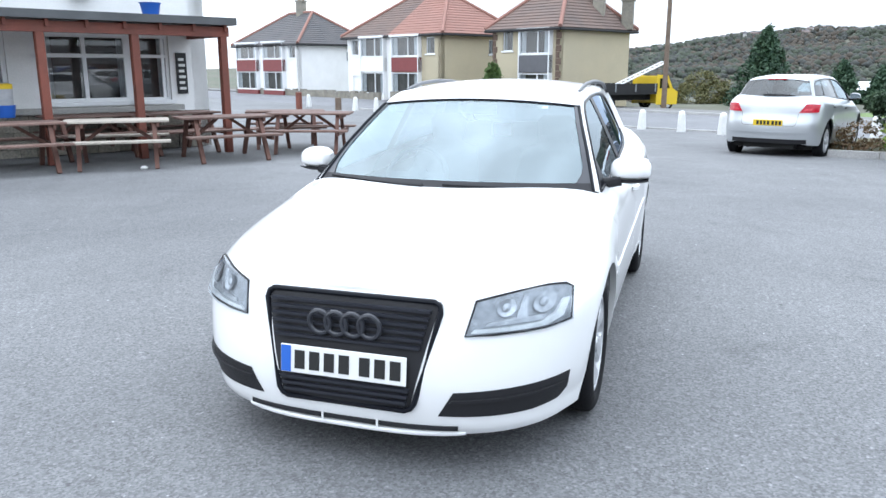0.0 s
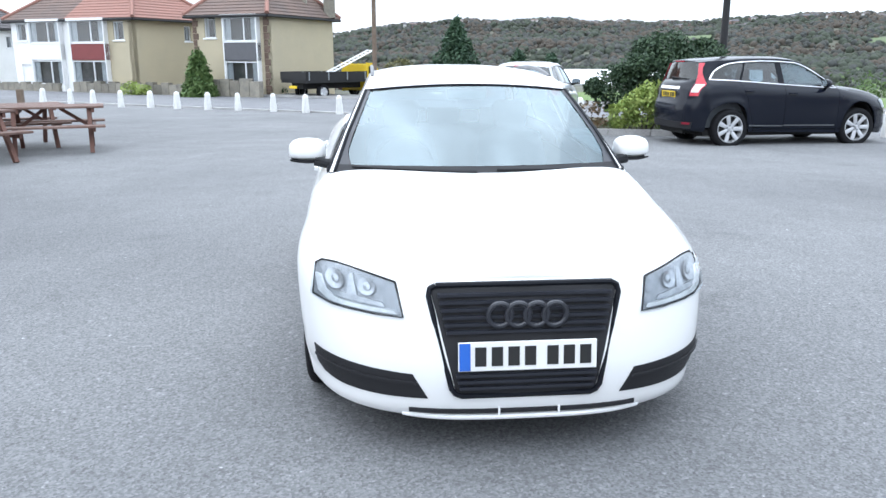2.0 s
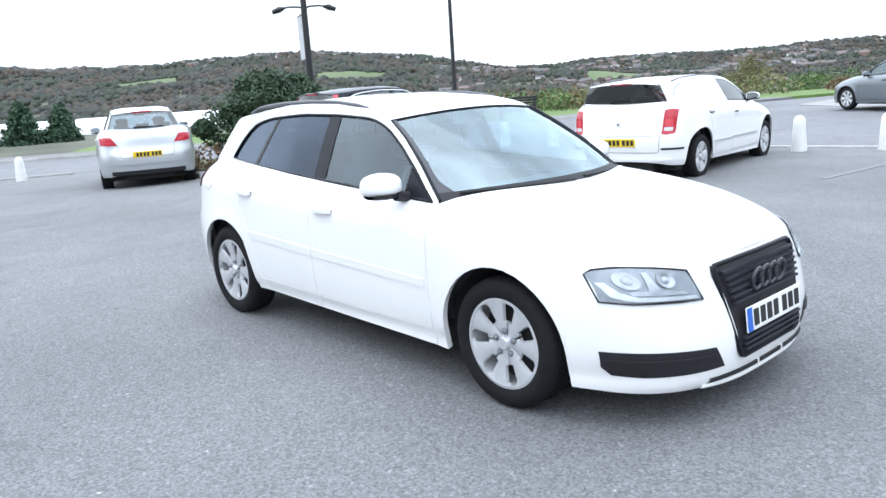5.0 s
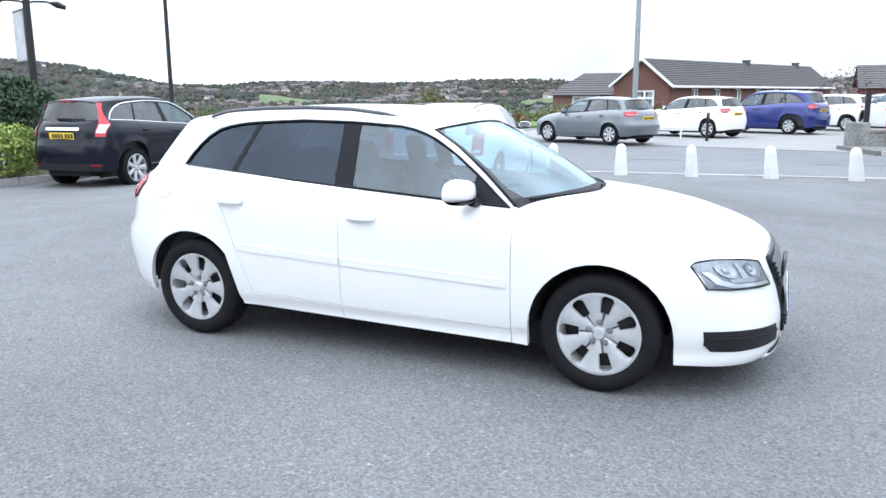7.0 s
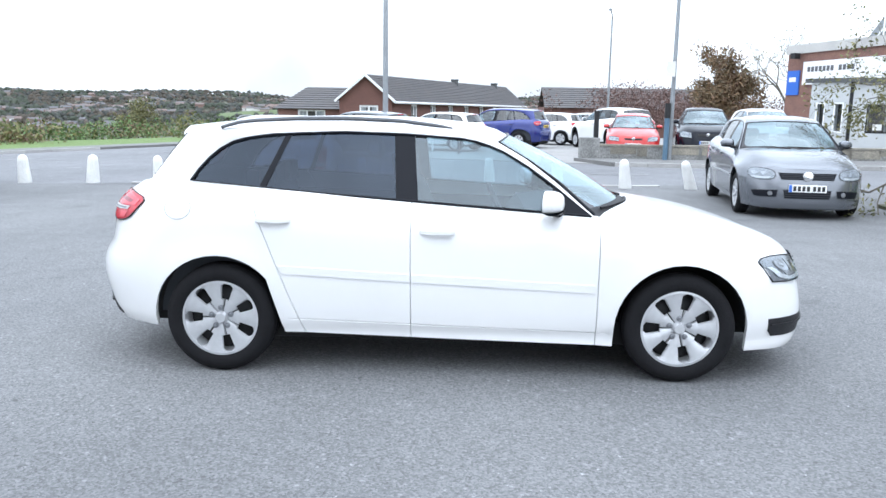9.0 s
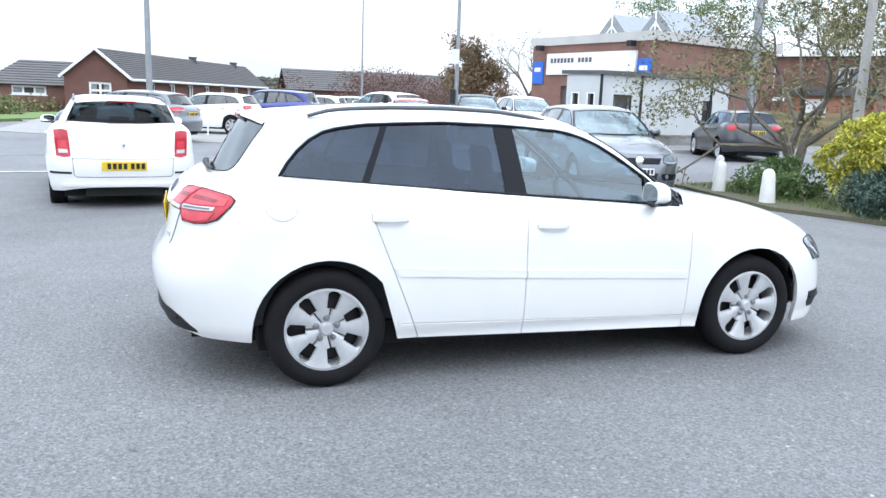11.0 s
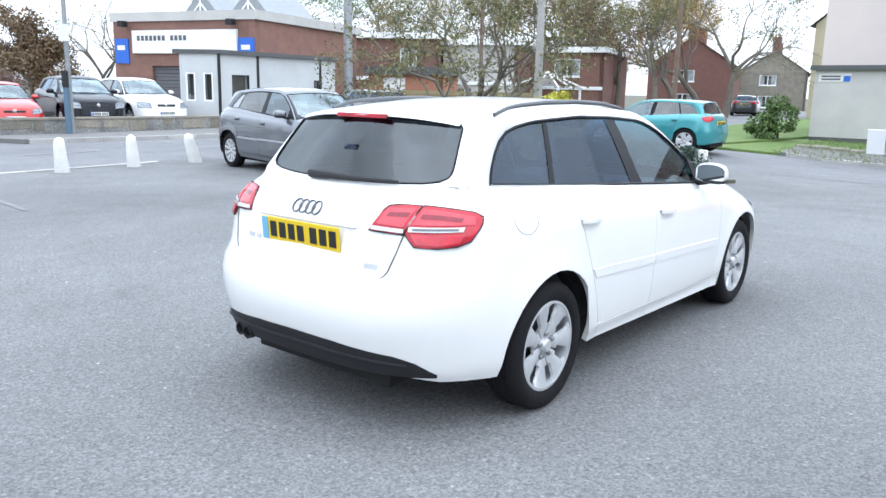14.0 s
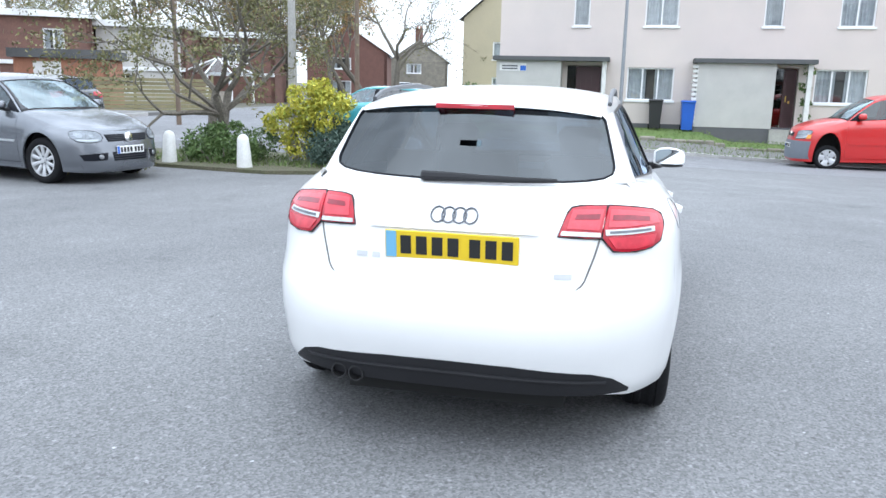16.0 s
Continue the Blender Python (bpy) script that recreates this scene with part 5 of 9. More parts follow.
def pillar_lamps(car, sgn, tail, wf, rear_win):
    """One tall lamp that runs from the bumper up the rear pillar, clear in its lower third."""
    def stand(t, a):
        # t from the foot to the top, a across the corner from the tailgate to the side
        if t < 0.42:
            q = t / 0.42
            x, z = 0.635 + 0.135 * a + 0.01 * q, 0.79 + 0.205 * q
            return tail(x, z, 0.012)
        q = (t - 0.42) / 0.58
        x, y, z = rear_win(1, q * 0.93)
        lo = Vector(tail(0.645 + 0.135 * a, 0.995, 0.012))
        hi = Vector((sgn * (x + 0.015 + 0.055 * a * (1 - 0.35 * q)), y + 0.012 - 0.075 * a, z + 0.014))
        return tuple(lo.lerp(hi, min(1.0, q * 3.0)))
    s = Shape(wf)
    s.grid([[stand(i / 16, a / 4) for a in range(5)] for i in range(17)], flip=sgn < 0)
    lamp = part("tail_light", s, RED_LIGHT, car, "tall red and clear tail light")
    c = Shape(wf)
    c.grid([[tuple(Vector(stand(0.13 + 0.30 * i / 5, 0.08 + 0.84 * a / 4)) + Vector((sgn * 0.004, 0.006, 0))) for a in range(5)] for i in range(6)], flip=sgn < 0)
    part("clear_segment", c, LAMP_CLEAR, lamp)
    if sgn > 0:
        part("chrome_strip", sheet([(-0.36, 0.955), (0.36, 0.955)], [(-0.36, 0.905), (0.36, 0.905)], rear_lay, 10, 1, wf, 0.024, 0.024), CHROME, car)
        part("lower_bumper", sheet([(-0.74, 0.40), (0.74, 0.40)], [(-0.70, 0.30), (0.70, 0.30)], rear_lay, 16, 2, wf, 0.014, 0.014), PLASTIC, car)
    part("reflector", sheet([(0.55, 0.395), (0.70, 0.395)], [(0.55, 0.365), (0.70, 0.365)], tail, 4, 1, wf, 0.022, 0.004), RED_DARK, car)


build_car("white_car_van", "white panelled car-derived van with a dark rear window", WHITE_PAINT, facing(7.9, 2.96, 7, -0.04), VAN, fine=1, wheels="five", panel=True, tyre=0.31, lamps=tall_lamps, plate_z=0.55, rails=True, extra=side_strips(SILVER_PAINT, 0.45, 0.475))
CRV = moved((-2.08, -1.25, -0.78, -0.20, 1.25, 1.66, 2.10), (0, 0.25, 0.345, 0.82, 1.06, 1.585), 0.98, rake=0.3)
build_car("black_suv", "black sport utility car parked beside the planting bed", BLACK_PAINT, facing(6.95, 9.35, 5, -0.06), CRV, fine=1, wheels="seven", tyre=0.342, lamps=pillar_lamps, chrome=True, tint=DARK_GLASS, extra=side_strips(GREY_METAL_LINE, 0.335, 0.35))
PUG = moved((-2.05, -1.3, -0.95, -0.35, 1.3, 1.60, 2.05), (0, 0.2, 0.31, 0.74, 1.02, 1.52))
build_car("silver_hatchback", "silver five-door hatchback parked near the road", SILVER_PAINT, facing(3.15, 12.8, 70), PUG, fine=1, wheels="five", lamps=corner_lamps, plate_z=0.62, tint=DARK_GLASS, extra=side_strips(SILVER_PAINT, 0.50, 0.54))


# pale edging along the rows of bollards, and road paint
EDGE = material("pale_concrete_edging", (0.42, 0.41, 0.40), 0.9, second=(0.32, 0.315, 0.31), scale=2.0, bump=0.3, bump_scale=40, fine=0.15, each=0.1)
LINE = material("worn_road_paint", (0.31, 0.31, 0.312), 0.85, second=(0.19, 0.19, 0.197), scale=3.0, fine=0.25, bump_scale=60)


def edging(name, label, a, b, width=0.16, block=0.9, lift=0.05):
    """A row of kerb blocks from a to b."""
    k = thing(name, label, "kerb", kind="structure")
    a, b = Vector((*a, 0)), Vector((*b, 0))
    d = (b - a).normalized()
    n = Vector((-d.y, d.x, 0))
    count = max(1, int((b - a).length / block))
    for i in range(count):
        p, q = a + d * (i * block + 0.006), a + d * ((i + 1) * block - 0.006)
        s = Shape()
        c = [p - n * width / 2, q - n * width / 2, q + n * width / 2, p + n * width / 2]
        zs = [level(v.x, v.y) for v in c]
        lo = [s.add((v.x, v.y, z - 0.12)) for v, z in zip(c, zs)]
        hi = [s.add((v.x, v.y, z + lift)) for v, z in zip(c, zs)]
        s.f.append(hi)
        for e in range(4):
            s.f.append([lo[e], lo[(e + 1) % 4], hi[(e + 1) % 4], hi[e]])
        part("kerb_stone", s, EDGE, k, smooth_deg=0)
    return k


edging("kerb_north", "pale concrete edging behind the bollards", north(-16, 0.55), north(4.5, 0.55))
edging("kerb_east", "pale concrete edging along the eastern road", (10.1, 6.6), (11.5, -4.6), lift=0.02)
edging("kerb_far_north", "concrete kerb of the far pavement", north(-24, 8.15), north(24, 8.15), 0.14, 0.95, 0.105)
edging("kerb_terrace", "concrete kerb of the terrace pavement", (-16, -17.78), (3.4, -17.88), 0.14, 0.92, 0.108)
edging("kerb_forecourt", "concrete kerb beside the forecourt", (17.55, -4.3), (16.7, -21), 0.14, 0.92, 0.125)
edging("kerb_bed", "concrete kerb of the planting bed", (3.55, 11.2), (6.1, 10.5), 0.14, 0.85, 0.13)
edging("kerb_bed_side", "concrete kerb of the planting bed", (6.1, 10.5), (9.2, 11.15), 0.14, 0.85, 0.13)
paint_n = thing("road_marking", "worn white dashed line along the northern road", "road marking", kind="structure")
for k in range(14):
    s = Shape()
    c = [north(-38 + k * 5.5, 4.4), north(-36 + k * 5.5, 4.4), north(-36 + k * 5.5, 4.52), north(-38 + k * 5.5, 4.52)]
    s.face(*[(x, y, level(x, y) + 0.012) for x, y in c])
    part("dash", s, LINE, paint_n, smooth_deg=0)
paint_e = thing("road_marking", "worn white dashed line along the eastern road", "road marking", kind="structure")
for k in range(7):
    y = 10 - k * 4.2
    x = 14.2 - 0.02 * y
    s = Shape()
    s.face((x, y, level(x, y) + 0.012), (x + 0.12, y, level(x, y) + 0.012), (x + 0.3 + 0.12, y - 2.0, level(x, y) + 0.012), (x + 0.3, y - 2.0, level(x, y) + 0.012))
    part("dash", s, LINE, paint_e, smooth_deg=0)
FADED = material("faded_bay_paint", (0.21, 0.212, 0.222), 0.85, second=(0.16, 0.162, 0.172), scale=4.0, fine=0.3, bump_scale=60)
bay_l = thing("bay_line", "worn white parking bay line", "road marking", kind="structure")
s = Shape()
s.face((6.9, 0.4, 0.006), (6.9, 0.32, 0.006), (10.0, 0.0, 0.006), (10.0, 0.08, 0.006))
part("line", s, FADED, bay_l, smooth_deg=0)


# ---- buildings ----
RENDER_WHITE = material("white_render", (0.83, 0.83, 0.82), 0.9, vary=0.12, scale=0.8, bump=0.3, bump_scale=60, fine=0.05)
RENDER_TAN = material("tan_pebbledash", (0.47, 0.41, 0.29), 0.95, second=(0.42, 0.37, 0.27), scale=0.7, bump=0.5, bump_scale=70, fine=0.15)
RENDER_PINK = material("pink_grey_pebbledash", (0.62, 0.545, 0.51), 0.95, second=(0.56, 0.50, 0.475), scale=0.6, bump=0.6, bump_scale=60, fine=0.12)
RENDER_GREY = material("grey_smooth_render", (0.50, 0.49, 0.47), 0.9, second=(0.42, 0.41, 0.40), scale=1.1, bump=0.25, bump_scale=50, fine=0.1)
BRICK_RED = material("red_brick", (0.225, 0.118, 0.092), 0.9, second=(0.165, 0.092, 0.078), scale=2.2, bump=0.4, bump_scale=40, fine=0.25, each=0.15)
BRICK_DARK = material("dark_red_brick", (0.16, 0.08, 0.065), 0.9, second=(0.13, 0.065, 0.055), scale=2.2, bump=0.4, bump_scale=40, fine=0.25)
BRICK_ORANGE = material("orange_brick", (0.37, 0.17, 0.11), 0.9, second=(0.31, 0.15, 0.10), scale=2.0, bump=0.3, bump_scale=40, fine=0.2)
STONE = material("weathered_stone", (0.27, 0.245, 0.20), 0.95, second=(0.17, 0.16, 0.14), scale=2.5, bump=0.7, bump_scale=25, fine=0.25, each=0.22)
SLATE = material("grey_slate", (0.085, 0.085, 0.09), 0.85, second=(0.11, 0.10, 0.10), scale=1.2, bump=0.4, bump_scale=30, fine=0.2)
TILE_BROWN = material("brown_tile", (0.17, 0.115, 0.095), 0.9, second=(0.13, 0.10, 0.09), scale=0.9, bump=0.4, bump_scale=30, fine=0.2)
TILE_RED = material("red_tile", (0.29, 0.145, 0.115), 0.85, second=(0.245, 0.13, 0.105), scale=0.8, bump=0.3, bump_scale=30, fine=0.12)
UPVC = material("white_upvc", (0.78, 0.79, 0.80), 0.4, vary=0.05)
CURTAIN = material("net_curtain", (0.55, 0.56, 0.58), 0.9, second=(0.35, 0.36, 0.38), scale=4.0)
ROOM_SHADE = material("room_shade", (0.03, 0.03, 0.033), 0.9, second=(0.10, 0.09, 0.085), scale=1.5)
PANEL_RED = material("dark_red_panel", (0.20, 0.04, 0.04), 0.6, vary=0.15)
PANEL_GREY = material("grey_panel", (0.11, 0.11, 0.12), 0.7, vary=0.15)
CONCRETE = material("concrete", (0.40, 0.39, 0.37), 0.9, second=(0.30, 0.295, 0.28), scale=1.8, bump=0.4, bump_scale=50, fine=0.15)
WHITE_PAINTED = material("white_painted_concrete", (0.72, 0.72, 0.71), 0.8, second=(0.60, 0.60, 0.58), scale=5, bump=0.3, bump_scale=40, fine=0.08)
DARK_WOOD = material("red_brown_stained_wood", (0.20, 0.055, 0.035), 0.65, second=(0.14, 0.045, 0.03), scale=3, bump=0.3, bump_scale=80, fine=0.2, each=0.12)
GREY_WOOD = material("weathered_table_wood", (0.13, 0.07, 0.055), 0.8, second=(0.19, 0.13, 0.11), scale=3, bump=0.4, bump_scale=80, fine=0.25, each=0.25)
PALE_WOOD = material("silvered_wood", (0.42, 0.38, 0.33), 0.85, second=(0.33, 0.29, 0.25), scale=4, bump=0.4, bump_scale=80, fine=0.2, each=0.15)
FENCE_WOOD = material("mossy_fence_wood", (0.20, 0.19, 0.10), 0.9, second=(0.25, 0.21, 0.13), scale=3, bump=0.4, bump_scale=60, fine=0.25, each=0.2)
POST_WOOD = material("pole_wood", (0.13, 0.09, 0.065), 0.9, second=(0.18, 0.14, 0.11), scale=4, bump=0.4, bump_scale=60, fine=0.2)
BLACK_METAL = material("black_metal", (0.02, 0.02, 0.022), 0.5, 0.3, vary=0.2)
GREY_METAL = material("grey_galvanised", (0.30, 0.32, 0.34), 0.5, 0.6, vary=0.2, scale=6)
BLUE_METAL = material("blue_grey_paint", (0.10, 0.18, 0.26), 0.55, 0.2, vary=0.2)
LEAD = material("lead_grey_roofing", (0.10, 0.105, 0.11), 0.8, vary=0.3, scale=2)
DOOR_DARK = material("dark_brown_door", (0.055, 0.022, 0.025), 0.45, vary=0.2)
BRASS = material("brass", (0.65, 0.45, 0.12), 0.3, 0.9)
PANE = glass("window_pane", (0.80, 0.84, 0.85), 1.75)


class Wall:
    """An upright wall: origin, direction to its right as seen from outside, and the way out of it."""

    def __init__(self, x, y, deg):
        a = radians(deg)
        self.o, self.d = Vector((x, y, 0)), Vector((math.cos(a), math.sin(a), 0))
        self.n = Vector((self.d.y, -self.d.x, 0))

    def at(self, s, z, out=0.0):
        return tuple(self.o + self.d * s + self.n * out + Vector((0, 0, z)))

    def box(self, shape, s0, s1, z0, z1, o0, o1):
        c = [self.at(s, z, o) for z in (z0, z1) for o in (o1, o0) for s in (s0, s1)]
        i = [shape.add(p) for p in c]
        for q in ((0, 2, 3, 1), (4, 5, 7, 6), (0, 1, 5, 4), (2, 6, 7, 3), (0, 4, 6, 2), (1, 3, 7, 5)):
            shape.f.append([i[k] for k in q])
        return shape


def pierced(w, s0, s1, z0, z1, holes=(), thick=0.25):
    """A wall with thickness; the holes (s0, s1, z0, z1) go right through it."""
    ss = sorted({s0, s1, *[v for h in holes for v in h[:2] if s0 < v < s1]})
    zs = sorted({z0, z1, *[v for h in holes for v in h[2:] if z0 < v < z1]})
    s = Shape()
    solid = lambda a, b: not any(h[0] <= a < h[1] and h[2] <= b < h[3] for h in holes)
    cells = {(i, j): solid((ss[i] + ss[i + 1]) / 2, (zs[j] + zs[j + 1]) / 2) for i in range(len(ss) - 1) for j in range(len(zs) - 1)}
    for (i, j), full in cells.items():
        if not full:
            continue
        a, b, c, d = ss[i], ss[i + 1], zs[j], zs[j + 1]
        s.face(w.at(a, c), w.at(b, c), w.at(b, d), w.at(a, d))
        s.face(w.at(b, c, -thick), w.at(a, c, -thick), w.at(a, d, -thick), w.at(b, d, -thick))
        for di, dj, e in ((-1, 0, ((a, d), (a, c))), (1, 0, ((b, c), (b, d))), (0, -1, ((a, c), (b, c))), (0, 1, ((b, d), (a, d)))):
            if not cells.get((i + di, j + dj), False):
                (p, q), (r, t) = e
                s.face(w.at(r, t), w.at(p, q), w.at(p, q, -thick), w.at(r, t, -thick))
    return s


def window(w, s0, s1, z0, z1, parent, bars=(0.5,), high=None, sill=True, curtain=0.5, set_in=0.06, frame=UPVC, bar=0.05, glass_mat=None):
    """A window in the hole: frame, mullions, pane, sill, and a dark backing for the unlit interior or the net behind.
    high: share of the height at which a transom runs.
    """
    fr = Shape()
    b = bar
    for a in ((s0, s1, z0, z0 + b), (s0, s1, z1 - b, z1), (s0, s0 + b, z0 + b, z1 - b), (s1 - b, s1, z0 + b, z1 - b)):
        w.box(fr, *a, -set_in - 0.06, -set_in)
    win = part("window", fr, frame, parent, smooth_deg=0)
    for t in bars:
        m = s0 + (s1 - s0) * t
        part("mullion", w.box(Shape(), m - b / 2, m + b / 2, z0 + b, z1 - b, -set_in - 0.055, -set_in + 0.004), frame, win, smooth_deg=0)
    if high:
        m = z0 + (z1 - z0) * high
        part("transom", w.box(Shape(), s0 + b, s1 - b, m - b / 2, m + b / 2, -set_in - 0.055, -set_in + 0.003), frame, win, smooth_deg=0)
    g = Shape()
    g.face(w.at(s0 + b, z0 + b, -set_in - 0.03), w.at(s1 - b, z0 + b, -set_in - 0.03), w.at(s1 - b, z1 - b, -set_in - 0.03), w.at(s0 + b, z1 - b, -set_in - 0.03))
    part("pane", g, glass_mat or PANE, win, smooth_deg=0)
    # thin slab whose dark colour paints the shade of an unlit interior
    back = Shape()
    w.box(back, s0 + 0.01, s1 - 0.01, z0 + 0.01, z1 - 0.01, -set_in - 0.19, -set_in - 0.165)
    part("room", back, ROOM_SHADE, win, smooth_deg=0)
    if curtain:
        for a, c in ((s0 + b, s0 + b + (s1 - s0) * curtain * 0.5), (s1 - b - (s1 - s0) * curtain * 0.5, s1 - b)):
            cur = Shape()
            n = 14
            cur.grid([[w.at(a + (c - a) * i / n, z, -set_in - 0.10 + 0.02 * math.sin(i * 1.9)) for i in range(n + 1)] for z in (z0 + b, z1 - b)])
            part("curtain", cur, CURTAIN, win)
    if sill:
        part("sill", w.box(Shape(), s0 - 0.06, s1 + 0.06, z0 - 0.06, z0 + 0.01, -set_in, 0.05), frame, win, smooth_deg=0)
    return win


def hip_roof(corners, eave, ridge_z, inset, over=0.3, thick=0.06):
    """A hipped roof on four corners (counter-clockwise), its ridge along the first side."""
    c = [Vector((x, y, 0)) for x, y in corners]
    mid = sum(c, Vector()) / 4
    c = [p + (p - mid).normalized() * over * 1.4 for p in c]
    a, b = (c[0] + c[3]) / 2, (c[1] + c[2]) / 2
    d = (b - a).normalized()
    r0, r1 = a + d * inset, b - d * inset
    for p in c:
        p.z = eave
    r0.z = r1.z = ridge_z
    return c, r0, r1


def courses(shape, a, b, c, d, n, step=0.03):
    """Rows of tiles on a slope: a, b along the eaves, c, d along the top (c over b); each row laps over the one below."""
    a, b, c, d = map(Vector, (a, b, c, d))
    nrm = (b - a).cross(d - a).normalized()
    rows = [[a, b]]
    for i in range(n):
        t0, t1 = i / n, (i + 1) / n
        rows.append([a.lerp(d, t0) + nrm * step, b.lerp(c, t0) + nrm * step])
        rows.append([a.lerp(d, t1) + nrm * 0.004, b.lerp(c, t1) + nrm * 0.004])
    shape.grid(rows)


def chimney(x, y, z0, z1, parent, size=0.55, pots=2, mat=None):
    c = part("chimney", Shape().box((x - size / 2, y - size / 2, z0), (x + size / 2, y + size / 2, z1)).box((x - size / 2 - 0.05, y - size / 2 - 0.05, z1), (x + size / 2 + 0.05, y + size / 2 + 0.05, z1 + 0.1)), mat or STONE, parent, smooth_deg=0)
    for k in range(pots):
        px = x - size / 4 + k * size / 2
        part("chimney_pot", Shape().lathe([(0.11, z1 + 0.1), (0.09, z1 + 0.4), (0.11, z1 + 0.42), (0.07, z1 + 0.42)], Matrix.Translation((px, y, 0)), 10), BRICK_ORANGE, c)
    return c


# semi-detached houses across the northern road
HD = -30.0


def semi(label, s_left, s_right, deep, wall_mats, bays, small, roofs, stacks, base=-1.5, eave=3.36, ridge=5.75, side_windows=(), quoins=(), door=None):
    """A two-storey house; places along the row are counted from the row's corner. bays: (s0, s1, panel), small: (s0, s1, z0, z1)."""
    h = thing("house", label, "house", "houses across the road")
    w = Wall(-5.0, 31.7, HD)
    holes = [(a, b, z0, z1) for a, b, p in bays for z0, z1 in ((2.2, 3.26), (0.1, 1.3))] + list(small) + ([door] if door else [])
    cut = [s_left] + [m[0] for m in wall_mats[1:]] + [s_right]
    for (m0, mat), a, b in zip(wall_mats, cut, cut[1:]):
        part("wall", pierced(w, a, b, base, eave, [q for q in holes if a <= q[0] < b]), mat, h, smooth_deg=0)
    mat_r = wall_mats[-1][1]
    side = Wall(*w.at(s_right, 0)[:2], HD + 90)
    part("wall", pierced(side, 0.0, deep, base, eave, side_windows), mat_r, h, smooth_deg=0)
    for q in side_windows:
        window(side, *q, h, bars=(), curtain=0.6)
    left = Wall(*w.at(s_left, 0, -deep)[:2], HD - 90)
    part("wall", pierced(left, 0.0, deep - 0.26, base, eave), wall_mats[0][1], h, smooth_deg=0)
    rear = Wall(*w.at(s_right, 0, -deep)[:2], HD + 180)
    part("wall", pierced(rear, 0.26, s_right - s_left - 0.26, base, eave), mat_r, h, smooth_deg=0)
    for a, b, panel in bays:
        for z0, z1 in ((2.2, 3.26), (0.1, 1.3)):
            window(w, a, b, z0, z1, h, bars=(0.62,), high=None, curtain=0.35, set_in=-0.22)
        part("bay_panel", w.box(Shape(), a - 0.04, b + 0.04, 1.34, 2.12, 0.0, 0.26), panel, h, smooth_deg=0)
        part("bay_roof", w.box(Shape(), a - 0.1, b + 0.1, 3.26, 3.38, 0.0, 0.34), UPVC, h, smooth_deg=0)
        part("bay_foot", w.box(Shape(), a - 0.04, b + 0.04, base, 0.04, 0.0, 0.26), panel, h, smooth_deg=0)
        for e in (a - 0.04, b - 0.02):
            part("bay_cheek", w.box(Shape(), e, e + 0.06, 0.04, 3.26, 0.0, 0.27), UPVC, h, smooth_deg=0)
    for q in small:
        window(w, *q, h, bars=(), curtain=0.4)
    if door:
        part("door", w.box(Shape(), door[0], door[1], door[2], door[3], -0.12, -0.07), UPVC, h, smooth_deg=0)
    for s0 in quoins:
        for k in range(15):
            wd = 0.30 if k % 2 else 0.20
            z = -0.9 + k * 0.29
            part("quoin", w.box(Shape(), s0, s0 + wd, z, z + 0.27, 0.0, 0.03), QUOIN, h, smooth_deg=0)
    pl = [w.at(s_left, 0)[:2], w.at(s_right, 0)[:2], w.at(s_right, 0, -deep)[:2], w.at(s_left, 0, -deep)[:2]]
    c, r0, r1 = hip_roof(pl, eave, ridge, (s_right - s_left) * 0.36 if s_right - s_left > 6 else 2.05)
    f = Shape()
    if len(roofs) == 2:
        m0, m1 = (c[0] + c[1]) / 2, (r0 + r1) / 2
        f2 = Shape()
        courses(f, c[0], m0, m1, r0, 16)
        courses(f2, m0, c[1], r1, m1, 16)
        courses(f2, c[1], c[2], r1, r1, 16)
        mb = (c[2] + c[3]) / 2
        courses(f, c[3], c[0], r0, r0, 16)
        f.face(mb, c[3], r0, m1)
        f2.face(c[2], mb, m1, r1)
        part("roof", f, roofs[0], h, smooth_deg=0)
        part("roof", f2, roofs[1], h, smooth_deg=0)
        hipm = roofs[1]
    else:
        courses(f, c[0], c[1], r1, r0, 16)
        courses(f, c[1], c[2], r1, r1, 16)
        courses(f, c[3], c[0], r0, r0, 16)
        courses(f, c[2], c[3], r0, r1, 16)
        part("roof", f, roofs[0], h, smooth_deg=0)
        hipm = TILE_RED
    up = Vector((0, 0, 0.05))
    for a, b in ((c[1], r1), (c[0], r0), (r0, r1), (c[2], r1)):
        part("ridge_tiles", Shape().tube([a + up, b + up], 0.10, 6), hipm, h)
    g = Shape()
    for a, b in zip(c, c[1:] + c[:1]):
        g.tube([a - Vector((0, 0, 0.07)), b - Vector((0, 0, 0.07))], 0.065, 6)
    part("gutter", g, BLACK_METAL, h)
    for s, o, z1 in stacks:
        x, y, _ = w.at(s, 0, o)
        chimney(x, y, 3.4, z1, h)
    return h


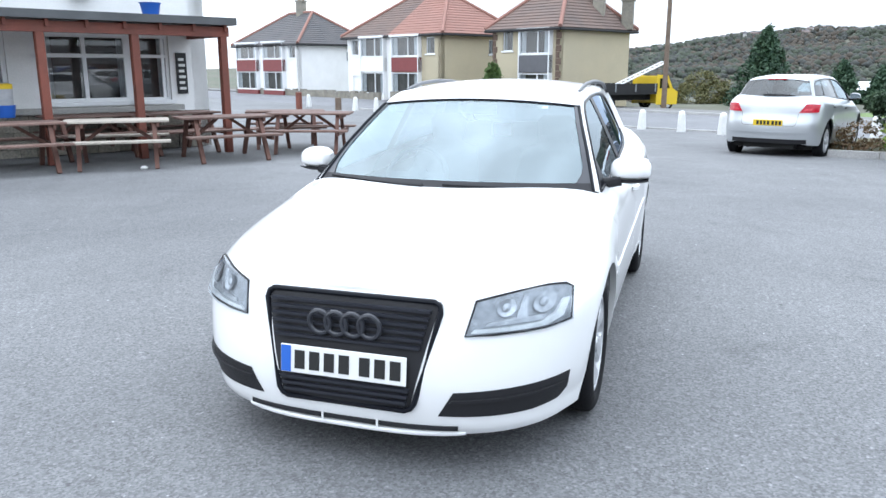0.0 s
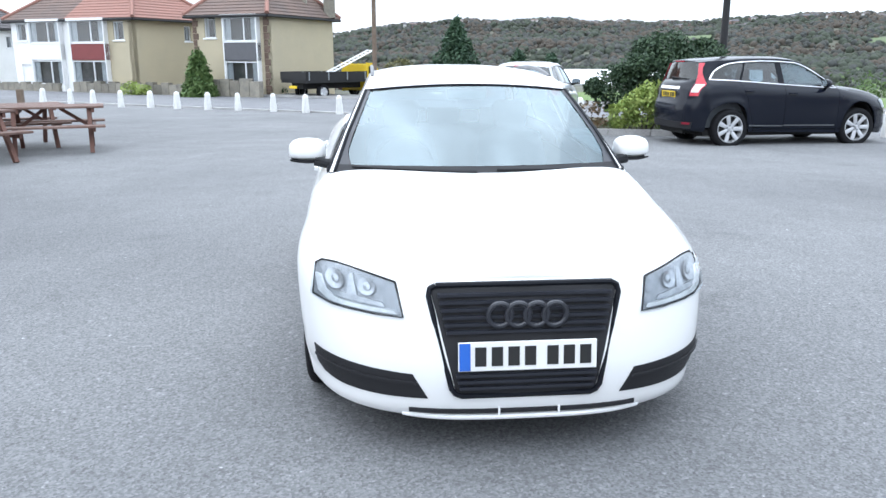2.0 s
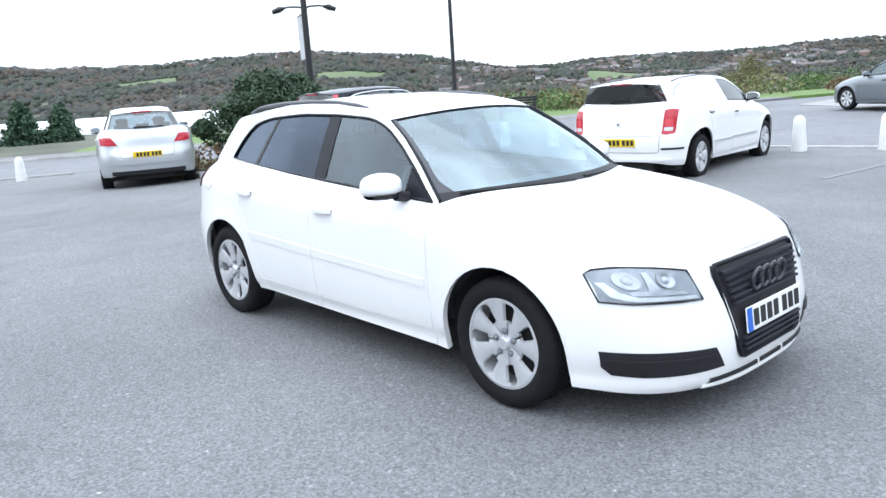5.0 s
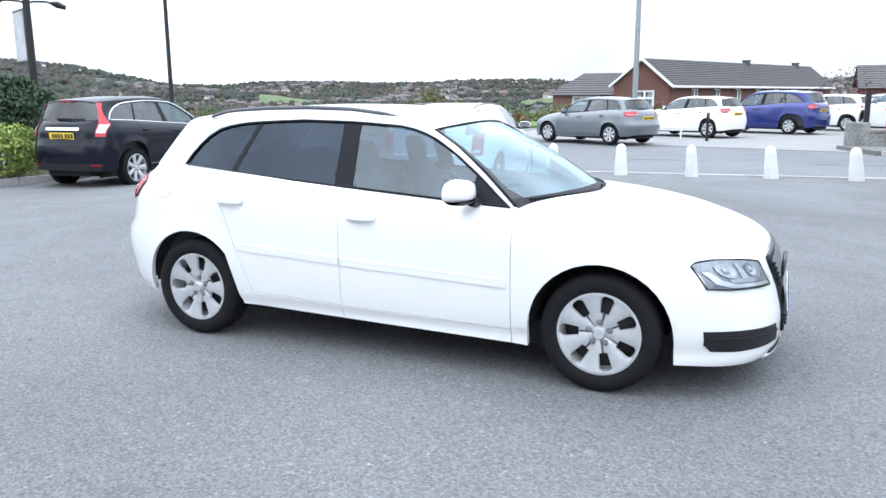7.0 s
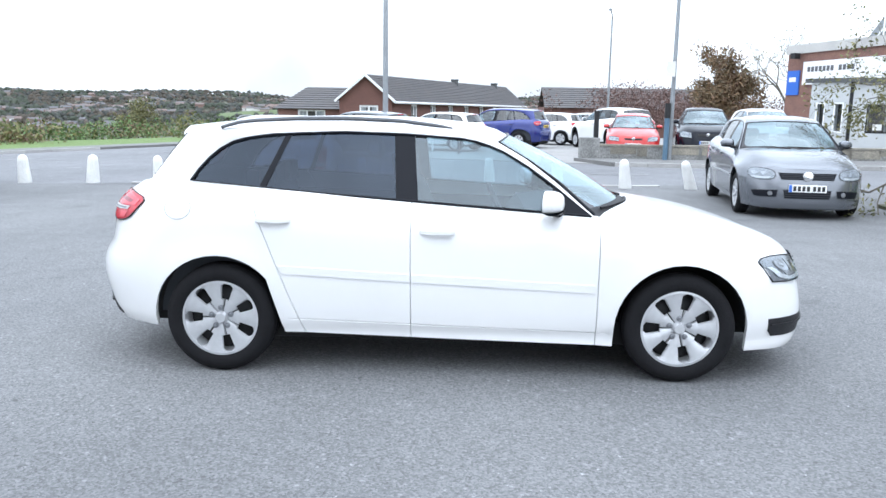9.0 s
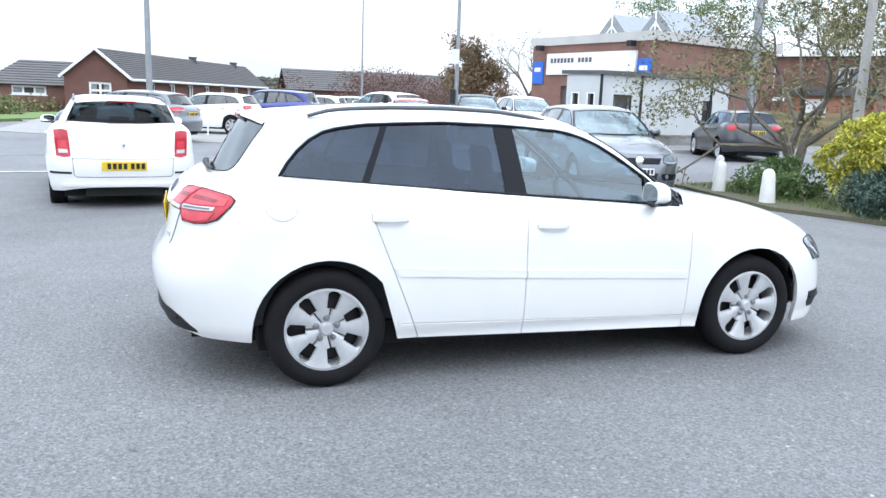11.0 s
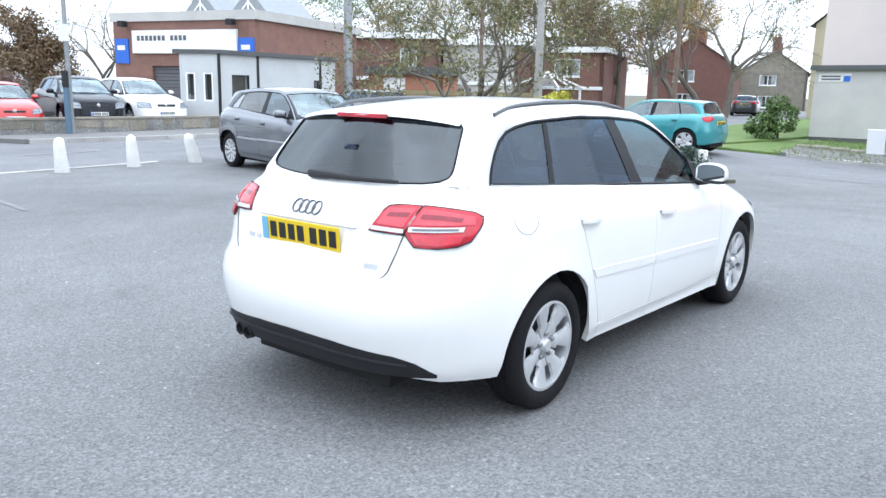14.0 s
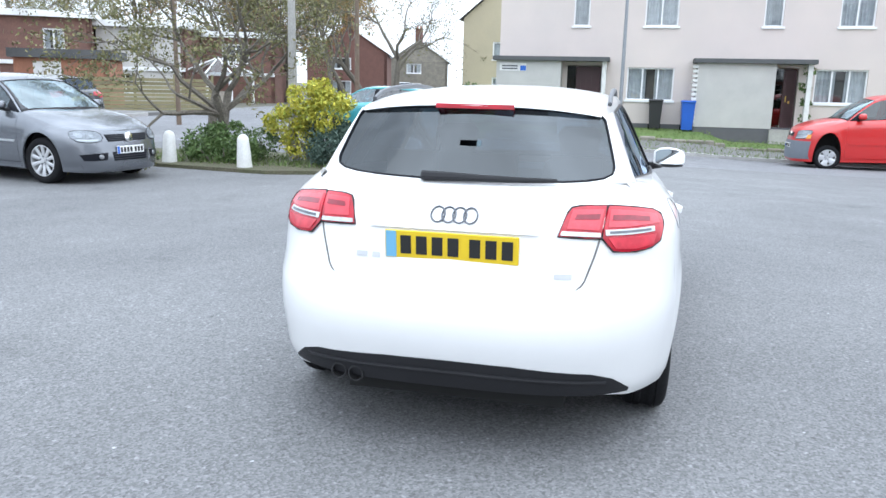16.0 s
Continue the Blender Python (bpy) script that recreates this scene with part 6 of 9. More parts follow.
QUOIN = material("brown_quoin", (0.16, 0.11, 0.085), 0.95, vary=0.3, scale=3)
semi("tan rendered house with brown quoins and slate roof", -4.25, 0.0, 5.4, [(0, RENDER_TAN)], [(-2.29, -0.44, PANEL_GREY)], [(-3.6, -2.92, 2.35, 3.3)], [TILE_BROWN], [(-0.6, -3.6, 4.9), (0.1, -5.0, 4.75)], quoins=(-4.25, -0.2))
semi("semi-detached pair, white and tan halves, brown and red roof", -16.7, -8.1, 6.0, [(0, RENDER_WHITE), (-12.45, RENDER_TAN)], [(-15.05, -12.87, RENDER_WHITE), (-12.1, -9.76, PANEL_RED)], [(-16.3, -15.6, 2.3, 3.2), (-9.35, -8.65, 2.3, 3.2)], [TILE_BROWN, TILE_RED], [(-12.4, -3.0, 6.4)], side_windows=[(3.6, 4.1, 2.3, 3.1)], door=(-16.2, -15.45, -1.0, 1.1))
semi("white rendered semi-detached houses with dark red bay panels", -31.0, -22.4, 6.0, [(0, RENDER_WHITE)], [(-30.6, -27.7, PANEL_RED), (-26.7, -24.1, PANEL_RED)], [(-23.6, -22.8, 2.2, 3.05)], [SLATE], [(-26.6, -3.0, 6.2)], side_windows=[(3.9, 4.3, 2.0, 2.7)], eave=3.15, ridge=5.4)


# pub
pub = thing("pub", "white rendered pub with large windows over a stone base", "pub")
pw = Wall(-8.99, 7.67, 60.0)
# s runs from the wall's far end to its corner at s = 1.55
PW = [(-4.6, -2.05, 0.92, 2.14), (-1.45, 0.02, 0.92, 2.14), (0.02, 0.80, 0.92, 2.14)]
part("wall", pierced(pw, -14.0, 1.55, 0.72, 5.6, PW, 0.3), RENDER_WHITE, pub, smooth_deg=0)
part("wall", pierced(Wall(*pw.at(1.55, 0)[:2], 150.0), 0.0, 11.0, 0.0, 5.6, (), 0.3), RENDER_WHITE, pub, smooth_deg=0)
part("wall", pierced(Wall(*pw.at(-14.0, 0, -11.0)[:2], -30.0), 0.0, 10.7, 0.0, 5.6, (), 0.3), RENDER_WHITE, pub, smooth_deg=0)
part("wall", pierced(Wall(*pw.at(1.55, 0, -11.0)[:2], 240.0), 0.3, 15.2, 0.0, 5.6, (), 0.3), RENDER_WHITE, pub, smooth_deg=0)
part("roof", Shape().slab(pw.at(-14.3, 5.6, 0.3), pw.at(1.85, 5.6, 0.3), pw.at(1.85, 7.6, -5.5), pw.at(-14.3, 7.6, -5.5), 0.12).slab(pw.at(1.85, 5.6, -11.3), pw.at(-14.3, 5.6, -11.3), pw.at(-14.3, 7.6, -5.5), pw.at(1.85, 7.6, -5.5), 0.12), SLATE, pub, smooth_deg=0)
window(pw, *PW[0], pub, bars=(0.35, 0.7), high=0.68, curtain=0.15, bar=0.07)
window(pw, *PW[1], pub, bars=(0.47,), high=0.68, curtain=0.12, bar=0.07)
window(pw, *PW[2], pub, bars=(0.86,), high=0.68, curtain=0.3, bar=0.06)
part("wall_sill", pw.box(Shape(), -14.0, 0.98, 0.74, 0.84, 0.0, 0.14), CONCRETE, pub, smooth_deg=0)
base = part("stone_base", pw.box(Shape(), -14.0, 1.55, 0.0, 0.72, -0.3, 0.0), STONE, pub, smooth_deg=0)
random.seed(4)
for row in range(5):
    s = -7.0 + random.random() * 0.2
    while s < 0.9:
        ln = 0.22 + random.random() * 0.3
        part("stone", pw.box(Shape(), s, min(s + ln - 0.012, 0.95), 0.005 + row * 0.145, 0.138 + row * 0.145, -0.02, 0.035 + random.random() * 0.02), STONE, base, smooth_deg=0)
        s += ln
for a, b, z0, z1 in ((-2.6, -2.3, 2.75, 3.0), (-0.95, -0.6, 2.75, 3.0)):
    lamp = part("floodlight", pw.box(Shape(), a, b, z0, z1, 0.1, 0.28), BLACK_METAL, pub, smooth_deg=0)
sign = part("menu_board", pw.box(Shape(), 0.92, 1.12, 1.04, 1.82, 0.0, 0.04), BLACK_METAL, pub, "black menu board with white bars", smooth_deg=0)
for k in range(6):
    part("writing_bar", pw.box(Shape(), 0.955, 1.085 - 0.02 * (k % 2), 1.12 + k * 0.11, 1.17 + k * 0.11, 0.04, 0.045), WHITE_PAINTED, sign, smooth_deg=0)

ver = thing("veranda", "red-brown stained timber veranda with a flat felt roof", "veranda")
vw = Wall(-7.04, 7.9, 60.0)
for s in (-6.1, -4.55, -3.08, -1.6, 0.0):
    part("post", bevelled(vw.box(Shape(), s - 0.065, s + 0.065, 0.0, 2.12, -0.13, 0.0), 0.008), DARK_WOOD, ver)
part("beam", vw.box(Shape(), -9.5, 0.1, 2.08, 2.25, -0.12, 0.01), DARK_WOOD, ver, smooth_deg=0)
part("beam", vw.box(Shape(), 0.0, 0.12, 2.08, 2.25, -1.75, -0.13), DARK_WOOD, ver, smooth_deg=0)
part("roof_edge", vw.box(Shape(), -9.5, 0.2, 2.28, 2.41, -1.8, 0.14), LEAD, ver, smooth_deg=0)
for k in range(13):
    s = -7.2 + k * 0.6
    part("rafter", vw.box(Shape(), s, s + 0.05, 2.17, 2.28, -1.78, 0.06), DARK_WOOD, ver, smooth_deg=0)

pot = thing("plant_pot", "blue glazed pot standing on the veranda roof", "plant pot")
px, py, _ = vw.at(-1.1, 0, -0.5)
part("pot", Shape().lathe([(0.0, 2.41), (0.13, 2.41), (0.17, 2.62), (0.19, 2.64), (0.16, 2.64), (0.12, 2.5), (0.0, 2.5)], Matrix.Translation((px, py, 0)), 18), BLUE_BAND, pot)


# ---- south side ----
# pebbledashed terrace
terr = thing("terrace", "pink pebbledashed terrace of houses with grey porches", "terraced house")
tw = Wall(4.0, -23.3, 180.0)
TB, TE = 0.15, 6.4
tops = [(2.55, 3.10, 3.62, 4.95), (4.95, 6.05, 3.62, 4.95), (8.75, 9.35, 3.62, 4.95), (11.05, 12.1, 3.62, 4.95), (15.2, 15.8, 3.62, 4.95), (17.4, 18.5, 3.62, 4.95)]
lows = [(4.48, 6.05, 1.15, 2.25), (10.5, 12.1, 1.18, 2.28), (16.8, 18.4, 1.18, 2.28)]
doors = [(2.42, 3.62, 0.3, 2.3), (9.2, 10.0, 0.3, 2.3)]
part("wall", pierced(tw, 0.0, 24.0, TB, TE, tops + lows + doors, 0.3), RENDER_PINK, terr, smooth_deg=0)
gable = Wall(4.0, -31.5, 90.0)
part("wall", pierced(gable, 0.0, 7.9, TB, TE, (), 0.3), RENDER_PINK, terr, smooth_deg=0)
part("wall", pierced(Wall(-20.0, -31.5, 0.0), 0.3, 23.7, TB, TE, (), 0.3), RENDER_PINK, terr, smooth_deg=0)
part("wall", pierced(Wall(-20.0, -23.6, -90.0), 0.0, 7.9, TB, TE, (), 0.3), RENDER_PINK, terr, smooth_deg=0)
f = Shape()
courses(f, (4.3, -22.95, TE), (-20.3, -22.95, TE), (-20.3, -27.4, 8.6), (4.3, -27.4, 8.6), 14)
courses(f, (-20.3, -31.85, TE), (4.3, -31.85, TE), (4.3, -27.4, 8.6), (-20.3, -27.4, 8.6), 14)
part("roof", f, TILE_BROWN, terr, smooth_deg=0)
for q in tops:
    window(tw, *q, terr, bars=(0.5,) if q[1] - q[0] > 0.8 else (), curtain=0.9)
for q in lows:
    window(tw, *q, terr, bars=(0.33, 0.66), curtain=0.75)
part("plinth", tw.box(Shape(), 0.0, 24.0, -0.4, 0.36, -0.1, 0.03), PANEL_GREY, terr, smooth_deg=0)
part("drain_pipe", Shape().tube([tw.at(13.2, 0.3, 0.08), tw.at(13.2, 6.2, 0.08)], 0.05, 8), GREY_METAL, terr)
for a, b, da, db in ((0.0, 2.25, 2.42, 3.62), (6.75, 9.2, 9.25, 10.15)):
    p = part("porch", tw.box(Shape(), a, b, 0.33, 2.42, 0.0, 0.62), RENDER_GREY, terr, "grey rendered porch box", smooth_deg=0)
    part("porch_plinth", tw.box(Shape(), a, b, -0.4, 0.33, 0.0, 0.60), PANEL_GREY, p, smooth_deg=0)
    part("porch_canopy", tw.box(Shape(), a - 0.12, db + 0.25, 2.42, 2.56, 0.0, 0.78), LEAD, p, smooth_deg=0)
    part("porch_post", tw.box(Shape(), db + 0.02, db + 0.16, 0.2, 2.42, 0.35, 0.6), WHITE_PAINTED, p, smooth_deg=0)
    part("porch_step", tw.box(Shape(), da - 0.1, db + 0.1, -0.4, 0.3, 0.0, 0.75), CONCRETE, p, smooth_deg=0)
for a, b in ((2.42, 3.62), (9.25, 10.0)):
    part("side_light", tw.box(Shape(), a, a + 0.3, 0.32, 2.28, -0.12, -0.08), DARK_GLASS, terr, smooth_deg=0)
    d = part("door", tw.box(Shape(), a + 0.32, b - 0.04, 0.32, 2.26, -0.12, -0.06), DOOR_DARK, terr, "dark brown panelled front door", smooth_deg=0)
    for k in range(4):
        e = a + 0.38 + k * (b - a - 0.45) / 4
        part("door_panel", tw.box(Shape(), e, e + 0.10, 0.5, 2.1, -0.06, -0.045), DOOR_DARK, d, smooth_deg=0)
    part("letter_box", tw.box(Shape(), a + 0.55, b - 0.25, 1.16, 1.24, -0.06, -0.03), BRASS, d, smooth_deg=0)
    part("door_sill", tw.box(Shape(), a + 0.32, b - 0.04, 0.30, 0.36, -0.06, 0.02), BRASS, d, smooth_deg=0)
    part("handle", Shape().tube([tw.at(a + 0.42, 1.2, -0.03), tw.at(a + 0.42, 1.4, -0.03)], 0.02, 8), BRASS, d)
for k in range(13):
    part("white_stone", tw.box(Shape(), 6.62, 6.78, 0.45 + k * 0.15, 0.54 + k * 0.15, 0.35, 0.66), WHITE_PAINTED, terr, smooth_deg=0)
sg = thing("street_sign", "white street name sign with grey bars and blue corner", "sign")
part("plate", tw.box(Shape(), 0.12, 1.05, 2.06, 2.32, 0.62, 0.64), WHITE_PAINTED, sg, smooth_deg=0)
part("blue_corner", tw.box(Shape(), 0.84, 1.04, 2.07, 2.24, 0.64, 0.645), BLUE_BAND, sg, smooth_deg=0)
for z in (2.2, 2.11):
    part("writing_bar", tw.box(Shape(), 0.2, 0.75, z, z + 0.05, 0.64, 0.645), PANEL_GREY, sg, smooth_deg=0)


def wheelie_bin(x, y, mat, label):
    b = thing("wheelie_bin", label, "wheelie bin", "bins by the terrace", at=pose(x, y, level(x, y) + 0.06))
    s = Shape()
    s.grid([[(-0.17, -0.26, 0.06), (0.17, -0.26, 0.06), (0.17, 0.2, 0.06), (-0.17, 0.2, 0.06)], [(-0.215, -0.32, 0.95), (0.215, -0.32, 0.95), (0.215, 0.32, 0.95), (-0.215, 0.32, 0.95)]], closed=True)
    part("bin", s, mat, b)
    part("lid", bevelled(Shape().box((-0.235, -0.34, 0.95), (0.235, 0.36, 1.03)), 0.02), mat, b)
    for sx in (-0.18, 0.18):
        part("wheel", Shape().lathe([(0.0, -0.03), (0.1, -0.03), (0.1, 0.03), (0.0, 0.03)], Matrix.Translation((sx, -0.28, 0.1)), 14, "x"), RUBBER, b)
    part("handle", Shape().tube([(-0.2, -0.36, 0.98), (0.2, -0.36, 0.98)], 0.018, 6), mat, b)
    return b


BIN_BLACK = material("black_bin", (0.03, 0.03, 0.033), 0.55, vary=0.2)
BIN_BLUE = material("blue_bin", (0.02, 0.12, 0.55), 0.5, vary=0.15)
wheelie_bin(-1.5, -22.85, BIN_BLACK, "black plastic wheelie bin against the terrace wall")
wheelie_bin(-2.55, -22.8, BIN_BLUE, "blue plastic wheelie bin against the terrace wall")

# pavement, verge and kerb on the far side of the southern road
setting("pavement_south", raised([(-46, -19.7), (3.6, -19.9), (3.5, -17.95), (-46, -17.85)], 0.10, 1.0), PAVING, "grey asphalt pavement with kerb", "pavement")
setting("verge_south", raised([(-46, -24), (4.0, -24), (5.3, -16.7), (3.52, -17.93), (3.62, -19.92), (-46, -19.72)], 0.07, 1.0), GRASS, "grass verge before the terrace", "grass")
setting("road_corner", laid([(3.4, -14.2), (3.4, -17.9), (5.4, -16.6), (12.0, -17.0), (5.0, -14.2)], 0.008, 1.0), ROAD, "grey asphalt road at the corner", "road")
setting("lawn", raised([(4.2, -60), (11.5, -62), (9.0, -30), (5.3, -16.7), (4.05, -24)], 0.12, 4), GRASS, "bright green mown lawn", "grass")
setting("road_side", laid([(11.7, -62), (19, -90), (26, -90), (18.5, -40), (17.3, -24), (12, -17), (5.5, -16.4), (9.2, -30)], 0.006, 3), ROAD, "side road between lawns", "road")

# low rubble kerb wall in front of the verge
lw = thing("garden_edge", "low mossy stone edging along the verge", "edging")
random.seed(9)
x = 3.6
while x > -9:
    ln = 0.25 + 0.3 * random.random()
    part("stone", bevelled(Shape().box((x - ln, -19.95 + 0.06 * random.random(), level(x, -19.8) - 0.05), (x - 0.02, -19.72, level(x, -19.8) + 0.15 + 0.07 * random.random())), 0.03), STONE, lw)
    x -= ln

# dealer's forecourt: wall, booth, building
YARD = material("forecourt_concrete", (0.29, 0.285, 0.28), 0.9, second=(0.23, 0.225, 0.22), scale=0.7, bump=0.3, bump_scale=50, fine=0.2)
setting("forecourt", raised([(18.2, -5.4), (17.5, -19), (42, -26), (48, 9), (24, 8), (20.1, 3)][::1], 0.02, 4), YARD, "pale concrete forecourt", "forecourt")
setting("pavement_east", raised([(16.6, -22), (19.6, -22), (19.7, -3.4), (17.6, -4.2)], 0.12, 2), PAVING, "grey pavement beside the forecourt wall", "pavement")
fw = thing("forecourt_wall", "low grey rendered wall with flaking patches", "wall")
ww = Wall(19.75, -3.7, -89.0)
FLAKED = material("flaking_grey_render", (0.13, 0.13, 0.13), 0.9, second=(0.30, 0.30, 0.29), scale=1.6, bump=0.5, bump_scale=20, fine=0.3)
part("wall", ww.box(Shape(), 0.45, 15.5, 0.0, 0.5, -0.25, 0.0), FLAKED, fw, smooth_deg=0)
part("coping", ww.box(Shape(), 0.45, 15.5, 0.5, 0.56, -0.28, 0.03), STONE, fw, smooth_deg=0)
part("pier", bevelled(ww.box(Shape(), -0.1, 0.5, 0.0, 0.76, -0.45, 0.06), 0.02), FLAKED, fw)
part("post", ww.box(Shape(), 0.32, 0.46, 0.74, 1.6, -0.2, -0.06), BLACK_METAL, fw, smooth_deg=0)
random.seed(12)
for k in range(11):
    s = 0.7 + k * 0.95 + random.random() * 0.3
    part("flaked_patch", bevelled(ww.box(Shape(), s, s + 0.3 + random.random() * 0.8, 0.12 + random.random() * 0.2, 0.48, 0.0, 0.012), 0.005), STONE, fw)

CABIN_WHITE = material("cream_cabin_panel", (0.50, 0.52, 0.53), 0.6, vary=0.15, scale=1.0)
booth = thing("portable_cabin", "cream portable office cabin with dark corner posts", "cabin")
cw = Wall(21.3, -12.6, -88.0)
ch = [(0.55, 1.35, 1.0, 1.95), (4.6, 5.05, 1.05, 1.85)]
part("wall", pierced(cw, 0.0, 5.8, 0.1, 2.66, ch, 0.1), CABIN_WHITE, booth, smooth_deg=0)
for q in ch:
    window(cw, *q, booth, bars=(), curtain=0.2, sill=False, frame=BLACK_METAL, set_in=0.01)
cs = Wall(22.5, -11.8, -146.0)
sh = [(0.2, 0.55, 1.0, 2.0), (0.85, 1.2, 1.0, 2.0)]
part("wall", pierced(cs, 0.0, 1.45, 0.1, 2.66, sh, 0.1), CABIN_WHITE, booth, smooth_deg=0)
for q in sh:
    window(cs, *q, booth, bars=(), curtain=0.3, sill=False, frame=UPVC, set_in=0.01)
part("wall", pierced(Wall(23.5, -18.36, 98.4), 0.0, 6.62, 0.1, 2.66, (), 0.1), CABIN_WHITE, booth, smooth_deg=0)
part("wall", pierced(Wall(21.5, -18.4, 1.0), 0.1, 2.0, 0.1, 2.66, (), 0.1), CABIN_WHITE, booth, smooth_deg=0)
part("roof", Shape().prism([(21.15, -12.6), (21.35, -18.56), (23.7, -18.46), (22.65, -11.62)], 2.66, 2.8), LEAD, booth, smooth_deg=0)
for s in (0.0, 1.75, 4.95):
    part("corner_post", cw.box(Shape(), s - 0.05, s + 0.05, 0.1, 2.66, -0.02, 0.03), BLACK_METAL, booth, smooth_deg=0)
part("notice", cw.box(Shape(), 0.8, 1.1, 1.1, 1.3, -0.01, 0.005), WHITE_PAINTED, booth, smooth_deg=0)

dl = thing("car_showroom", "red brick flat-roofed workshop with a white fascia", "building")
dw = Wall(32.5, -14.85, 196.0)
part("wall", pierced(dw, 0.0, 7.9, -0.2, 4.35, [(2.2, 4.4, 0.2, 2.4)], 0.3), BRICK_RED, dl, smooth_deg=0)
rolld = Shape()
for k in range(14):
    dw.box(rolld, 2.2, 4.4, 0.2 + k * 0.157, 0.2 + k * 0.157 + 0.14, -0.2, -0.15)
part("roller_door", rolld, PANEL_GREY, dl, smooth_deg=0)
dr = Wall(*dw.at(7.9, 0)[:2], -73.0)
part("wall", pierced(dr, 0.0, 9.0, -0.2, 4.35, (), 0.3), BRICK_RED, dl, smooth_deg=0)
part("wall", pierced(Wall(*dw.at(0.0, 0, -9.0)[:2], 106.0), 0.0, 8.7, -0.2, 4.35, (), 0.3), BRICK_RED, dl, smooth_deg=0)
part("wall", pierced(Wall(*dr.at(9.0, 0)[:2], 16.0), 0.3, 7.6, -0.2, 4.35, (), 0.3), BRICK_RED, dl, smooth_deg=0)
part("parapet", dw.box(Shape(), -0.1, 8.0, 4.35, 4.75, -9.1, 0.08), RENDER_GREY, dl, smooth_deg=0)
fas = part("fascia", dw.box(Shape(), 1.2, 7.0, 2.95, 3.95, 0.0, 0.12), UPVC, dl, "white fascia board with grey bars", smooth_deg=0)
random.seed(2)
s = 1.5
for k in range(12):
    wd = 0.2 if k != 7 else 0.0
    if wd:
        part("writing_bar", dw.box(Shape(), s, s + 0.17, 3.5, 3.72, 0.12, 0.13), PANEL_GREY, fas, smooth_deg=0)
    s += 0.24
for a in (0.1, 7.05):
    pn = part("blue_panel", dw.box(Shape(), a, a + 0.8, 2.5, 3.6, 0.0, 0.06), BLUE_BAND, dl, "blue sign panel", smooth_deg=0)
    part("panel_mark", dw.box(Shape(), a + 0.15, a + 0.6, 3.1, 3.3, 0.06, 0.066), UPVC, pn, smooth_deg=0)
for s in (0.9, 6.9):
    part("floodlight", dw.box(Shape(), s - 0.15, s + 0.15, 4.1, 4.35, 0.2, 0.5), BLACK_METAL, dl, smooth_deg=0)
for s in (3.4, 6.1):
    t = Shape()
    t.face(dw.at(s - 1.1, 4.75, -2.0), dw.at(s + 1.1, 4.75, -2.0), dw.at(s, 5.9, -2.0))
    t.face(dw.at(s + 1.1, 4.75, -2.0), dw.at(s + 1.1, 4.75, -6.0), dw.at(s, 5.9, -6.0), dw.at(s, 5.9, -2.0))
    t.face(dw.at(s - 1.1, 4.75, -6.0), dw.at(s - 1.1, 4.75, -2.0), dw.at(s, 5.9, -2.0), dw.at(s, 5.9, -6.0))
    rl = part("roof_light", t, GREY_METAL, dl, smooth_deg=0)
    for q in (-0.55, 0.0, 0.55):
        part("glazing_bar", Shape().tube([dw.at(s + q, 4.75, -1.98), dw.at(s + q * 0.02, 5.85 - abs(q) * 0.95 if q else 5.9, -1.98)], 0.04, 5), UPVC, rl)

# sixties brick houses behind the showroom
def flat_house(label, x, y, deg, wide, deep, z0, z1, white_left=0.0, conserv=False, win=()):
    h = thing("brick_house", label, "house", "flat-roofed brick houses")
    w = Wall(x, y, deg)
    part("wall", pierced(w, white_left, wide, z0, z1, win, 0.25), BRICK_RED, h, smooth_deg=0)
    if white_left:
        part("wall", pierced(w, 0.0, white_left, z0, z1, [(1.0, 2.0, z0 + 1.0, z0 + 2.1)], 0.25), RENDER_GREY, h, smooth_deg=0)
        window(w, 1.0, 2.0, z0 + 1.0, z0 + 2.1, h, bars=(0.5,))
    for q in win:
        window(w, *q, h, bars=(0.5,), curtain=0.5, bar=0.09)
    part("wall", pierced(Wall(*w.at(wide, 0)[:2], deg + 90), 0.0, deep, z0, z1, (), 0.25), BRICK_RED, h, smooth_deg=0)
    part("wall", pierced(Wall(*w.at(0.0, 0, -deep)[:2], deg - 90), 0.0, deep - 0.25, z0, z1, (), 0.25), BRICK_RED, h, smooth_deg=0)
    part("wall", pierced(Wall(*w.at(wide, 0, -deep)[:2], deg + 180), 0.25, wide - 0.25, z0, z1, (), 0.25), BRICK_RED, h, smooth_deg=0)
    part("roof", w.box(Shape(), -0.3, wide + 0.3, z1, z1 + 0.35, -deep - 0.3, 0.3), UPVC, h, smooth_deg=0)
    part("band", w.box(Shape(), 0.0, wide, (z0 + z1) / 2 - 0.1, (z0 + z1) / 2 + 0.12, 0.0, 0.1), UPVC, h, smooth_deg=0)
    return h


flat_house("flat-roofed red brick house with white fascia bands", 32.9, -40.6, 195.0, 11.0, 8.0, -0.4, 4.3, win=[(1.0, 2.6, 2.7, 3.9), (4.5, 6.3, 2.7, 3.9), (7.6, 9.4, 2.7, 3.9)])
flat_house("flat-roofed red brick house beside a white rendered part", 40.5, -28.0, 212.0, 13.0, 8.0, -0.2, 4.8, white_left=0.0, win=[(2.0, 3.5, 3.0, 4.2), (5.5, 7.0, 3.0, 4.2), (10.5, 11.6, 3.0, 4.2)])
flat_house("pale rendered house with dark doors between brick ones", 30.0, -36.0, 200.0, 5.0, 7.0, -0.3, 4.5, white_left=4.9, win=())

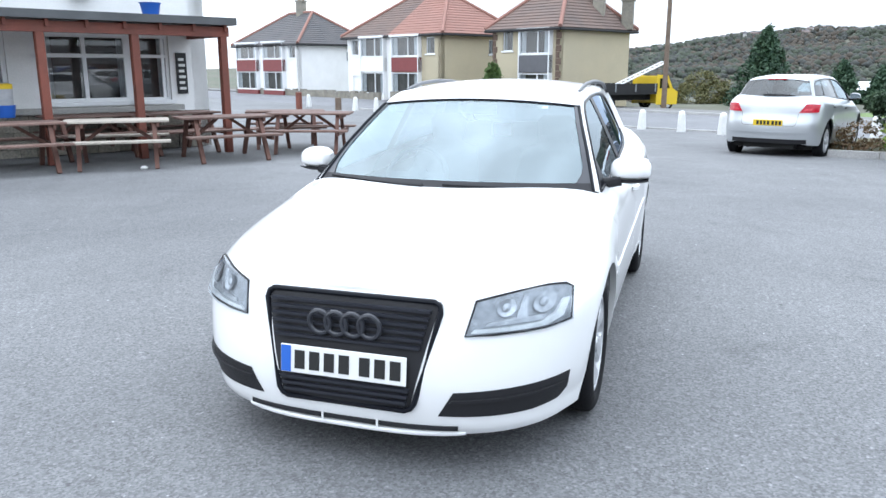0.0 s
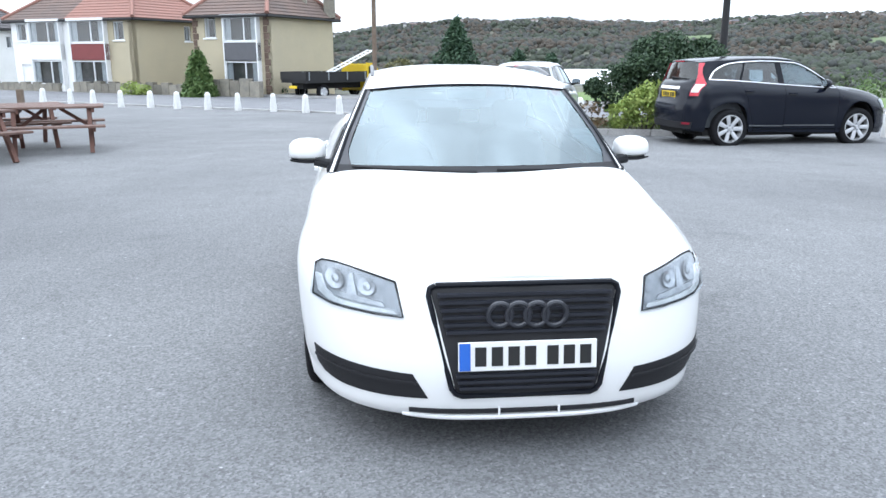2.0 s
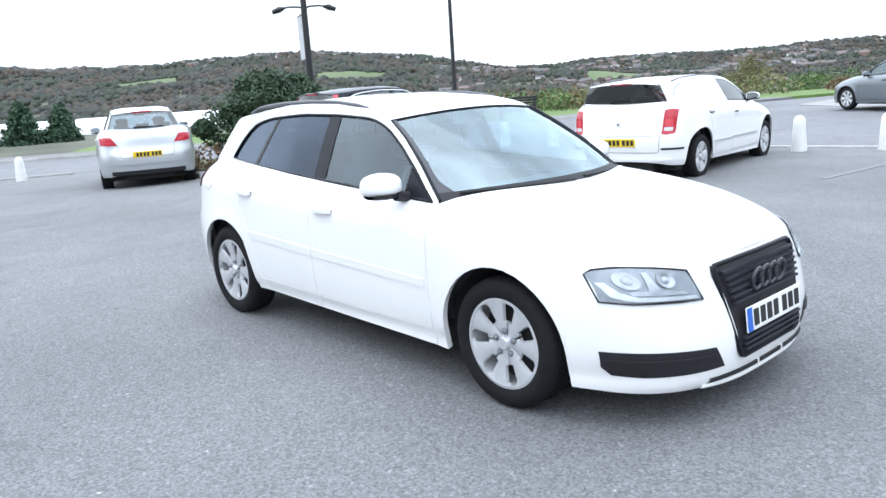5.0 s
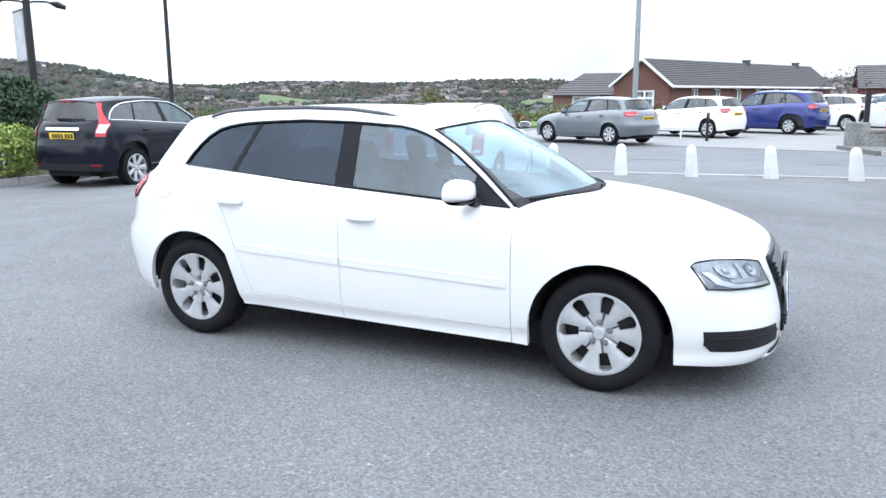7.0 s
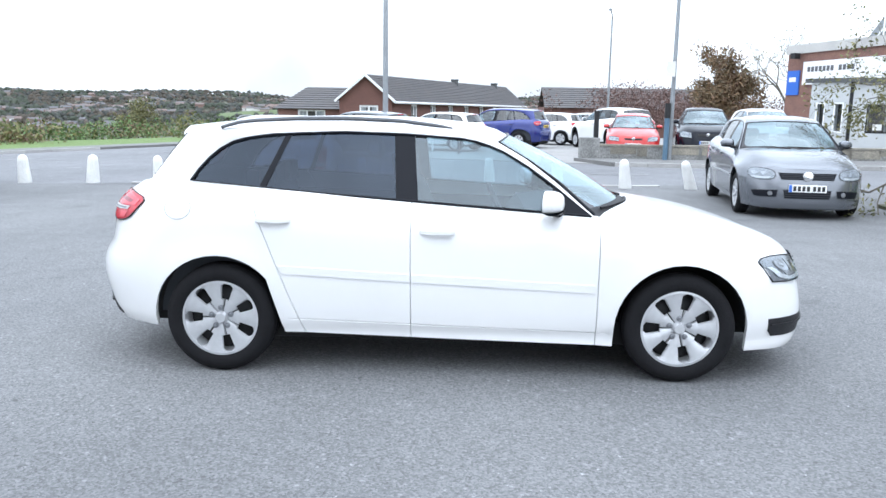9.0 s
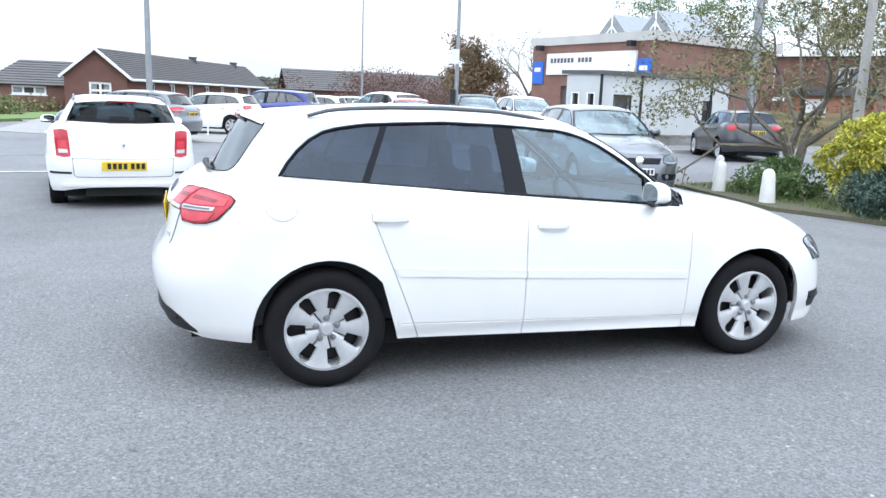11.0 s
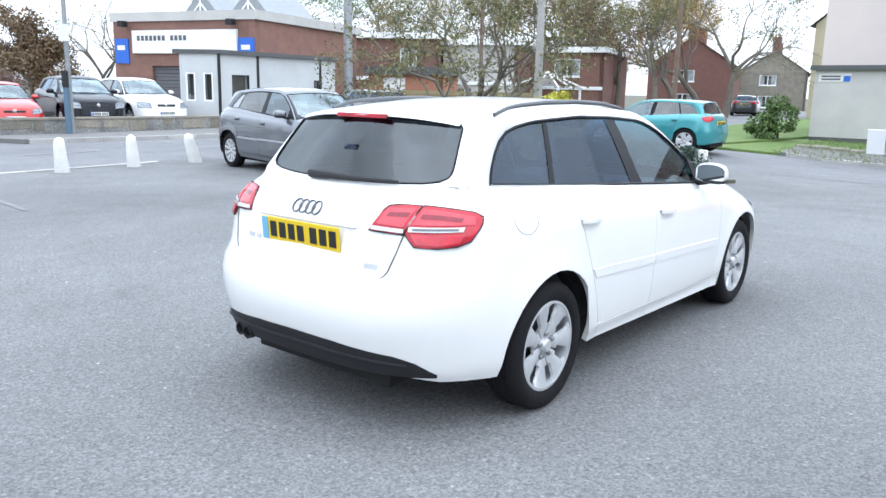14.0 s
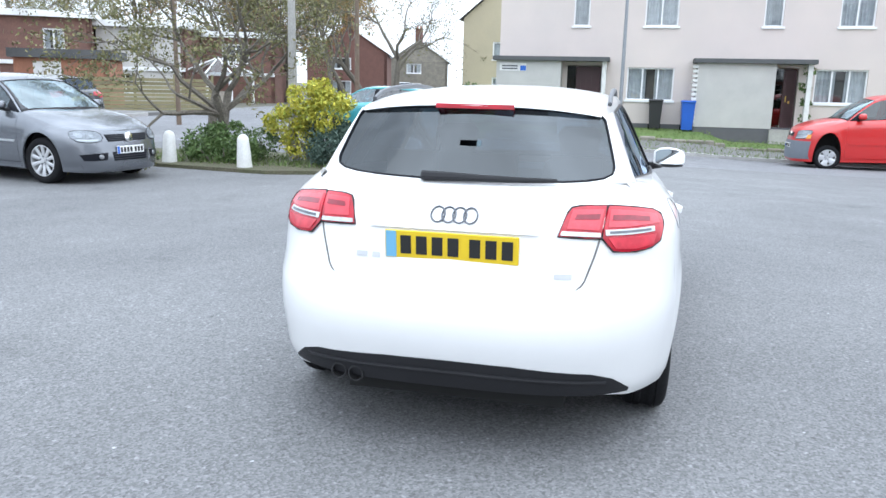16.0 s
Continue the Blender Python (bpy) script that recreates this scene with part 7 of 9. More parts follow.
cons = thing("conservatory", "white-framed conservatory with a pitched glass roof", "conservatory")
cx, cy = 24.2, -39.6
for dx in (-1.6, 0.0, 1.6):
    for dy in (-1.4, 1.4):
        part("post", Shape().box((cx + dx - 0.06, cy + dy - 0.06, -0.3), (cx + dx + 0.06, cy + dy + 0.06, 1.9)), UPVC, cons, smooth_deg=0)
cr = Shape()
for a, b in (((-1.8, -1.6), (1.8, -1.6)), ((1.8, -1.6), (1.8, 1.6)), ((1.8, 1.6), (-1.8, 1.6)), ((-1.8, 1.6), (-1.8, -1.6))):
    cr.face((cx + a[0], cy + a[1], 1.9), (cx + b[0], cy + b[1], 1.9), (cx, cy, 2.9))
part("glass_roof", cr, PANE, cons, smooth_deg=0)
for a in ((-1.8, -1.6), (1.8, -1.6), (1.8, 1.6), (-1.8, 1.6), (0, 1.6), (1.8, 0), (-1.8, 0)):
    part("glazing_bar", Shape().tube([(cx + a[0], cy + a[1], 1.92), (cx, cy, 2.92)], 0.05, 6), UPVC, cons)
part("panel", Shape().box((cx - 1.6, cy + 1.36, -0.3), (cx + 1.6, cy + 1.44, 0.9)), PALE_WOOD, cons, smooth_deg=0)

shed = thing("brick_outbuilding", "small orange brick outbuilding with a flat roof", "outbuilding")
sw = Wall(26.5, -25.5, 205.0)
part("wall", pierced(sw, 0.0, 4.0, -0.2, 2.35, [(0.8, 2.0, 1.25, 2.2)], 0.2), BRICK_ORANGE, shed, smooth_deg=0)
part("shutter", sw.box(Shape(), 0.8, 2.0, 1.25, 2.2, -0.1, -0.05), UPVC, shed, smooth_deg=0)
part("wall", pierced(Wall(*sw.at(4.0, 0)[:2], 295.0), 0.0, 3.5, -0.2, 2.35, (), 0.2), BRICK_ORANGE, shed, smooth_deg=0)
part("roof", sw.box(Shape(), -0.2, 4.2, 2.35, 2.75, -3.7, 0.2), LEAD, shed, smooth_deg=0)

fence = thing("timber_fence", "mossy horizontal-board timber fence", "fence")
fnc = Wall(24.2, -22.0, 232.0)
for k in range(9):
    part("board", fnc.box(Shape(), 0.0, 9.0, 0.05 + k * 0.17, 0.05 + k * 0.17 + 0.14, -0.02, 0.01), FENCE_WOOD, fence, smooth_deg=0)
for k in range(6):
    part("post", fnc.box(Shape(), k * 1.8 - 0.05, k * 1.8 + 0.05, 0.0, 1.75, -0.1, -0.02), FENCE_WOOD, fence, smooth_deg=0)

# old terrace up the side road
old = thing("stone_house", "old brick and stone terrace house with tall chimneys", "house", "far terrace")
def gabled(h, x, y, deg, wide, deep, z0, eave, ridge, wall_mat, roof_mat, stacks=()):
    """A house whose gable looks out of the wall's front."""
    w = Wall(x, y, deg)
    part("wall", pierced(w, 0.0, wide, z0, eave, [(wide * 0.3, wide * 0.55, z0 + 1.0, z0 + 2.4), (wide * 0.3, wide * 0.55, z0 + 3.6, z0 + 4.8)], 0.3), wall_mat, h, smooth_deg=0)
    for z in (1.0, 3.6):
        window(w, wide * 0.3, wide * 0.55, z0 + z, z0 + z + 1.3 - (0.1 if z > 2 else -0.1), h, bars=(0.5,), bar=0.1)
    part("wall", pierced(Wall(*w.at(wide, 0)[:2], deg + 90), 0.0, deep, z0, eave, (), 0.3), wall_mat, h, smooth_deg=0)
    part("wall", pierced(Wall(*w.at(0.0, 0, -deep)[:2], deg - 90), 0.0, deep - 0.3, z0, eave, (), 0.3), wall_mat, h, smooth_deg=0)
    for o, q in ((-0.3, 0.0), (-deep, 0.3 - deep)):
        g = Shape()
        tri = [(0, eave), (wide, eave), (wide / 2, ridge)]
        i = [g.add(w.at(s, z, d)) for d in (q, o) for s, z in tri]
        g.f += [i[:3], i[5:2:-1]] + [[i[k], i[k + 3], i[(k + 1) % 3 + 3], i[(k + 1) % 3]] for k in range(3)]
        part("gable", g, wall_mat, h, smooth_deg=0)
    f = Shape()
    courses(f, w.at(wide + 0.3, eave - 0.15, 0.25), w.at(wide + 0.3, eave - 0.15, -deep - 0.25), w.at(wide / 2, ridge, -deep - 0.25), w.at(wide / 2, ridge, 0.25), 14)
    courses(f, w.at(-0.3, eave - 0.15, -deep - 0.25), w.at(-0.3, eave - 0.15, 0.25), w.at(wide / 2, ridge, 0.25), w.at(wide / 2, ridge, -deep - 0.25), 14)
    part("roof", f, roof_mat, h, smooth_deg=0)
    for s, o, z in stacks:
        cxx, cyy, _ = w.at(s, 0, o)
        chimney(cxx, cyy, eave, z, h, 0.8, 2, BRICK_DARK)


gabled(old, 33.0, -74.0, 195.0, 8.5, 12.0, -0.5, 4.8, 7.6, BRICK_DARK, SLATE, ((4.2, -0.6, 9.0), (4.2, -9.0, 9.0)))
old2 = thing("stone_house", "grey stone terrace house beyond the brick one", "house", "far terrace")
gabled(old2, 29.5, -92.0, 195.0, 7.5, 16.0, -0.5, 4.6, 7.2, STONE, SLATE, ((3.8, -1.0, 8.6), (3.8, -12.0, 8.6)))
old3 = thing("rendered_house", "tan rendered gable house behind the terrace", "house", "far terrace")
gabled(old3, 11.0, -50.0, 180.0, 7.0, 9.0, -0.2, 6.2, 9.2, RENDER_TAN, SLATE)


# ---- bollards ----
def bollard_shape(h=0.6):
    s = Shape()
    rows = []
    for z, r in ((-0.1, 0.115), (0.02, 0.115), (h - 0.14, 0.088), (h - 0.07, 0.082), (h - 0.025, 0.06), (h, 0.025)):
        rows.append([(r * math.copysign(abs(math.cos(a)) ** 0.6, math.cos(a)), r * math.copysign(abs(math.sin(a)) ** 0.6, math.sin(a)), z) for a in [2 * math.pi * (i + 0.5) / 16 for i in range(16)]])
    ids = s.grid(rows, closed=True)
    s.f.append(ids[-1])
    return s


first = part("bollard", bollard_shape(), WHITE_PAINTED)
tagged(first, "white painted tapered concrete bollard", "bollard", "row of bollards")
random.seed(21)
BOLLARDS = [(-0.35, 19.3), (0.80, 18.4), (1.87, 17.5), (5.5, 17.3), (9.75, 9.85), (9.88, 8.64), (10.02, 7.35), (10.1, 6.05), (10.0, 2.0), (10.45, 0.78), (10.6, -0.52), (10.75, -1.9), (10.9, -3.3), (10.95, -4.65), (7.1, -7.17), (5.54, -6.92), (8.6, -8.3), (-16.6, 29.3)]
BOLLARDS += [(-1.48, 20.25), (-2.6, 21.0), (-3.72, 21.75), (-4.95, 22.2), (-6.05, 22.75), (-7.2, 23.3), (-8.3, 24.05), (-9.45, 24.5), (-10.58, 25.0), (-11.8, 26.2), (-13.0, 26.7)]
for i, (x, y) in enumerate(BOLLARDS):
    lean = (random.uniform(-2, 2), random.uniform(-2, 2)) if not (10.5 < x < 11.2 and y < -0.4) else (random.uniform(-3, 3), -7 if y > -4 else -14)
    m = pose(x, y, level(x, y) - (0.05 if x > 9 and y > 5 else 0.0), lean[0], 0, 0) @ pose(0, 0, 0, lean[1], 0, random.uniform(0, 90))
    if i == 0:
        first.matrix_basis = m
    else:
        copy_thing(first, m)

stump = thing("wooden_post", "grey weathered timber post at the bed's edge", "post", at=pose(2.2, -8.6, 0.0))
part("post", bevelled(Shape().box((-0.08, -0.08, -0.1), (0.08, 0.08, 0.62), pose(0, 0, 0, 3, -4, 20)), 0.02), WHITE_PAINTED, stump)
for x, y, z in ((-16.0, 27.2, 0.75), (-13.9, 26.9, 0.55)):
    b = thing("short_post", "short weathered timber post by the road", "post", at=pose(x, y, level(x, y)))
    part("post", bevelled(Shape().box((-0.11, -0.11, -0.1), (0.11, 0.11, z)), 0.02), DARK_WOOD if z > 0.6 else POST_WOOD, b)


# ---- picnic tables ----
def picnic_table(mat, label):
    t = thing("picnic_table", label, "picnic table", "picnic tables by the veranda")
    L = 0.78
    for k in range(5):
        y = -0.31 + k * 0.155
        part("top_plank", bevelled(Shape().box((-L, y - 0.068, 0.70), (L, y + 0.068, 0.735)), 0.005), mat, t)
    for sy in (-1, 1):
        for k in range(2):
            y = sy * (0.60 + 0.14 * k)
            part("bench_plank", bevelled(Shape().box((-L, y - 0.062, 0.415), (L, y + 0.062, 0.45)), 0.005), mat, t)
    for sx in (-0.55, 0.55):
        for sy in (-1, 1):
            s = Shape()
            s.tube([(sx, sy * 0.66, 0.0), (sx, sy * 0.27, 0.70)], 0.045, 4)
            part("leg", s, DARK_TABLE, t, smooth_deg=0)
        part("bearer", Shape().box((sx + 0.04, -0.76, 0.35), (sx + 0.08, 0.76, 0.415)), DARK_TABLE, t, smooth_deg=0)
        part("top_bearer", Shape().box((sx + 0.04, -0.36, 0.63), (sx + 0.08, 0.36, 0.70)), DARK_TABLE, t, smooth_deg=0)
        part("brace", Shape().tube([(sx + (0.06 if sx < 0 else -0.02), 0, 0.40), (sx * 0.2, 0, 0.69)], 0.035, 4), DARK_TABLE, t, smooth_deg=0)
    return t


DARK_TABLE = material("dark_table_wood", (0.10, 0.05, 0.04), 0.75, second=(0.15, 0.07, 0.05), scale=4, bump=0.3, bump_scale=60, fine=0.2)
ta = picnic_table(PALE_WOOD, "dark picnic table with silvered worn planks")
ta.matrix_basis = pose(-7.55, 5.55, 0, 0, 0, 38)
tb = picnic_table(GREY_WOOD, "red-brown timber picnic table with bench seats")
tb.matrix_basis = pose(-6.55, 6.98, 0, 0, 0, 50)
for x, y, r in ((-8.6, 4.4, 55), (-5.75, 8.65, 18), (-6.7, 9.4, 30), (-8.95, 6.5, 60), (-8.1, 7.7, 60)):
    copy_thing(tb, pose(x, y, level(x, y), 0, 0, r))

tub = thing("litter_tub", "blue tub with a printed yellow and white drum", "bin", at=pose(-9.55, 5.3, 0.74))
part("tub", Shape().lathe([(0.0, 0.0), (0.15, 0.0), (0.18, 0.2), (0.16, 0.2)], None, 18), BLUE_BAND, tub)
part("drum", Shape().lathe([(0.15, 0.18), (0.16, 0.52), (0.10, 0.56), (0.0, 0.56)], None, 18), CURTAIN, tub)
part("band", Shape().lathe([(0.163, 0.46), (0.163, 0.53), (0.12, 0.55)], None, 18), YELLOW_PLATE, tub)

scrap = thing("litter", "crumpled white paper lying on the asphalt", "litter", at=pose(-6.9, 5.3, 0.005))
part("paper", Shape().lathe([(0.0, 0.0), (0.05, 0.0), (0.06, 0.02), (0.03, 0.045), (0.0, 0.05)], None, 7), WHITE_PLATE, scrap)


# ---- posts and lamps ----
def lamp_post(name, label, x, y, h, r, mat, arm=None, sides=10, foot=True, z=None):
    p = thing(name, label, "lamp post" if arm else "pole", at=pose(x, y, level(x, y) if z is None else z))
    part("shaft", Shape().tube([(0, 0, -0.1), (0, 0, 1.2), (0, 0, h)], [r * 1.15, r, r * 0.7], sides), mat, p)
    if foot:
        part("base", Shape().tube([(0, 0, -0.1), (0, 0, 0.95), (0, 0, 1.0)], [r * 1.9, r * 1.9, r * 1.1], sides), mat, p)
    if arm:
        dx, dy = arm
        part("arm", Shape().tube([(0, 0, h - 0.1), (dx * 0.15, dy * 0.15, h + 0.1), (dx * 0.5, dy * 0.5, h + 0.25), (dx, dy, h + 0.3)], r * 0.45, 8), mat, p)
        part("lantern", Shape().tube([(dx * 0.9, dy * 0.9, h + 0.29), (dx * 1.1, dy * 1.1, h + 0.32), (dx * 1.4, dy * 1.4, h + 0.29)], [0.06, 0.11, 0.05], 8), GREY_METAL, p)
    return p


lamp_post("lamp_post", "tall black steel lamp post by the road", 17.9, 18.7, 8.5, 0.085, BLACK_METAL, (-1.2, -0.6))
lamp_post("utility_pole", "tall brown timber utility pole", -0.25, 31.3, 9.0, 0.11, POST_WOOD, foot=False, z=-0.4)
lamp_post("lamp_post", "tall grey steel lamp post by the forecourt", 25.3, 3.2, 9.5, 0.11, GREY_METAL, (-1.3, 0.2))
lamp_post("lamp_post", "grey steel lamp post with curved arm beside the wall", 19.4, -6.3, 7.2, 0.07, GREY_METAL, (0.9, 0.0), foot=False)
lamp_post("lamp_post", "distant grey lamp post behind the parked cars", 46.4, -9.0, 7.6, 0.075, GREY_METAL, (-1.0, 0.3))
lamp_post("floodlight_pole", "square pale concrete floodlight pole", 5.25, -8.25, 3.9, 0.085, CONCRETE, foot=False, sides=4)
lamp_post("utility_pole", "grey steel column beyond the cabin", 23.4, -21.0, 9.0, 0.22, GREY_METAL, foot=False)
lamp_post("lamp_post", "thin grey post on the pavement by the terrace", -0.36, -19.55, 6.5, 0.058, GREY_METAL, foot=False, z=level(-0.36, -19.55) + 0.08)
lamp_post("utility_pole", "brown timber utility pole up the side road", 12.4, -31.8, 9.0, 0.12, POST_WOOD, foot=False)
lamp_post("utility_pole", "slim grey pole behind the tree", 13.0, -17.0, 7.0, 0.07, POST_WOOD, foot=False)
bp = thing("blue_post", "short blue-grey signal post beside the wall", "post", at=pose(19.3, -6.15, 0.1))
part("post", Shape().tube([(0, 0, 0), (0, 0, 1.35)], 0.075, 10), BLUE_METAL, bp)
part("cap", Shape().tube([(0, 0, 1.3), (0, 0, 1.75)], 0.09, 10), BLACK_METAL, bp)
part("sign_plate", Shape().box((-0.11, -0.13, 2.55), (-0.08, 0.13, 3.0)), WHITE_PAINTED, bp, smooth_deg=0)
fl = thing("floodlight", "black floodlight on top of the concrete pole", "floodlight", at=pose(5.25, -8.25, 3.9))
part("housing", bevelled(Shape().box((-0.14, -0.14, 0.0), (0.14, 0.14, 0.24)), 0.02), BLACK_METAL, fl)

# pub sign on a post
ps = thing("pub_sign", "framed hanging pub sign on a black post with lanterns", "sign", at=pose(7.7, 13.15, level(7.7, 13.15)))
part("post", Shape().tube([(0, 0, -0.1), (0, 0, 2.0), (0, 0, 4.4)], [0.10, 0.085, 0.07], 12), BLACK_METAL, ps)
turn = pose(0, 0, 0, 0, 0, 65)
fr = part("sign_frame", bevelled(Shape().box((0.14, -0.04, 2.37), (1.10, 0.04, 3.54), turn), 0.015), BLACK_METAL, ps)
part("sign_panel", Shape().box((0.19, -0.048, 2.43), (1.05, 0.048, 3.48), turn), CURTAIN, fr, "faded grey-blue painted sign panel")
for z in (2.5, 3.4):
    part("bracket", Shape().tube([(0, 0, z), tuple(turn @ Vector((0.2, 0, z)))], 0.025, 6), BLACK_METAL, ps)
for sx in (-1, 1):
    arm = part("lantern_arm", Shape().tube([(0, 0, 3.62), (-0.1 * sx, 0.10 * sx, 3.66), (-0.30 * sx, 0.22 * sx, 3.67), (-0.42 * sx, 0.31 * sx, 3.64)], 0.022, 6), BLACK_METAL, ps)
    part("lantern", Shape().tube([(-0.38 * sx, 0.28 * sx, 3.65), (-0.48 * sx, 0.36 * sx, 3.62), (-0.62 * sx, 0.46 * sx, 3.56)], [0.03, 0.075, 0.05], 8), BLACK_METAL, arm)

# litter bin and bench on the far verge
lb = thing("litter_bin", "black litter bin with a domed lid", "litter bin", at=pose(17.3, 19.2, level(0, 19)))
part("body", Shape().lathe([(0.0, 0.0), (0.24, 0.0), (0.25, 0.72), (0.22, 0.74)], None, 16), BLACK_METAL, lb)
part("hood", Shape().lathe([(0.24, 0.78), (0.27, 0.82), (0.27, 0.98), (0.2, 1.04), (0.0, 1.06)], None, 16), BLACK_METAL, lb)
part("badge", Shape().box((-0.1, -0.262, 0.35), (0.1, -0.25, 0.5)), WHITE_PAINTED, lb, smooth_deg=0)
for sx in (-0.2, 0.2):
    part("strut", Shape().box((sx - 0.02, -0.05, 0.7), (sx + 0.02, 0.05, 0.85)), BLACK_METAL, lb, smooth_deg=0)
bn = thing("park_bench", "black painted park bench on the verge", "bench", at=pose(21.2, 18.4, level(0, 18), 0, 0, -45))
for k in range(4):
    part("seat_slat", Shape().box((-0.8, -0.25 + k * 0.12, 0.43), (0.8, -0.15 + k * 0.12, 0.46)), BLACK_METAL, bn, smooth_deg=0)
    part("back_slat", Shape().box((-0.8, 0.24, 0.55 + k * 0.11), (0.8, 0.27, 0.63 + k * 0.11)), BLACK_METAL, bn, smooth_deg=0)
for sx in (-0.7, 0.7):
    part("leg", Shape().box((sx - 0.04, -0.25, -0.1), (sx + 0.04, -0.17, 0.43)), BLACK_METAL, bn, smooth_deg=0)
    part("leg", Shape().box((sx - 0.04, 0.2, -0.1), (sx + 0.04, 0.28, 0.95)), BLACK_METAL, bn, smooth_deg=0)

# white rail and black post at the forecourt entrance
rl = thing("white_rail", "white tubular steel barrier by the forecourt", "rail", at=pose(23.6, 1.75, 0.0, 0, 0, 100))
part("hoop", Shape().tube([(-0.48, 0, 0), (-0.48, 0, 0.7), (-0.42, 0, 0.76), (0.42, 0, 0.76), (0.48, 0, 0.7), (0.48, 0, 0)], 0.028, 8), UPVC, rl)
part("mid_rail", Shape().tube([(-0.48, 0, 0.4), (0.48, 0, 0.4)], 0.018, 8), UPVC, rl)
bk = thing("black_post", "short black post with a red band", "post", at=pose(22.5, 0.3, 0.0))
part("post", Shape().tube([(0, 0, 0), (0, 0, 0.95)], 0.05, 10), BLACK_METAL, bk)
part("band", Shape().tube([(0, 0, 0.85), (0, 0, 0.93)], 0.053, 10), PANEL_RED, bk)

# long brick hall beyond the forecourt
hall = thing("brick_hall", "long low red brick building with a dark pitched roof", "building")
hg = Wall(53.3, 9.7, -88.0)
HZ = -1.6
part("wall", pierced(hg, 0.0, 3.9, HZ, 2.35, [(1.5, 2.9, 0.5, 1.9)], 0.3), BRICK_DARK, hall, smooth_deg=0)
window(hg, 1.5, 2.9, 0.5, 1.9, hall, bars=(0.5,), high=0.6, bar=0.14)
g = Shape()
g.face(hg.at(0, 2.35), hg.at(3.9, 2.35), hg.at(1.95, 4.1))
part("gable", g, BRICK_DARK, hall, smooth_deg=0)
hs = Wall(*hg.at(3.9, 0)[:2], -25.0)
hw = [(3 + k * 3.2, 4.0 + k * 3.2, 0.9, 2.0) for k in range(7)]
part("wall", pierced(hs, 0.0, 27.0, HZ, 2.35, hw, 0.3), BRICK_DARK, hall, smooth_deg=0)
for q in hw:
    window(hs, *q, hall, bars=(0.5,), curtain=0.4, bar=0.12)
f = Shape()
end = hs.d * 27.0
a, b, c = Vector(hg.at(4.2, 2.2, 0.3)), Vector(hg.at(1.95, 4.15, 0.3)), Vector(hg.at(-0.3, 2.2, 0.3))
courses(f, a, a + end, b + end, b, 14, 0.05)
courses(f, c + end, c, b, b + end, 14, 0.05)
part("roof", f, SLATE, hall, smooth_deg=0)
for p, q in ((a, b), (b, c)):
    part("barge_board", Shape().tube([p - Vector((0.05, 0, 0.05)), q - Vector((0.05, 0, 0.05))], 0.11, 4), UPVC, hall, smooth_deg=0)
part("gutter", Shape().tube([a - Vector((0, 0, 0.08)), a + end - Vector((0, 0, 0.08))], 0.09, 6), UPVC, hall)
for k in (15.0, 24.0):
    p = b + hs.d * k
    chimney(p.x, p.y, 3.8, 4.3, hall, 0.6, 0, LEAD)
wing = thing("brick_annexe", "low brick annexe with slate roof beside the hall", "building")
gz = Wall(54.5, 14.6, -88.0)
part("wall", pierced(gz, 0.0, 5.0, HZ, 1.6, [(1.5, 3.6, 0.9, 1.5)], 0.3), BRICK_RED, wing, smooth_deg=0)
window(gz, 1.5, 3.6, 0.9, 1.5, wing, bars=(0.33, 0.66), bar=0.12)
f = Shape()
courses(f, gz.at(-0.3, 1.55, 0.3), gz.at(5.2, 1.55, 0.3), gz.at(5.2, 3.3, -4.0), gz.at(1.6, 3.3, -4.0), 10, 0.05)
courses(f, gz.at(-0.3, 1.55, -8.0), gz.at(-0.3, 1.55, 0.3), gz.at(1.6, 3.3, -4.0), gz.at(1.6, 3.3, -4.0), 10, 0.05)
part("roof", f, SLATE, wing, smooth_deg=0)
hall2 = thing("brick_range", "long dark-roofed range beyond the hall", "building")
part("wall", Shape().box((80, -30, HZ), (88, -8, 2.2)), BRICK_DARK, hall2, smooth_deg=0)
f = Shape()
courses(f, (79.6, -8, 2.1), (79.6, -30, 2.1), (84, -30, 4.4), (84, -8, 4.4), 10, 0.05)
courses(f, (88.4, -30, 2.1), (88.4, -8, 2.1), (84, -8, 4.4), (84, -30, 4.4), 10, 0.05)
part("roof", f, SLATE, hall2, smooth_deg=0)

# roadside wall and hedge before the houses
hw_ = thing("garden_wall", "low dark stone garden wall with hedge behind", "wall", "garden walls")
s = Shape()
for a, b, h in ((-42, -23.5, 0.45), (-22.4, -13.3, 0.55), (-13.25, -10.4, 0.8)):
    p, q = Vector((*north(a, 7.6), -0.4)), Vector((*north(b, 7.6), -0.4))
    k = int((b - a) / 0.5)
    for i in range(k):
        p0, p1 = p.lerp(q, i / k), p.lerp(q, (i + 0.94) / k)
        hh = h + 0.06 * math.sin(i * 2.7)
        part("stone", Shape().slab((p0.x, p0.y, -0.4), (p1.x, p1.y, -0.4), (p1.x, p1.y, hh - 0.3), (p0.x, p0.y, hh - 0.3), -0.3), STONE, hw_, smooth_deg=0)
setting("pavement_north", raised([north(-60, 8.2), north(30, 8.2), north(30, 10.1), north(-60, 10.1)], 0.10, 3), PAVING, "grey pavement across the road", "pavement")

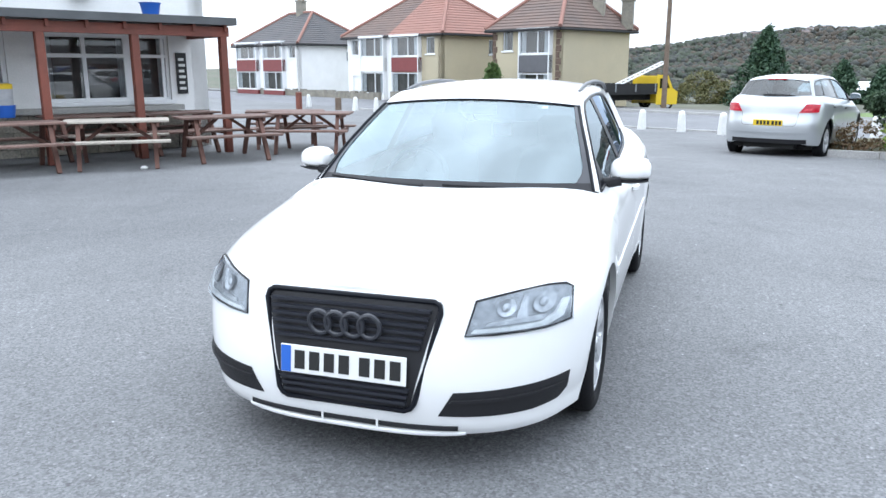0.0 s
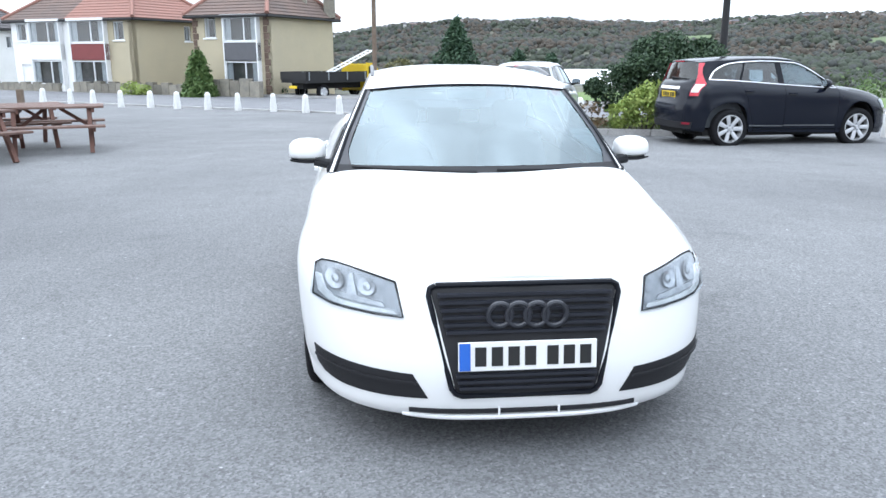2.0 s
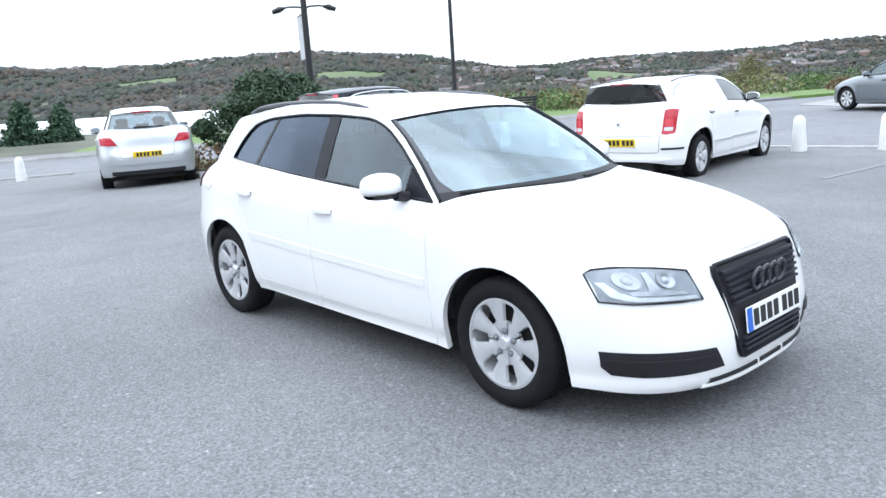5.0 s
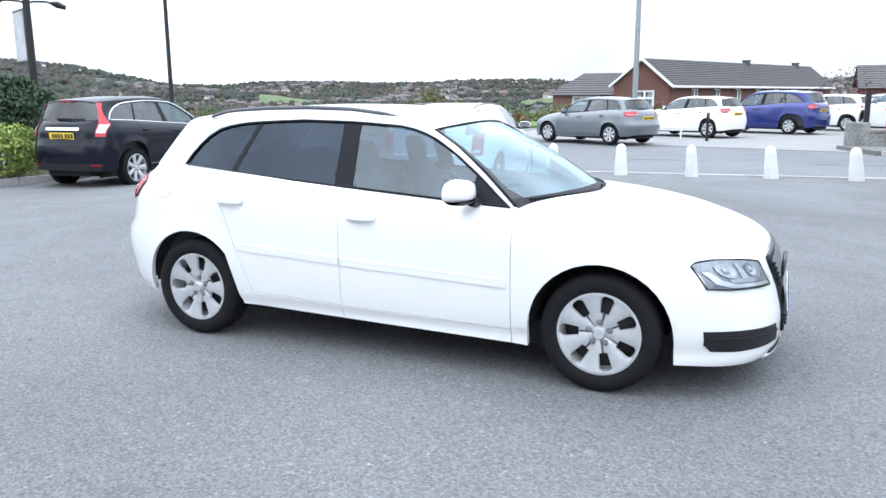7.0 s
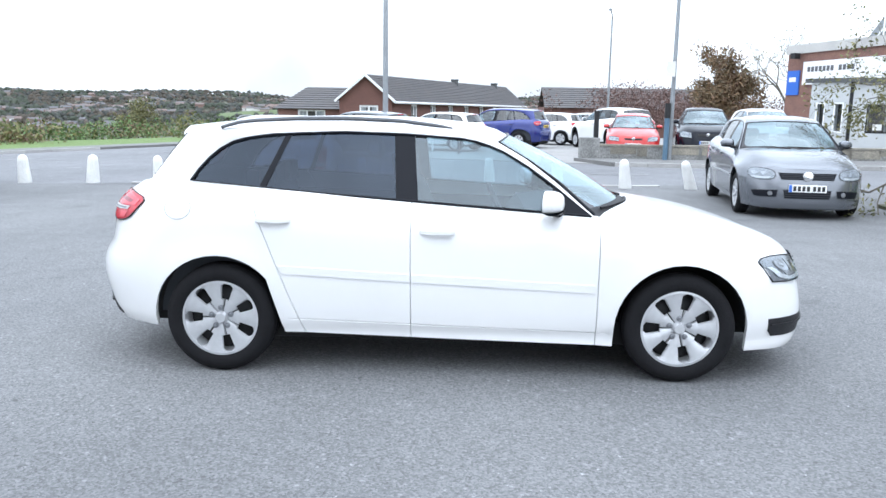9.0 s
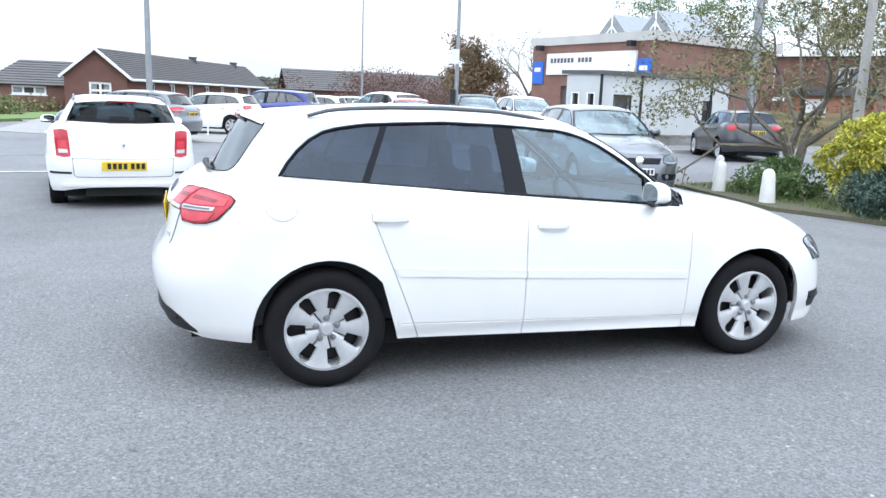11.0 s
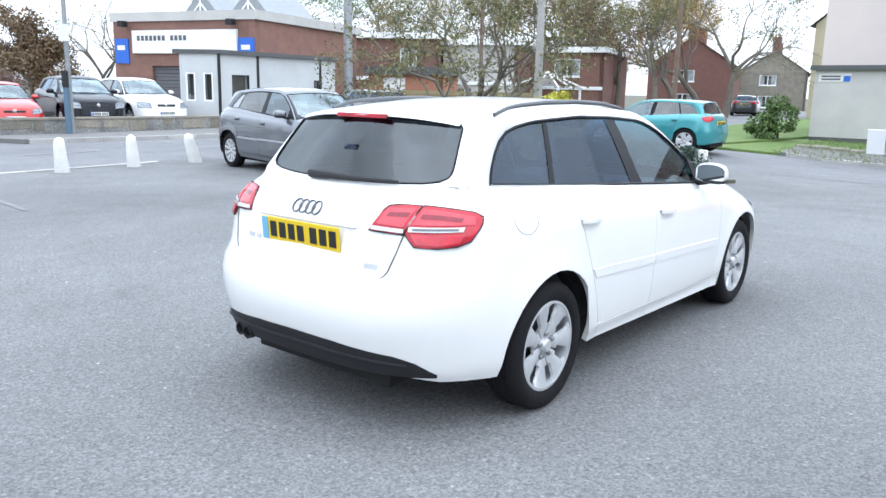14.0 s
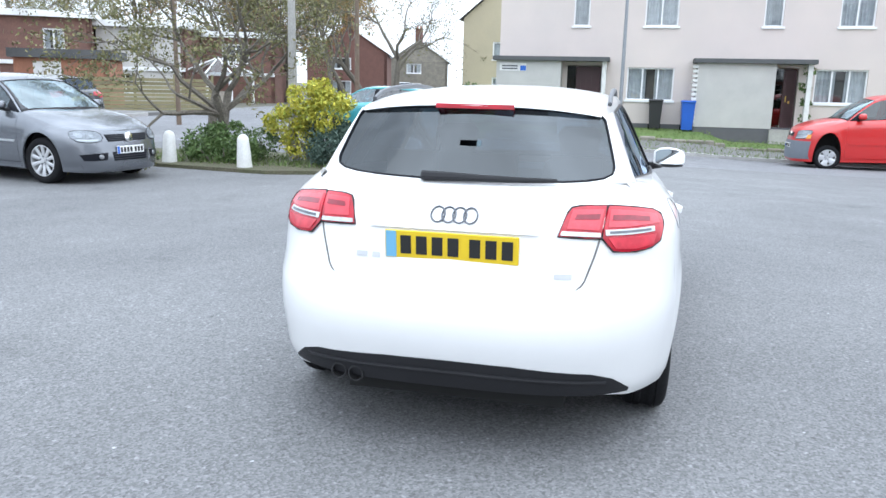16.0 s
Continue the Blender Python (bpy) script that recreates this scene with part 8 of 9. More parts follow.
# flatbed truck by the houses
YELLOW = paint("yellow_cab_paint", (0.70, 0.48, 0.02))
tk = thing("flatbed_truck", "flatbed truck with yellow cab and a raised white ladder", "truck", at=pose(-2.15, 32.2, -0.33, 0, 0, 43))
part("bed", Shape().box((-2.3, -0.9, 0.72), (1.25, 0.9, 0.84)), BLACK_METAL, tk, smooth_deg=0)
for y in (-0.92, 0.88):
    board = part("side_board", Shape().box((-2.3, y, 0.84), (1.25, y + 0.04, 1.2)), BLACK_METAL, tk, smooth_deg=0)
    for k in range(4):
        part("board_rib", Shape().box((-2.2 + k * 1.1, y - 0.015, 0.84), (-2.14 + k * 1.1, y + 0.055, 1.2)), GREY_METAL, board, smooth_deg=0)
part("tail_board", Shape().box((-2.34, -0.9, 0.84), (-2.3, 0.9, 1.2)), BLACK_METAL, tk, smooth_deg=0)
part("chassis", Shape().box((-2.1, -0.4, 0.45), (1.9, 0.4, 0.72)), UNDER, tk, smooth_deg=0)
part("number_plate", Shape().box((-2.36, -0.26, 0.48), (-2.34, 0.26, 0.6)), YELLOW_PLATE, tk, smooth_deg=0)
cab = Shape()
outl = [(1.3, 0.3), (2.42, 0.3), (2.45, 0.78), (2.15, 0.95), (1.86, 1.5), (1.3, 1.54)]
cab.grid([[(x, y, z) for x, z in outl] for y in (-0.86, 0.86)], closed=True)
cab.face(*[(x, 0.86, z) for x, z in outl][::-1])
cab.face(*[(x, -0.86, z) for x, z in outl])
cb = part("cab", bevelled(cab, 0.05, 2), YELLOW, tk)
for y in (-0.87, 0.865):
    part("side_window", Shape().slab((1.42, y, 0.98), (2.0, y, 0.98), (1.8, y, 1.42), (1.42, y, 1.42), 0.005), DARK_GLASS, cb, smooth_deg=0)
part("windscreen", Shape().slab((2.15, 0.78, 0.97), (2.15, -0.78, 0.97), (1.88, -0.73, 1.46), (1.88, 0.73, 1.46), -0.02), DARK_GLASS, cb, smooth_deg=0)
LAD = [((-0.9, -0.5, 1.0), (2.2, -0.35, 2.15)), ((-0.9, -0.1, 1.0), (2.2, 0.05, 2.15))]
ld = part("ladder", Shape().tube(LAD[0], 0.04, 6), UPVC, tk)
part("ladder_rail", Shape().tube(LAD[1], 0.04, 6), UPVC, ld)
for k in range(12):
    part("rung", Shape().tube([lerp(*LAD[0], k / 11), lerp(*LAD[1], k / 11)], 0.03, 5), UPVC, ld)
for x in (-1.3, 1.95):
    for y in (-0.76, 0.76):
        wheel(tk, pose(x, y, 0.32, 0, 0, 90), 0.32, 0.2, 0.2, "five", 1 if y > 0 else -1)


# ---- parked cars across the road ----
GREY_BLUE = paint("grey_blue_paint", (0.16, 0.18, 0.20), 0.5, 0.35)
DARK_PAINT = paint("dark_grey_paint", (0.035, 0.038, 0.045), 0.4, 0.3)
SMALL = moved((-1.95, -1.22, -0.80, -0.30, 1.22, 1.50, 1.92), (0, 0.2, 0.31, 0.72, 0.98, 1.45), 0.98)
TINY = moved((-1.82, -1.15, -0.78, -0.28, 1.15, 1.42, 1.78), (0, 0.18, 0.29, 0.67, 0.89, 1.34), 0.95)
TALL = moved((-2.25, -1.42, -1.0, -0.35, 1.42, 1.95, 2.35), (0, 0.2, 0.31, 0.80, 1.06, 1.66), 1.05)
SUV = moved((-2.35, -1.46, -0.95, -0.25, 1.46, 1.95, 2.45), (0, 0.28, 0.38, 0.92, 1.18, 1.75), 1.08, rake=0.2)
build_car("grey_hatchback", "grey-blue hatchback parked on the forecourt", GREY_BLUE, facing(20.6, 3.6, 62, 0.03), None, fine=1, wheels="seven", tint=DARK_GLASS)
build_car("white_hatchback", "white small hatchback parked on the forecourt", WHITE_PAINT, facing(25.6, 1.15, 62, 0.03), SMALL, fine=1, wheels="seven", tint=DARK_GLASS)
build_car("blue_people_carrier", "deep blue people carrier parked on the forecourt", BLUE_PAINT, facing(29.6, -1.3, 62, 0.03), TALL, fine=1, wheels="seven", tint=DARK_GLASS)
build_car("white_hatchback", "white hatchback parked beyond the blue car", WHITE_PAINT, facing(33.2, -3.6, 62, 0.03), GOLF, fine=0, wheels="five", tint=DARK_GLASS)
build_car("silver_hatchback", "silver hatchback parked in the far row", SILVER_PAINT, facing(36.5, -6.0, 62, 0.03), PUG, fine=0, wheels="five", tint=DARK_GLASS)
build_car("white_crossover", "white crossover car with dark lower rear bumper", WHITE_PAINT, facing(29.3, -6.2, 20, 0.03), SUV, fine=0, wheels="five", tint=DARK_GLASS)
build_car("red_hatchback", "bright red hatchback parked nose to the wall", RED_PAINT, facing(23.2, -5.9, 170, 0.03), GOLF, fine=1, wheels="seven", tint=DARK_GLASS)
build_car("black_suv", "black sport utility car parked nose to the wall", BLACK_PAINT, facing(23.2, -8.4, 168, 0.03), SUV, fine=1, wheels="seven", tyre=0.37)
build_car("white_pickup", "white off-road car parked beside the cabin", WHITE_PAINT, facing(23.4, -10.6, 174, 0.03), SUV, fine=1, wheels="seven", tyre=0.38, tint=DARK_GLASS)
build_car("dark_grey_hatchback", "dark grey hatchback parked by the fence", DARK_PAINT, facing(15.3, -13.9, -20, 0.08), SMALL, fine=0, wheels="five")
build_car("teal_hatchback", "teal three-door hatchback parked at the kerb", TEAL_PAINT, facing(6.0, -15.35, -1, 0.095), TINY, fine=0, wheels="five", tint=DARK_GLASS)
RVAN = moved((-2.08, -1.3, -0.90, -0.32, 1.35, 1.95, 2.3), (0, 0.2, 0.33, 0.93, 1.24, 1.86), 0.97, rake=0.3)
BUMPER_GREY = material("grey_plastic_bumper", (0.16, 0.18, 0.21), 0.6, vary=0.15)


def van_front(car, wf):
    """Grey plastic front bumper, amber corners and a side moulding."""
    for q in (-1, 1):
        def nose(x, z, o, q=q):
            nx, ny = side_normal(x, z, True)
            return (q * (x + nx * o), front_y(x, z) + ny * o, z)
        part("front_bumper", sheet([(0.0, 0.535), (0.5, 0.535), (0.83, 0.535)], [(0.0, 0.23), (0.5, 0.23), (0.80, 0.24)], nose, 18, 4, wf, 0.012, 0.02), BUMPER_GREY, car, "grey plastic front bumper")
        part("indicator", sheet([(0.765, 0.64), (0.815, 0.64)], [(0.765, 0.575), (0.82, 0.58)], nose, 4, 2, wf, 0.026, 0.008), AMBER, car)
    side_strips(RED_PAINT, 0.50, 0.53)(car, wf)


build_car("red_van", "red panel van with a grey plastic bumper parked at the kerb", RED_PAINT, facing(-6.75, -16.8, 1, -0.36), RVAN, fine=1, wheels="five", panel=True, tyre=0.30, extra=van_front)
build_car("dark_estate", "dark car parked far up the side road", DARK_PAINT, facing(17.0, -56.0, -70, level(0, -40)), PUG, fine=0, wheels="five")
build_car("silver_estate", "silver car parked far up the side road", SILVER_PAINT, facing(18.6, -62.0, -70, level(0, -40)), GOLF, fine=0, wheels="five")


# ---- plants ----
BARK = material("bark", (0.11, 0.095, 0.08), 0.95, second=(0.16, 0.145, 0.12), scale=6, bump=0.7, bump_scale=30, fine=0.25)


def leafy(name, a, b, c=None, thin=0.0):
    """Leaves whose colour changes from leaf to leaf. thin: share of the light that passes through them."""
    m = material(name, a, 0.7)
    n, l = m.node_tree.nodes, m.node_tree.links
    geo, ramp = n.new("ShaderNodeNewGeometry"), n.new("ShaderNodeValToRGB")
    ramp.color_ramp.elements[0].color, ramp.color_ramp.elements[1].color = (*a, 1), (*b, 1)
    if c:
        e = ramp.color_ramp.elements.new(0.5)
        e.color = (*c, 1)
    l.new(geo.outputs["Random Per Island"], ramp.inputs["Fac"])
    l.new(ramp.outputs["Color"], n["Principled BSDF"].inputs["Base Color"])
    if thin:
        tr, mix = n.new("ShaderNodeBsdfTranslucent"), n.new("ShaderNodeMixShader")
        mix.inputs["Fac"].default_value = thin
        l.new(ramp.outputs["Color"], tr.inputs["Color"])
        l.new(n["Principled BSDF"].outputs["BSDF"], mix.inputs[1])
        l.new(tr.outputs["BSDF"], mix.inputs[2])
        l.new(mix.outputs["Shader"], n["Material Output"].inputs["Surface"])
    return m


L_DARK = leafy("dark_evergreen", (0.018, 0.042, 0.022), (0.05, 0.09, 0.04))
L_CONIFER = leafy("conifer_green", (0.018, 0.05, 0.028), (0.05, 0.10, 0.05))
L_YELLOW = leafy("yellow_green_leaf", (0.55, 0.48, 0.05), (0.28, 0.34, 0.05), (0.45, 0.42, 0.06))
L_LAUREL = leafy("laurel_green", (0.16, 0.24, 0.05), (0.30, 0.36, 0.09))
L_JUNIPER = leafy("blue_green_juniper", (0.025, 0.055, 0.042), (0.075, 0.12, 0.09))
L_SHRUB = leafy("shrub_green", (0.05, 0.10, 0.025), (0.11, 0.17, 0.05))
L_OLIVE = leafy("olive_autumn_leaf", (0.10, 0.105, 0.045), (0.19, 0.17, 0.065), (0.13, 0.13, 0.05))
L_BROWN = leafy("brown_autumn_leaf", (0.14, 0.075, 0.045), (0.20, 0.12, 0.06), (0.11, 0.085, 0.045))
L_ORANGE = leafy("orange_autumn_leaf", (0.36, 0.20, 0.05), (0.26, 0.17, 0.06))
L_RUSSET = leafy("russet_twigs", (0.10, 0.055, 0.05), (0.15, 0.085, 0.07))
L_GRASS = leafy("grass_blades", (0.075, 0.13, 0.03), (0.15, 0.20, 0.06))
MOSS = material("mossy_soil", (0.075, 0.085, 0.04), 0.95, second=(0.105, 0.09, 0.065), scale=2.2, bump=0.8, bump_scale=45, fine=0.35)


def leaf(s, p, size, rng, flat=0.0):
    """One small four-cornered leaf, turned at random."""
    n = Vector((rng.gauss(0, 1), rng.gauss(0, 1), rng.gauss(0, 1) + flat)).normalized()
    a = n.orthogonal().normalized()
    b = n.cross(a)
    t = rng.random() * 6.28
    u, v = a * math.cos(t) + b * math.sin(t), b * math.cos(t) - a * math.sin(t)
    p = Vector(p)
    k = size * (0.7 + 0.6 * rng.random())
    s.face(p - u * k, p + v * k * 0.45, p + u * k, p - v * k * 0.45)


def clump(s, c, r, count, size, rng, squash=0.8):
    """Leaves gathered near the skin of an uneven lump."""
    for _ in range(count):
        d = Vector((rng.gauss(0, 1), rng.gauss(0, 1), rng.gauss(0, 1))).normalized()
        q = r * (0.55 + 0.5 * rng.random())
        leaf(s, (c[0] + d.x * q, c[1] + d.y * q, c[2] + d.z * q * squash), size, rng)


def bush(label, x, y, lumps, mat, size=0.05, per=260, seed=1, z=None, name="bush"):
    """A shrub: short stems and lumps (dx, dy, dz, radius) of leaves over a dark heart."""
    rng = random.Random(seed)
    z = level(x, y) if z is None else z
    b = thing(name, label, "bush", at=pose(x, y, z))
    st = Shape()
    for dx, dy, dz, r in lumps:
        st.tube([(dx * 0.3, dy * 0.3, -0.1), (dx * 0.7, dy * 0.7, dz * 0.5), (dx, dy, dz)], [0.03, 0.02, 0.008], 5)
    part("stems", st, BARK, b)
    s = Shape()
    for dx, dy, dz, r in lumps:
        clump(s, (dx, dy, dz), r, int(per * (r / 0.4) ** 2), size, rng)
        for _ in range(5):
            d = Vector((rng.gauss(0, 1), rng.gauss(0, 1), rng.gauss(0, 1))).normalized() * r * 0.85
            clump(s, (dx + d.x, dy + d.y, dz + d.z * 0.8), r * 0.35, int(per * 0.22 * (r / 0.4) ** 2), size, rng)
    s.v = [(px, py, max(pz, 0.02)) for px, py, pz in s.v]
    part("leaves", s, mat, b, smooth_deg=0)
    return b


def tree(name, label, x, y, height, spread, mat, leaves, size, seed, z=None, fork=1.2, stems=1, limbs=4, thick=0.12, droop=0.0, depth=4, bare=0.0):
    """A tree: forking, tapering limbs down to twigs, and leaves scattered on the outer ones."""
    rng = random.Random(seed)
    z = level(x, y) if z is None else z
    t = thing(name, label, "tree", at=pose(x, y, z))
    wood, tips = Shape(), []

    def grow(p, d, length, r, k):
        pts, rad = [p], [r]
        n = 4
        for i in range(n):
            d = (d + Vector((rng.gauss(0, 0.16), rng.gauss(0, 0.16), rng.gauss(0, 0.10) + 0.03 - droop * 0.1))).normalized()
            p = p + d * length / n
            pts.append(p)
            rad.append(r * (1 - 0.42 * (i + 1) / n))
        wood.tube(pts, rad, 7 if k == depth else (5 if k > 1 else 3), False)
        if k <= 2:
            tips.extend(pts[1:])
        if k == 0:
            return
        for _ in range(limbs if k == depth else rng.choice((2, 3, 3))):
            a = rng.random() * 6.28
            side = d.orthogonal().normalized()
            side = side * math.cos(a) + d.cross(side) * math.sin(a)
            nd = (d * 0.75 + side * spread * (0.6 + 0.6 * rng.random())).normalized()
            start = pts[-1] if rng.random() < 0.6 else pts[-2]
            grow(start, nd, length * (0.62 + 0.25 * rng.random()), rad[-1] * (0.75 + 0.15 * rng.random()), k - 1)

    for i in range(stems):
        a = 6.28 * i / max(1, stems) + rng.random()
        d = Vector((math.cos(a) * 0.35, math.sin(a) * 0.35, 1)) if stems > 1 else Vector((0.03, 0.02, 1))
        grow(Vector((0, 0, -0.15)), d.normalized(), fork, thick, depth)
    top = max(p.z for p in tips)
    k = height / top
    wood.v = [(a * k, b * k, c * k) for a, b, c in wood.v]
    part("trunk", wood, BARK, t, smooth_deg=50)
    s = Shape()
    for _ in range(leaves):
        p = rng.choice(tips) * k
        leaf(s, (p.x + rng.gauss(0, size * 2.2), p.y + rng.gauss(0, size * 2.2), p.z + rng.gauss(0, size * 2.2)), size, rng)
    if leaves:
        part("crown", s, mat, t, smooth_deg=0)
    return t


def conifer(label, x, y, height, radius, seed, z, mat=None):
    rng = random.Random(seed)
    t = thing("conifer_tree", label, "tree", at=pose(x, y, z))
    part("trunk", Shape().tube([(0, 0, -0.3), (0, 0, height * 0.5), (0, 0, height * 0.97)], [0.16, 0.09, 0.015], 8), BARK, t)
    s = Shape()
    for i in range(2600):
        q = rng.random() ** 1.25
        zz = height * (0.04 + 0.96 * q)
        r = radius * (1 - q) ** 0.8 * (0.75 + 0.35 * math.sin(zz * 5.3 + 2 * math.sin(i))) * (0.6 + 0.4 * rng.random() ** 0.4)
        a = rng.random() * 6.28
        for _ in range(4):
            leaf(s, (r * math.cos(a) + rng.gauss(0, 0.08), r * math.sin(a) + rng.gauss(0, 0.08), zz + rng.gauss(0, 0.1)), 0.12, rng, 0.3)
    part("crown", s, mat or L_CONIFER, t, smooth_deg=0)
    return t


conifer("tall dense dark green conifer across the road", 4.35, 39.3, 4.9, 2.2, 3, -1.4)
conifer("young green conifer in a front garden", -8.2, 32.0, 2.1, 0.8, 5, -0.5, L_SHRUB)
bush("low dark rounded shrub in a front garden", -5.2, 33.0, [(0, 0, 0.4, 0.5), (0.5, -0.2, 0.3, 0.4)], L_DARK, 0.07, 200, 6, -0.4)
bush("pale shrub beside a garden wall", -11.8, 34.0, [(0, 0, 0.4, 0.5), (0.6, -0.3, 0.35, 0.4)], L_LAUREL, 0.07, 160, 7, -0.4)
bush("large dark evergreen bush in the planting bed", 5.9, 12.6, [(0, 0, 1.2, 0.9), (0.9, -0.2, 1.1, 0.8), (-0.7, 0.3, 0.9, 0.7), (0.3, 0.2, 1.75, 0.6), (1.3, 0.3, 1.6, 0.5)], L_DARK, 0.05, 760, 8)
bush("yellow-green laurel shrub at the edge of the bed", 5.1, 11.0, [(0, 0, 0.55, 0.5), (0.45, 0.1, 0.6, 0.45), (-0.35, 0.2, 0.4, 0.35), (0.1, -0.2, 0.85, 0.35)], L_LAUREL, 0.05, 470, 9)
bush("brownish low shrub in the planting bed", 4.2, 11.9, [(0, 0, 0.35, 0.4), (-0.4, 0.3, 0.3, 0.35)], L_BROWN, 0.05, 220, 10)
conifer("broad dark conifer beyond the road", 8.6, 43.2, 3.3, 1.7, 11, -1.5)
conifer("broad dark conifer beyond the road", 10.6, 43.0, 3.1, 1.5, 12, -1.5)
bush("tall bare brown thorn bush above the valley", 0.9, 41.5, [(0, 0, 1.3, 1.1), (1.1, 0.2, 1.6, 1.0), (-1.1, -0.2, 1.1, 0.9), (0.4, 0.3, 2.3, 0.8), (1.8, 0.5, 1.2, 0.8)], L_OLIVE, 0.07, 150, 111, -1.4)
bush("thin russet bush beside the flatbed truck", -1.6, 42.0, [(0, 0, 1.0, 0.9), (-0.9, 0.3, 0.9, 0.8), (0.7, 0.4, 1.6, 0.7)], L_RUSSET, 0.07, 120, 112, -1.4)
bush("low yellow gorse on the far verge", 2.2, 37.6, [(0, 0, 0.3, 0.42), (0.7, -0.3, 0.25, 0.36), (-0.6, 0.3, 0.25, 0.34)], L_YELLOW, 0.06, 160, 113, -1.15)
bush("low green bramble on the far verge", 6.4, 37.4, [(0, 0, 0.2, 0.4), (0.9, -0.4, 0.25, 0.45), (1.9, -0.9, 0.3, 0.5), (2.8, -1.4, 0.2, 0.4)], L_SHRUB, 0.06, 150, 114, -1.3)
# planting island by the grey hatchback
tree("crab_apple_tree", "spreading multi-stemmed small tree with sparse olive leaves", 6.9, -8.45, 4.3, 0.95, L_OLIVE, 9500, 0.038, 14, fork=1.25, stems=3, limbs=3, thick=0.10, depth=5)
bush("bright yellow variegated shrub in the island bed", 4.55, -8.1, [(0, 0, 0.90, 0.42), (0.3, 0.1, 1.18, 0.38), (0.7, 0.05, 0.78, 0.40), (-0.2, 0.1, 1.12, 0.32), (0.5, 0, 0.45, 0.40), (0.1, 0.05, 1.35, 0.24)], L_YELLOW, 0.034, 800, 15)
bush("spreading blue-green juniper in the island bed", 3.6, -7.95, [(0, 0, 0.4, 0.5), (0.7, 0.25, 0.35, 0.45), (-0.7, -0.3, 0.4, 0.5), (-1.2, -0.6, 0.35, 0.4), (0.2, 0.5, 0.25, 0.4), (1.0, -0.3, 0.55, 0.45), (-0.3, 0.1, 0.62, 0.36)], L_JUNIPER, 0.032, 1300, 16)
bush("low green shrub between the white bollards", 6.3, -7.6, [(0, 0, 0.3, 0.34), (0.5, 0, 0.3, 0.32), (-0.4, 0.05, 0.3, 0.3), (0.1, -0.4, 0.45, 0.38), (0.7, -0.5, 0.4, 0.35), (-0.5, -0.5, 0.4, 0.35)], L_SHRUB, 0.036, 620, 17)
bush("leafy green shrub at the terrace corner", 4.6, -21.5, [(0, 0, 0.7, 0.55), (0.4, 0.3, 0.5, 0.5), (0.2, 0.5, 0.25, 0.4), (0.1, 0, 1.1, 0.4)], L_SHRUB, 0.06, 300, 19, 0.2)
bush("climbing plant beside the porch door", -6.25, -22.95, [(0, 0, 0.5, 0.2), (0, 0.02, 1.0, 0.2), (0.05, 0, 1.5, 0.22), (0, 0, 2.0, 0.2)], L_SHRUB, 0.05, 200, 20, 0.2)
setting("island_bed", raised([(2.0, -9.9), (9.0, -9.4), (8.2, -7.0), (5.0, -6.55), (2.6, -7.6)], 0.06, 1.0), MOSS, "mossy planting island with grass edge", "planting bed")
setting("corner_bed", raised([(3.6, 11.2), (6.0, 10.55), (9.2, 11.2), (9.0, 14.5), (5.4, 16.2), (3.4, 14.2)], 0.10, 1.0), MOSS, "planting bed with concrete kerb", "planting bed")
# further trees
tree("autumn_tree", "broad brown-leaved autumn tree behind the parked cars", 41.0, -15.0, 5.4, 0.75, L_BROWN, 12000, 0.10, 31, z=-0.2, fork=2.0, limbs=5, thick=0.22, depth=4)
tree("bare_tree", "bare branching tree behind the parked cars", 39.5, -18.0, 6.6, 0.6, L_OLIVE, 250, 0.06, 32, z=-0.2, fork=2.4, limbs=4, thick=0.16, depth=5)
tree("autumn_tree", "thin yellow-brown tree above the valley", 62.0, 28.0, 5.4, 0.7, L_OLIVE, 5200, 0.10, 33, z=-3.2, fork=1.8, limbs=5, thick=0.14, depth=4)
for i, (x, y, h, m, n, sd) in enumerate(((26.0, -48.0, 11.0, L_OLIVE, 2600, 41), (20.5, -52.0, 10.5, L_ORANGE, 5200, 42), (17.0, -40.0, 9.5, L_OLIVE, 900, 43), (15.0, -46.0, 11.0, L_OLIVE, 700, 44), (36.0, -38.0, 11.5, L_OLIVE, 3600, 45), (44.0, -34.0, 10.5, L_SHRUB, 5200, 46), (29.5, -46.0, 10.0, L_ORANGE, 3600, 61), (26.5, -49.0, 11.5, L_BROWN, 3000, 62), (33.5, -47.5, 11.0, L_OLIVE, 3000, 63), (23.0, -47.0, 9.5, L_BROWN, 2400, 64), (38.0, -45.0, 12.0, L_ORANGE, 3000, 65), (30.0, -52.0, 12.0, L_BROWN, 3000, 47), (22.5, -62.0, 11.0, L_ORANGE, 4200, 48))):
    tree("roadside_tree", "tall thin-branched autumn tree among the houses", x, y, h, 0.62, m, int(n * 2.2) + 1500, 0.075, sd, z=0.2, fork=2.4, limbs=4, thick=0.2, depth=6)
conifer("dark fir up the side road", 14.5, -98.0, 9.5, 2.6, 51, 0.2, L_DARK)
rng = random.Random(77)
th = Shape()
for i in range(60):
    t = i / 59
    cx, cy = 50 + 26 * t + rng.gauss(0, 1.5), -8 - 22 * t + rng.gauss(0, 2)
    clump(th, (cx, cy, 1.2 + rng.random() * 1.3), 1.6, 420, 0.085, rng, 1.0)
tagged(part("thicket", th, L_RUSSET, None, "russet leafless thicket behind the parked cars", 0), category="thicket", kind="stuff")


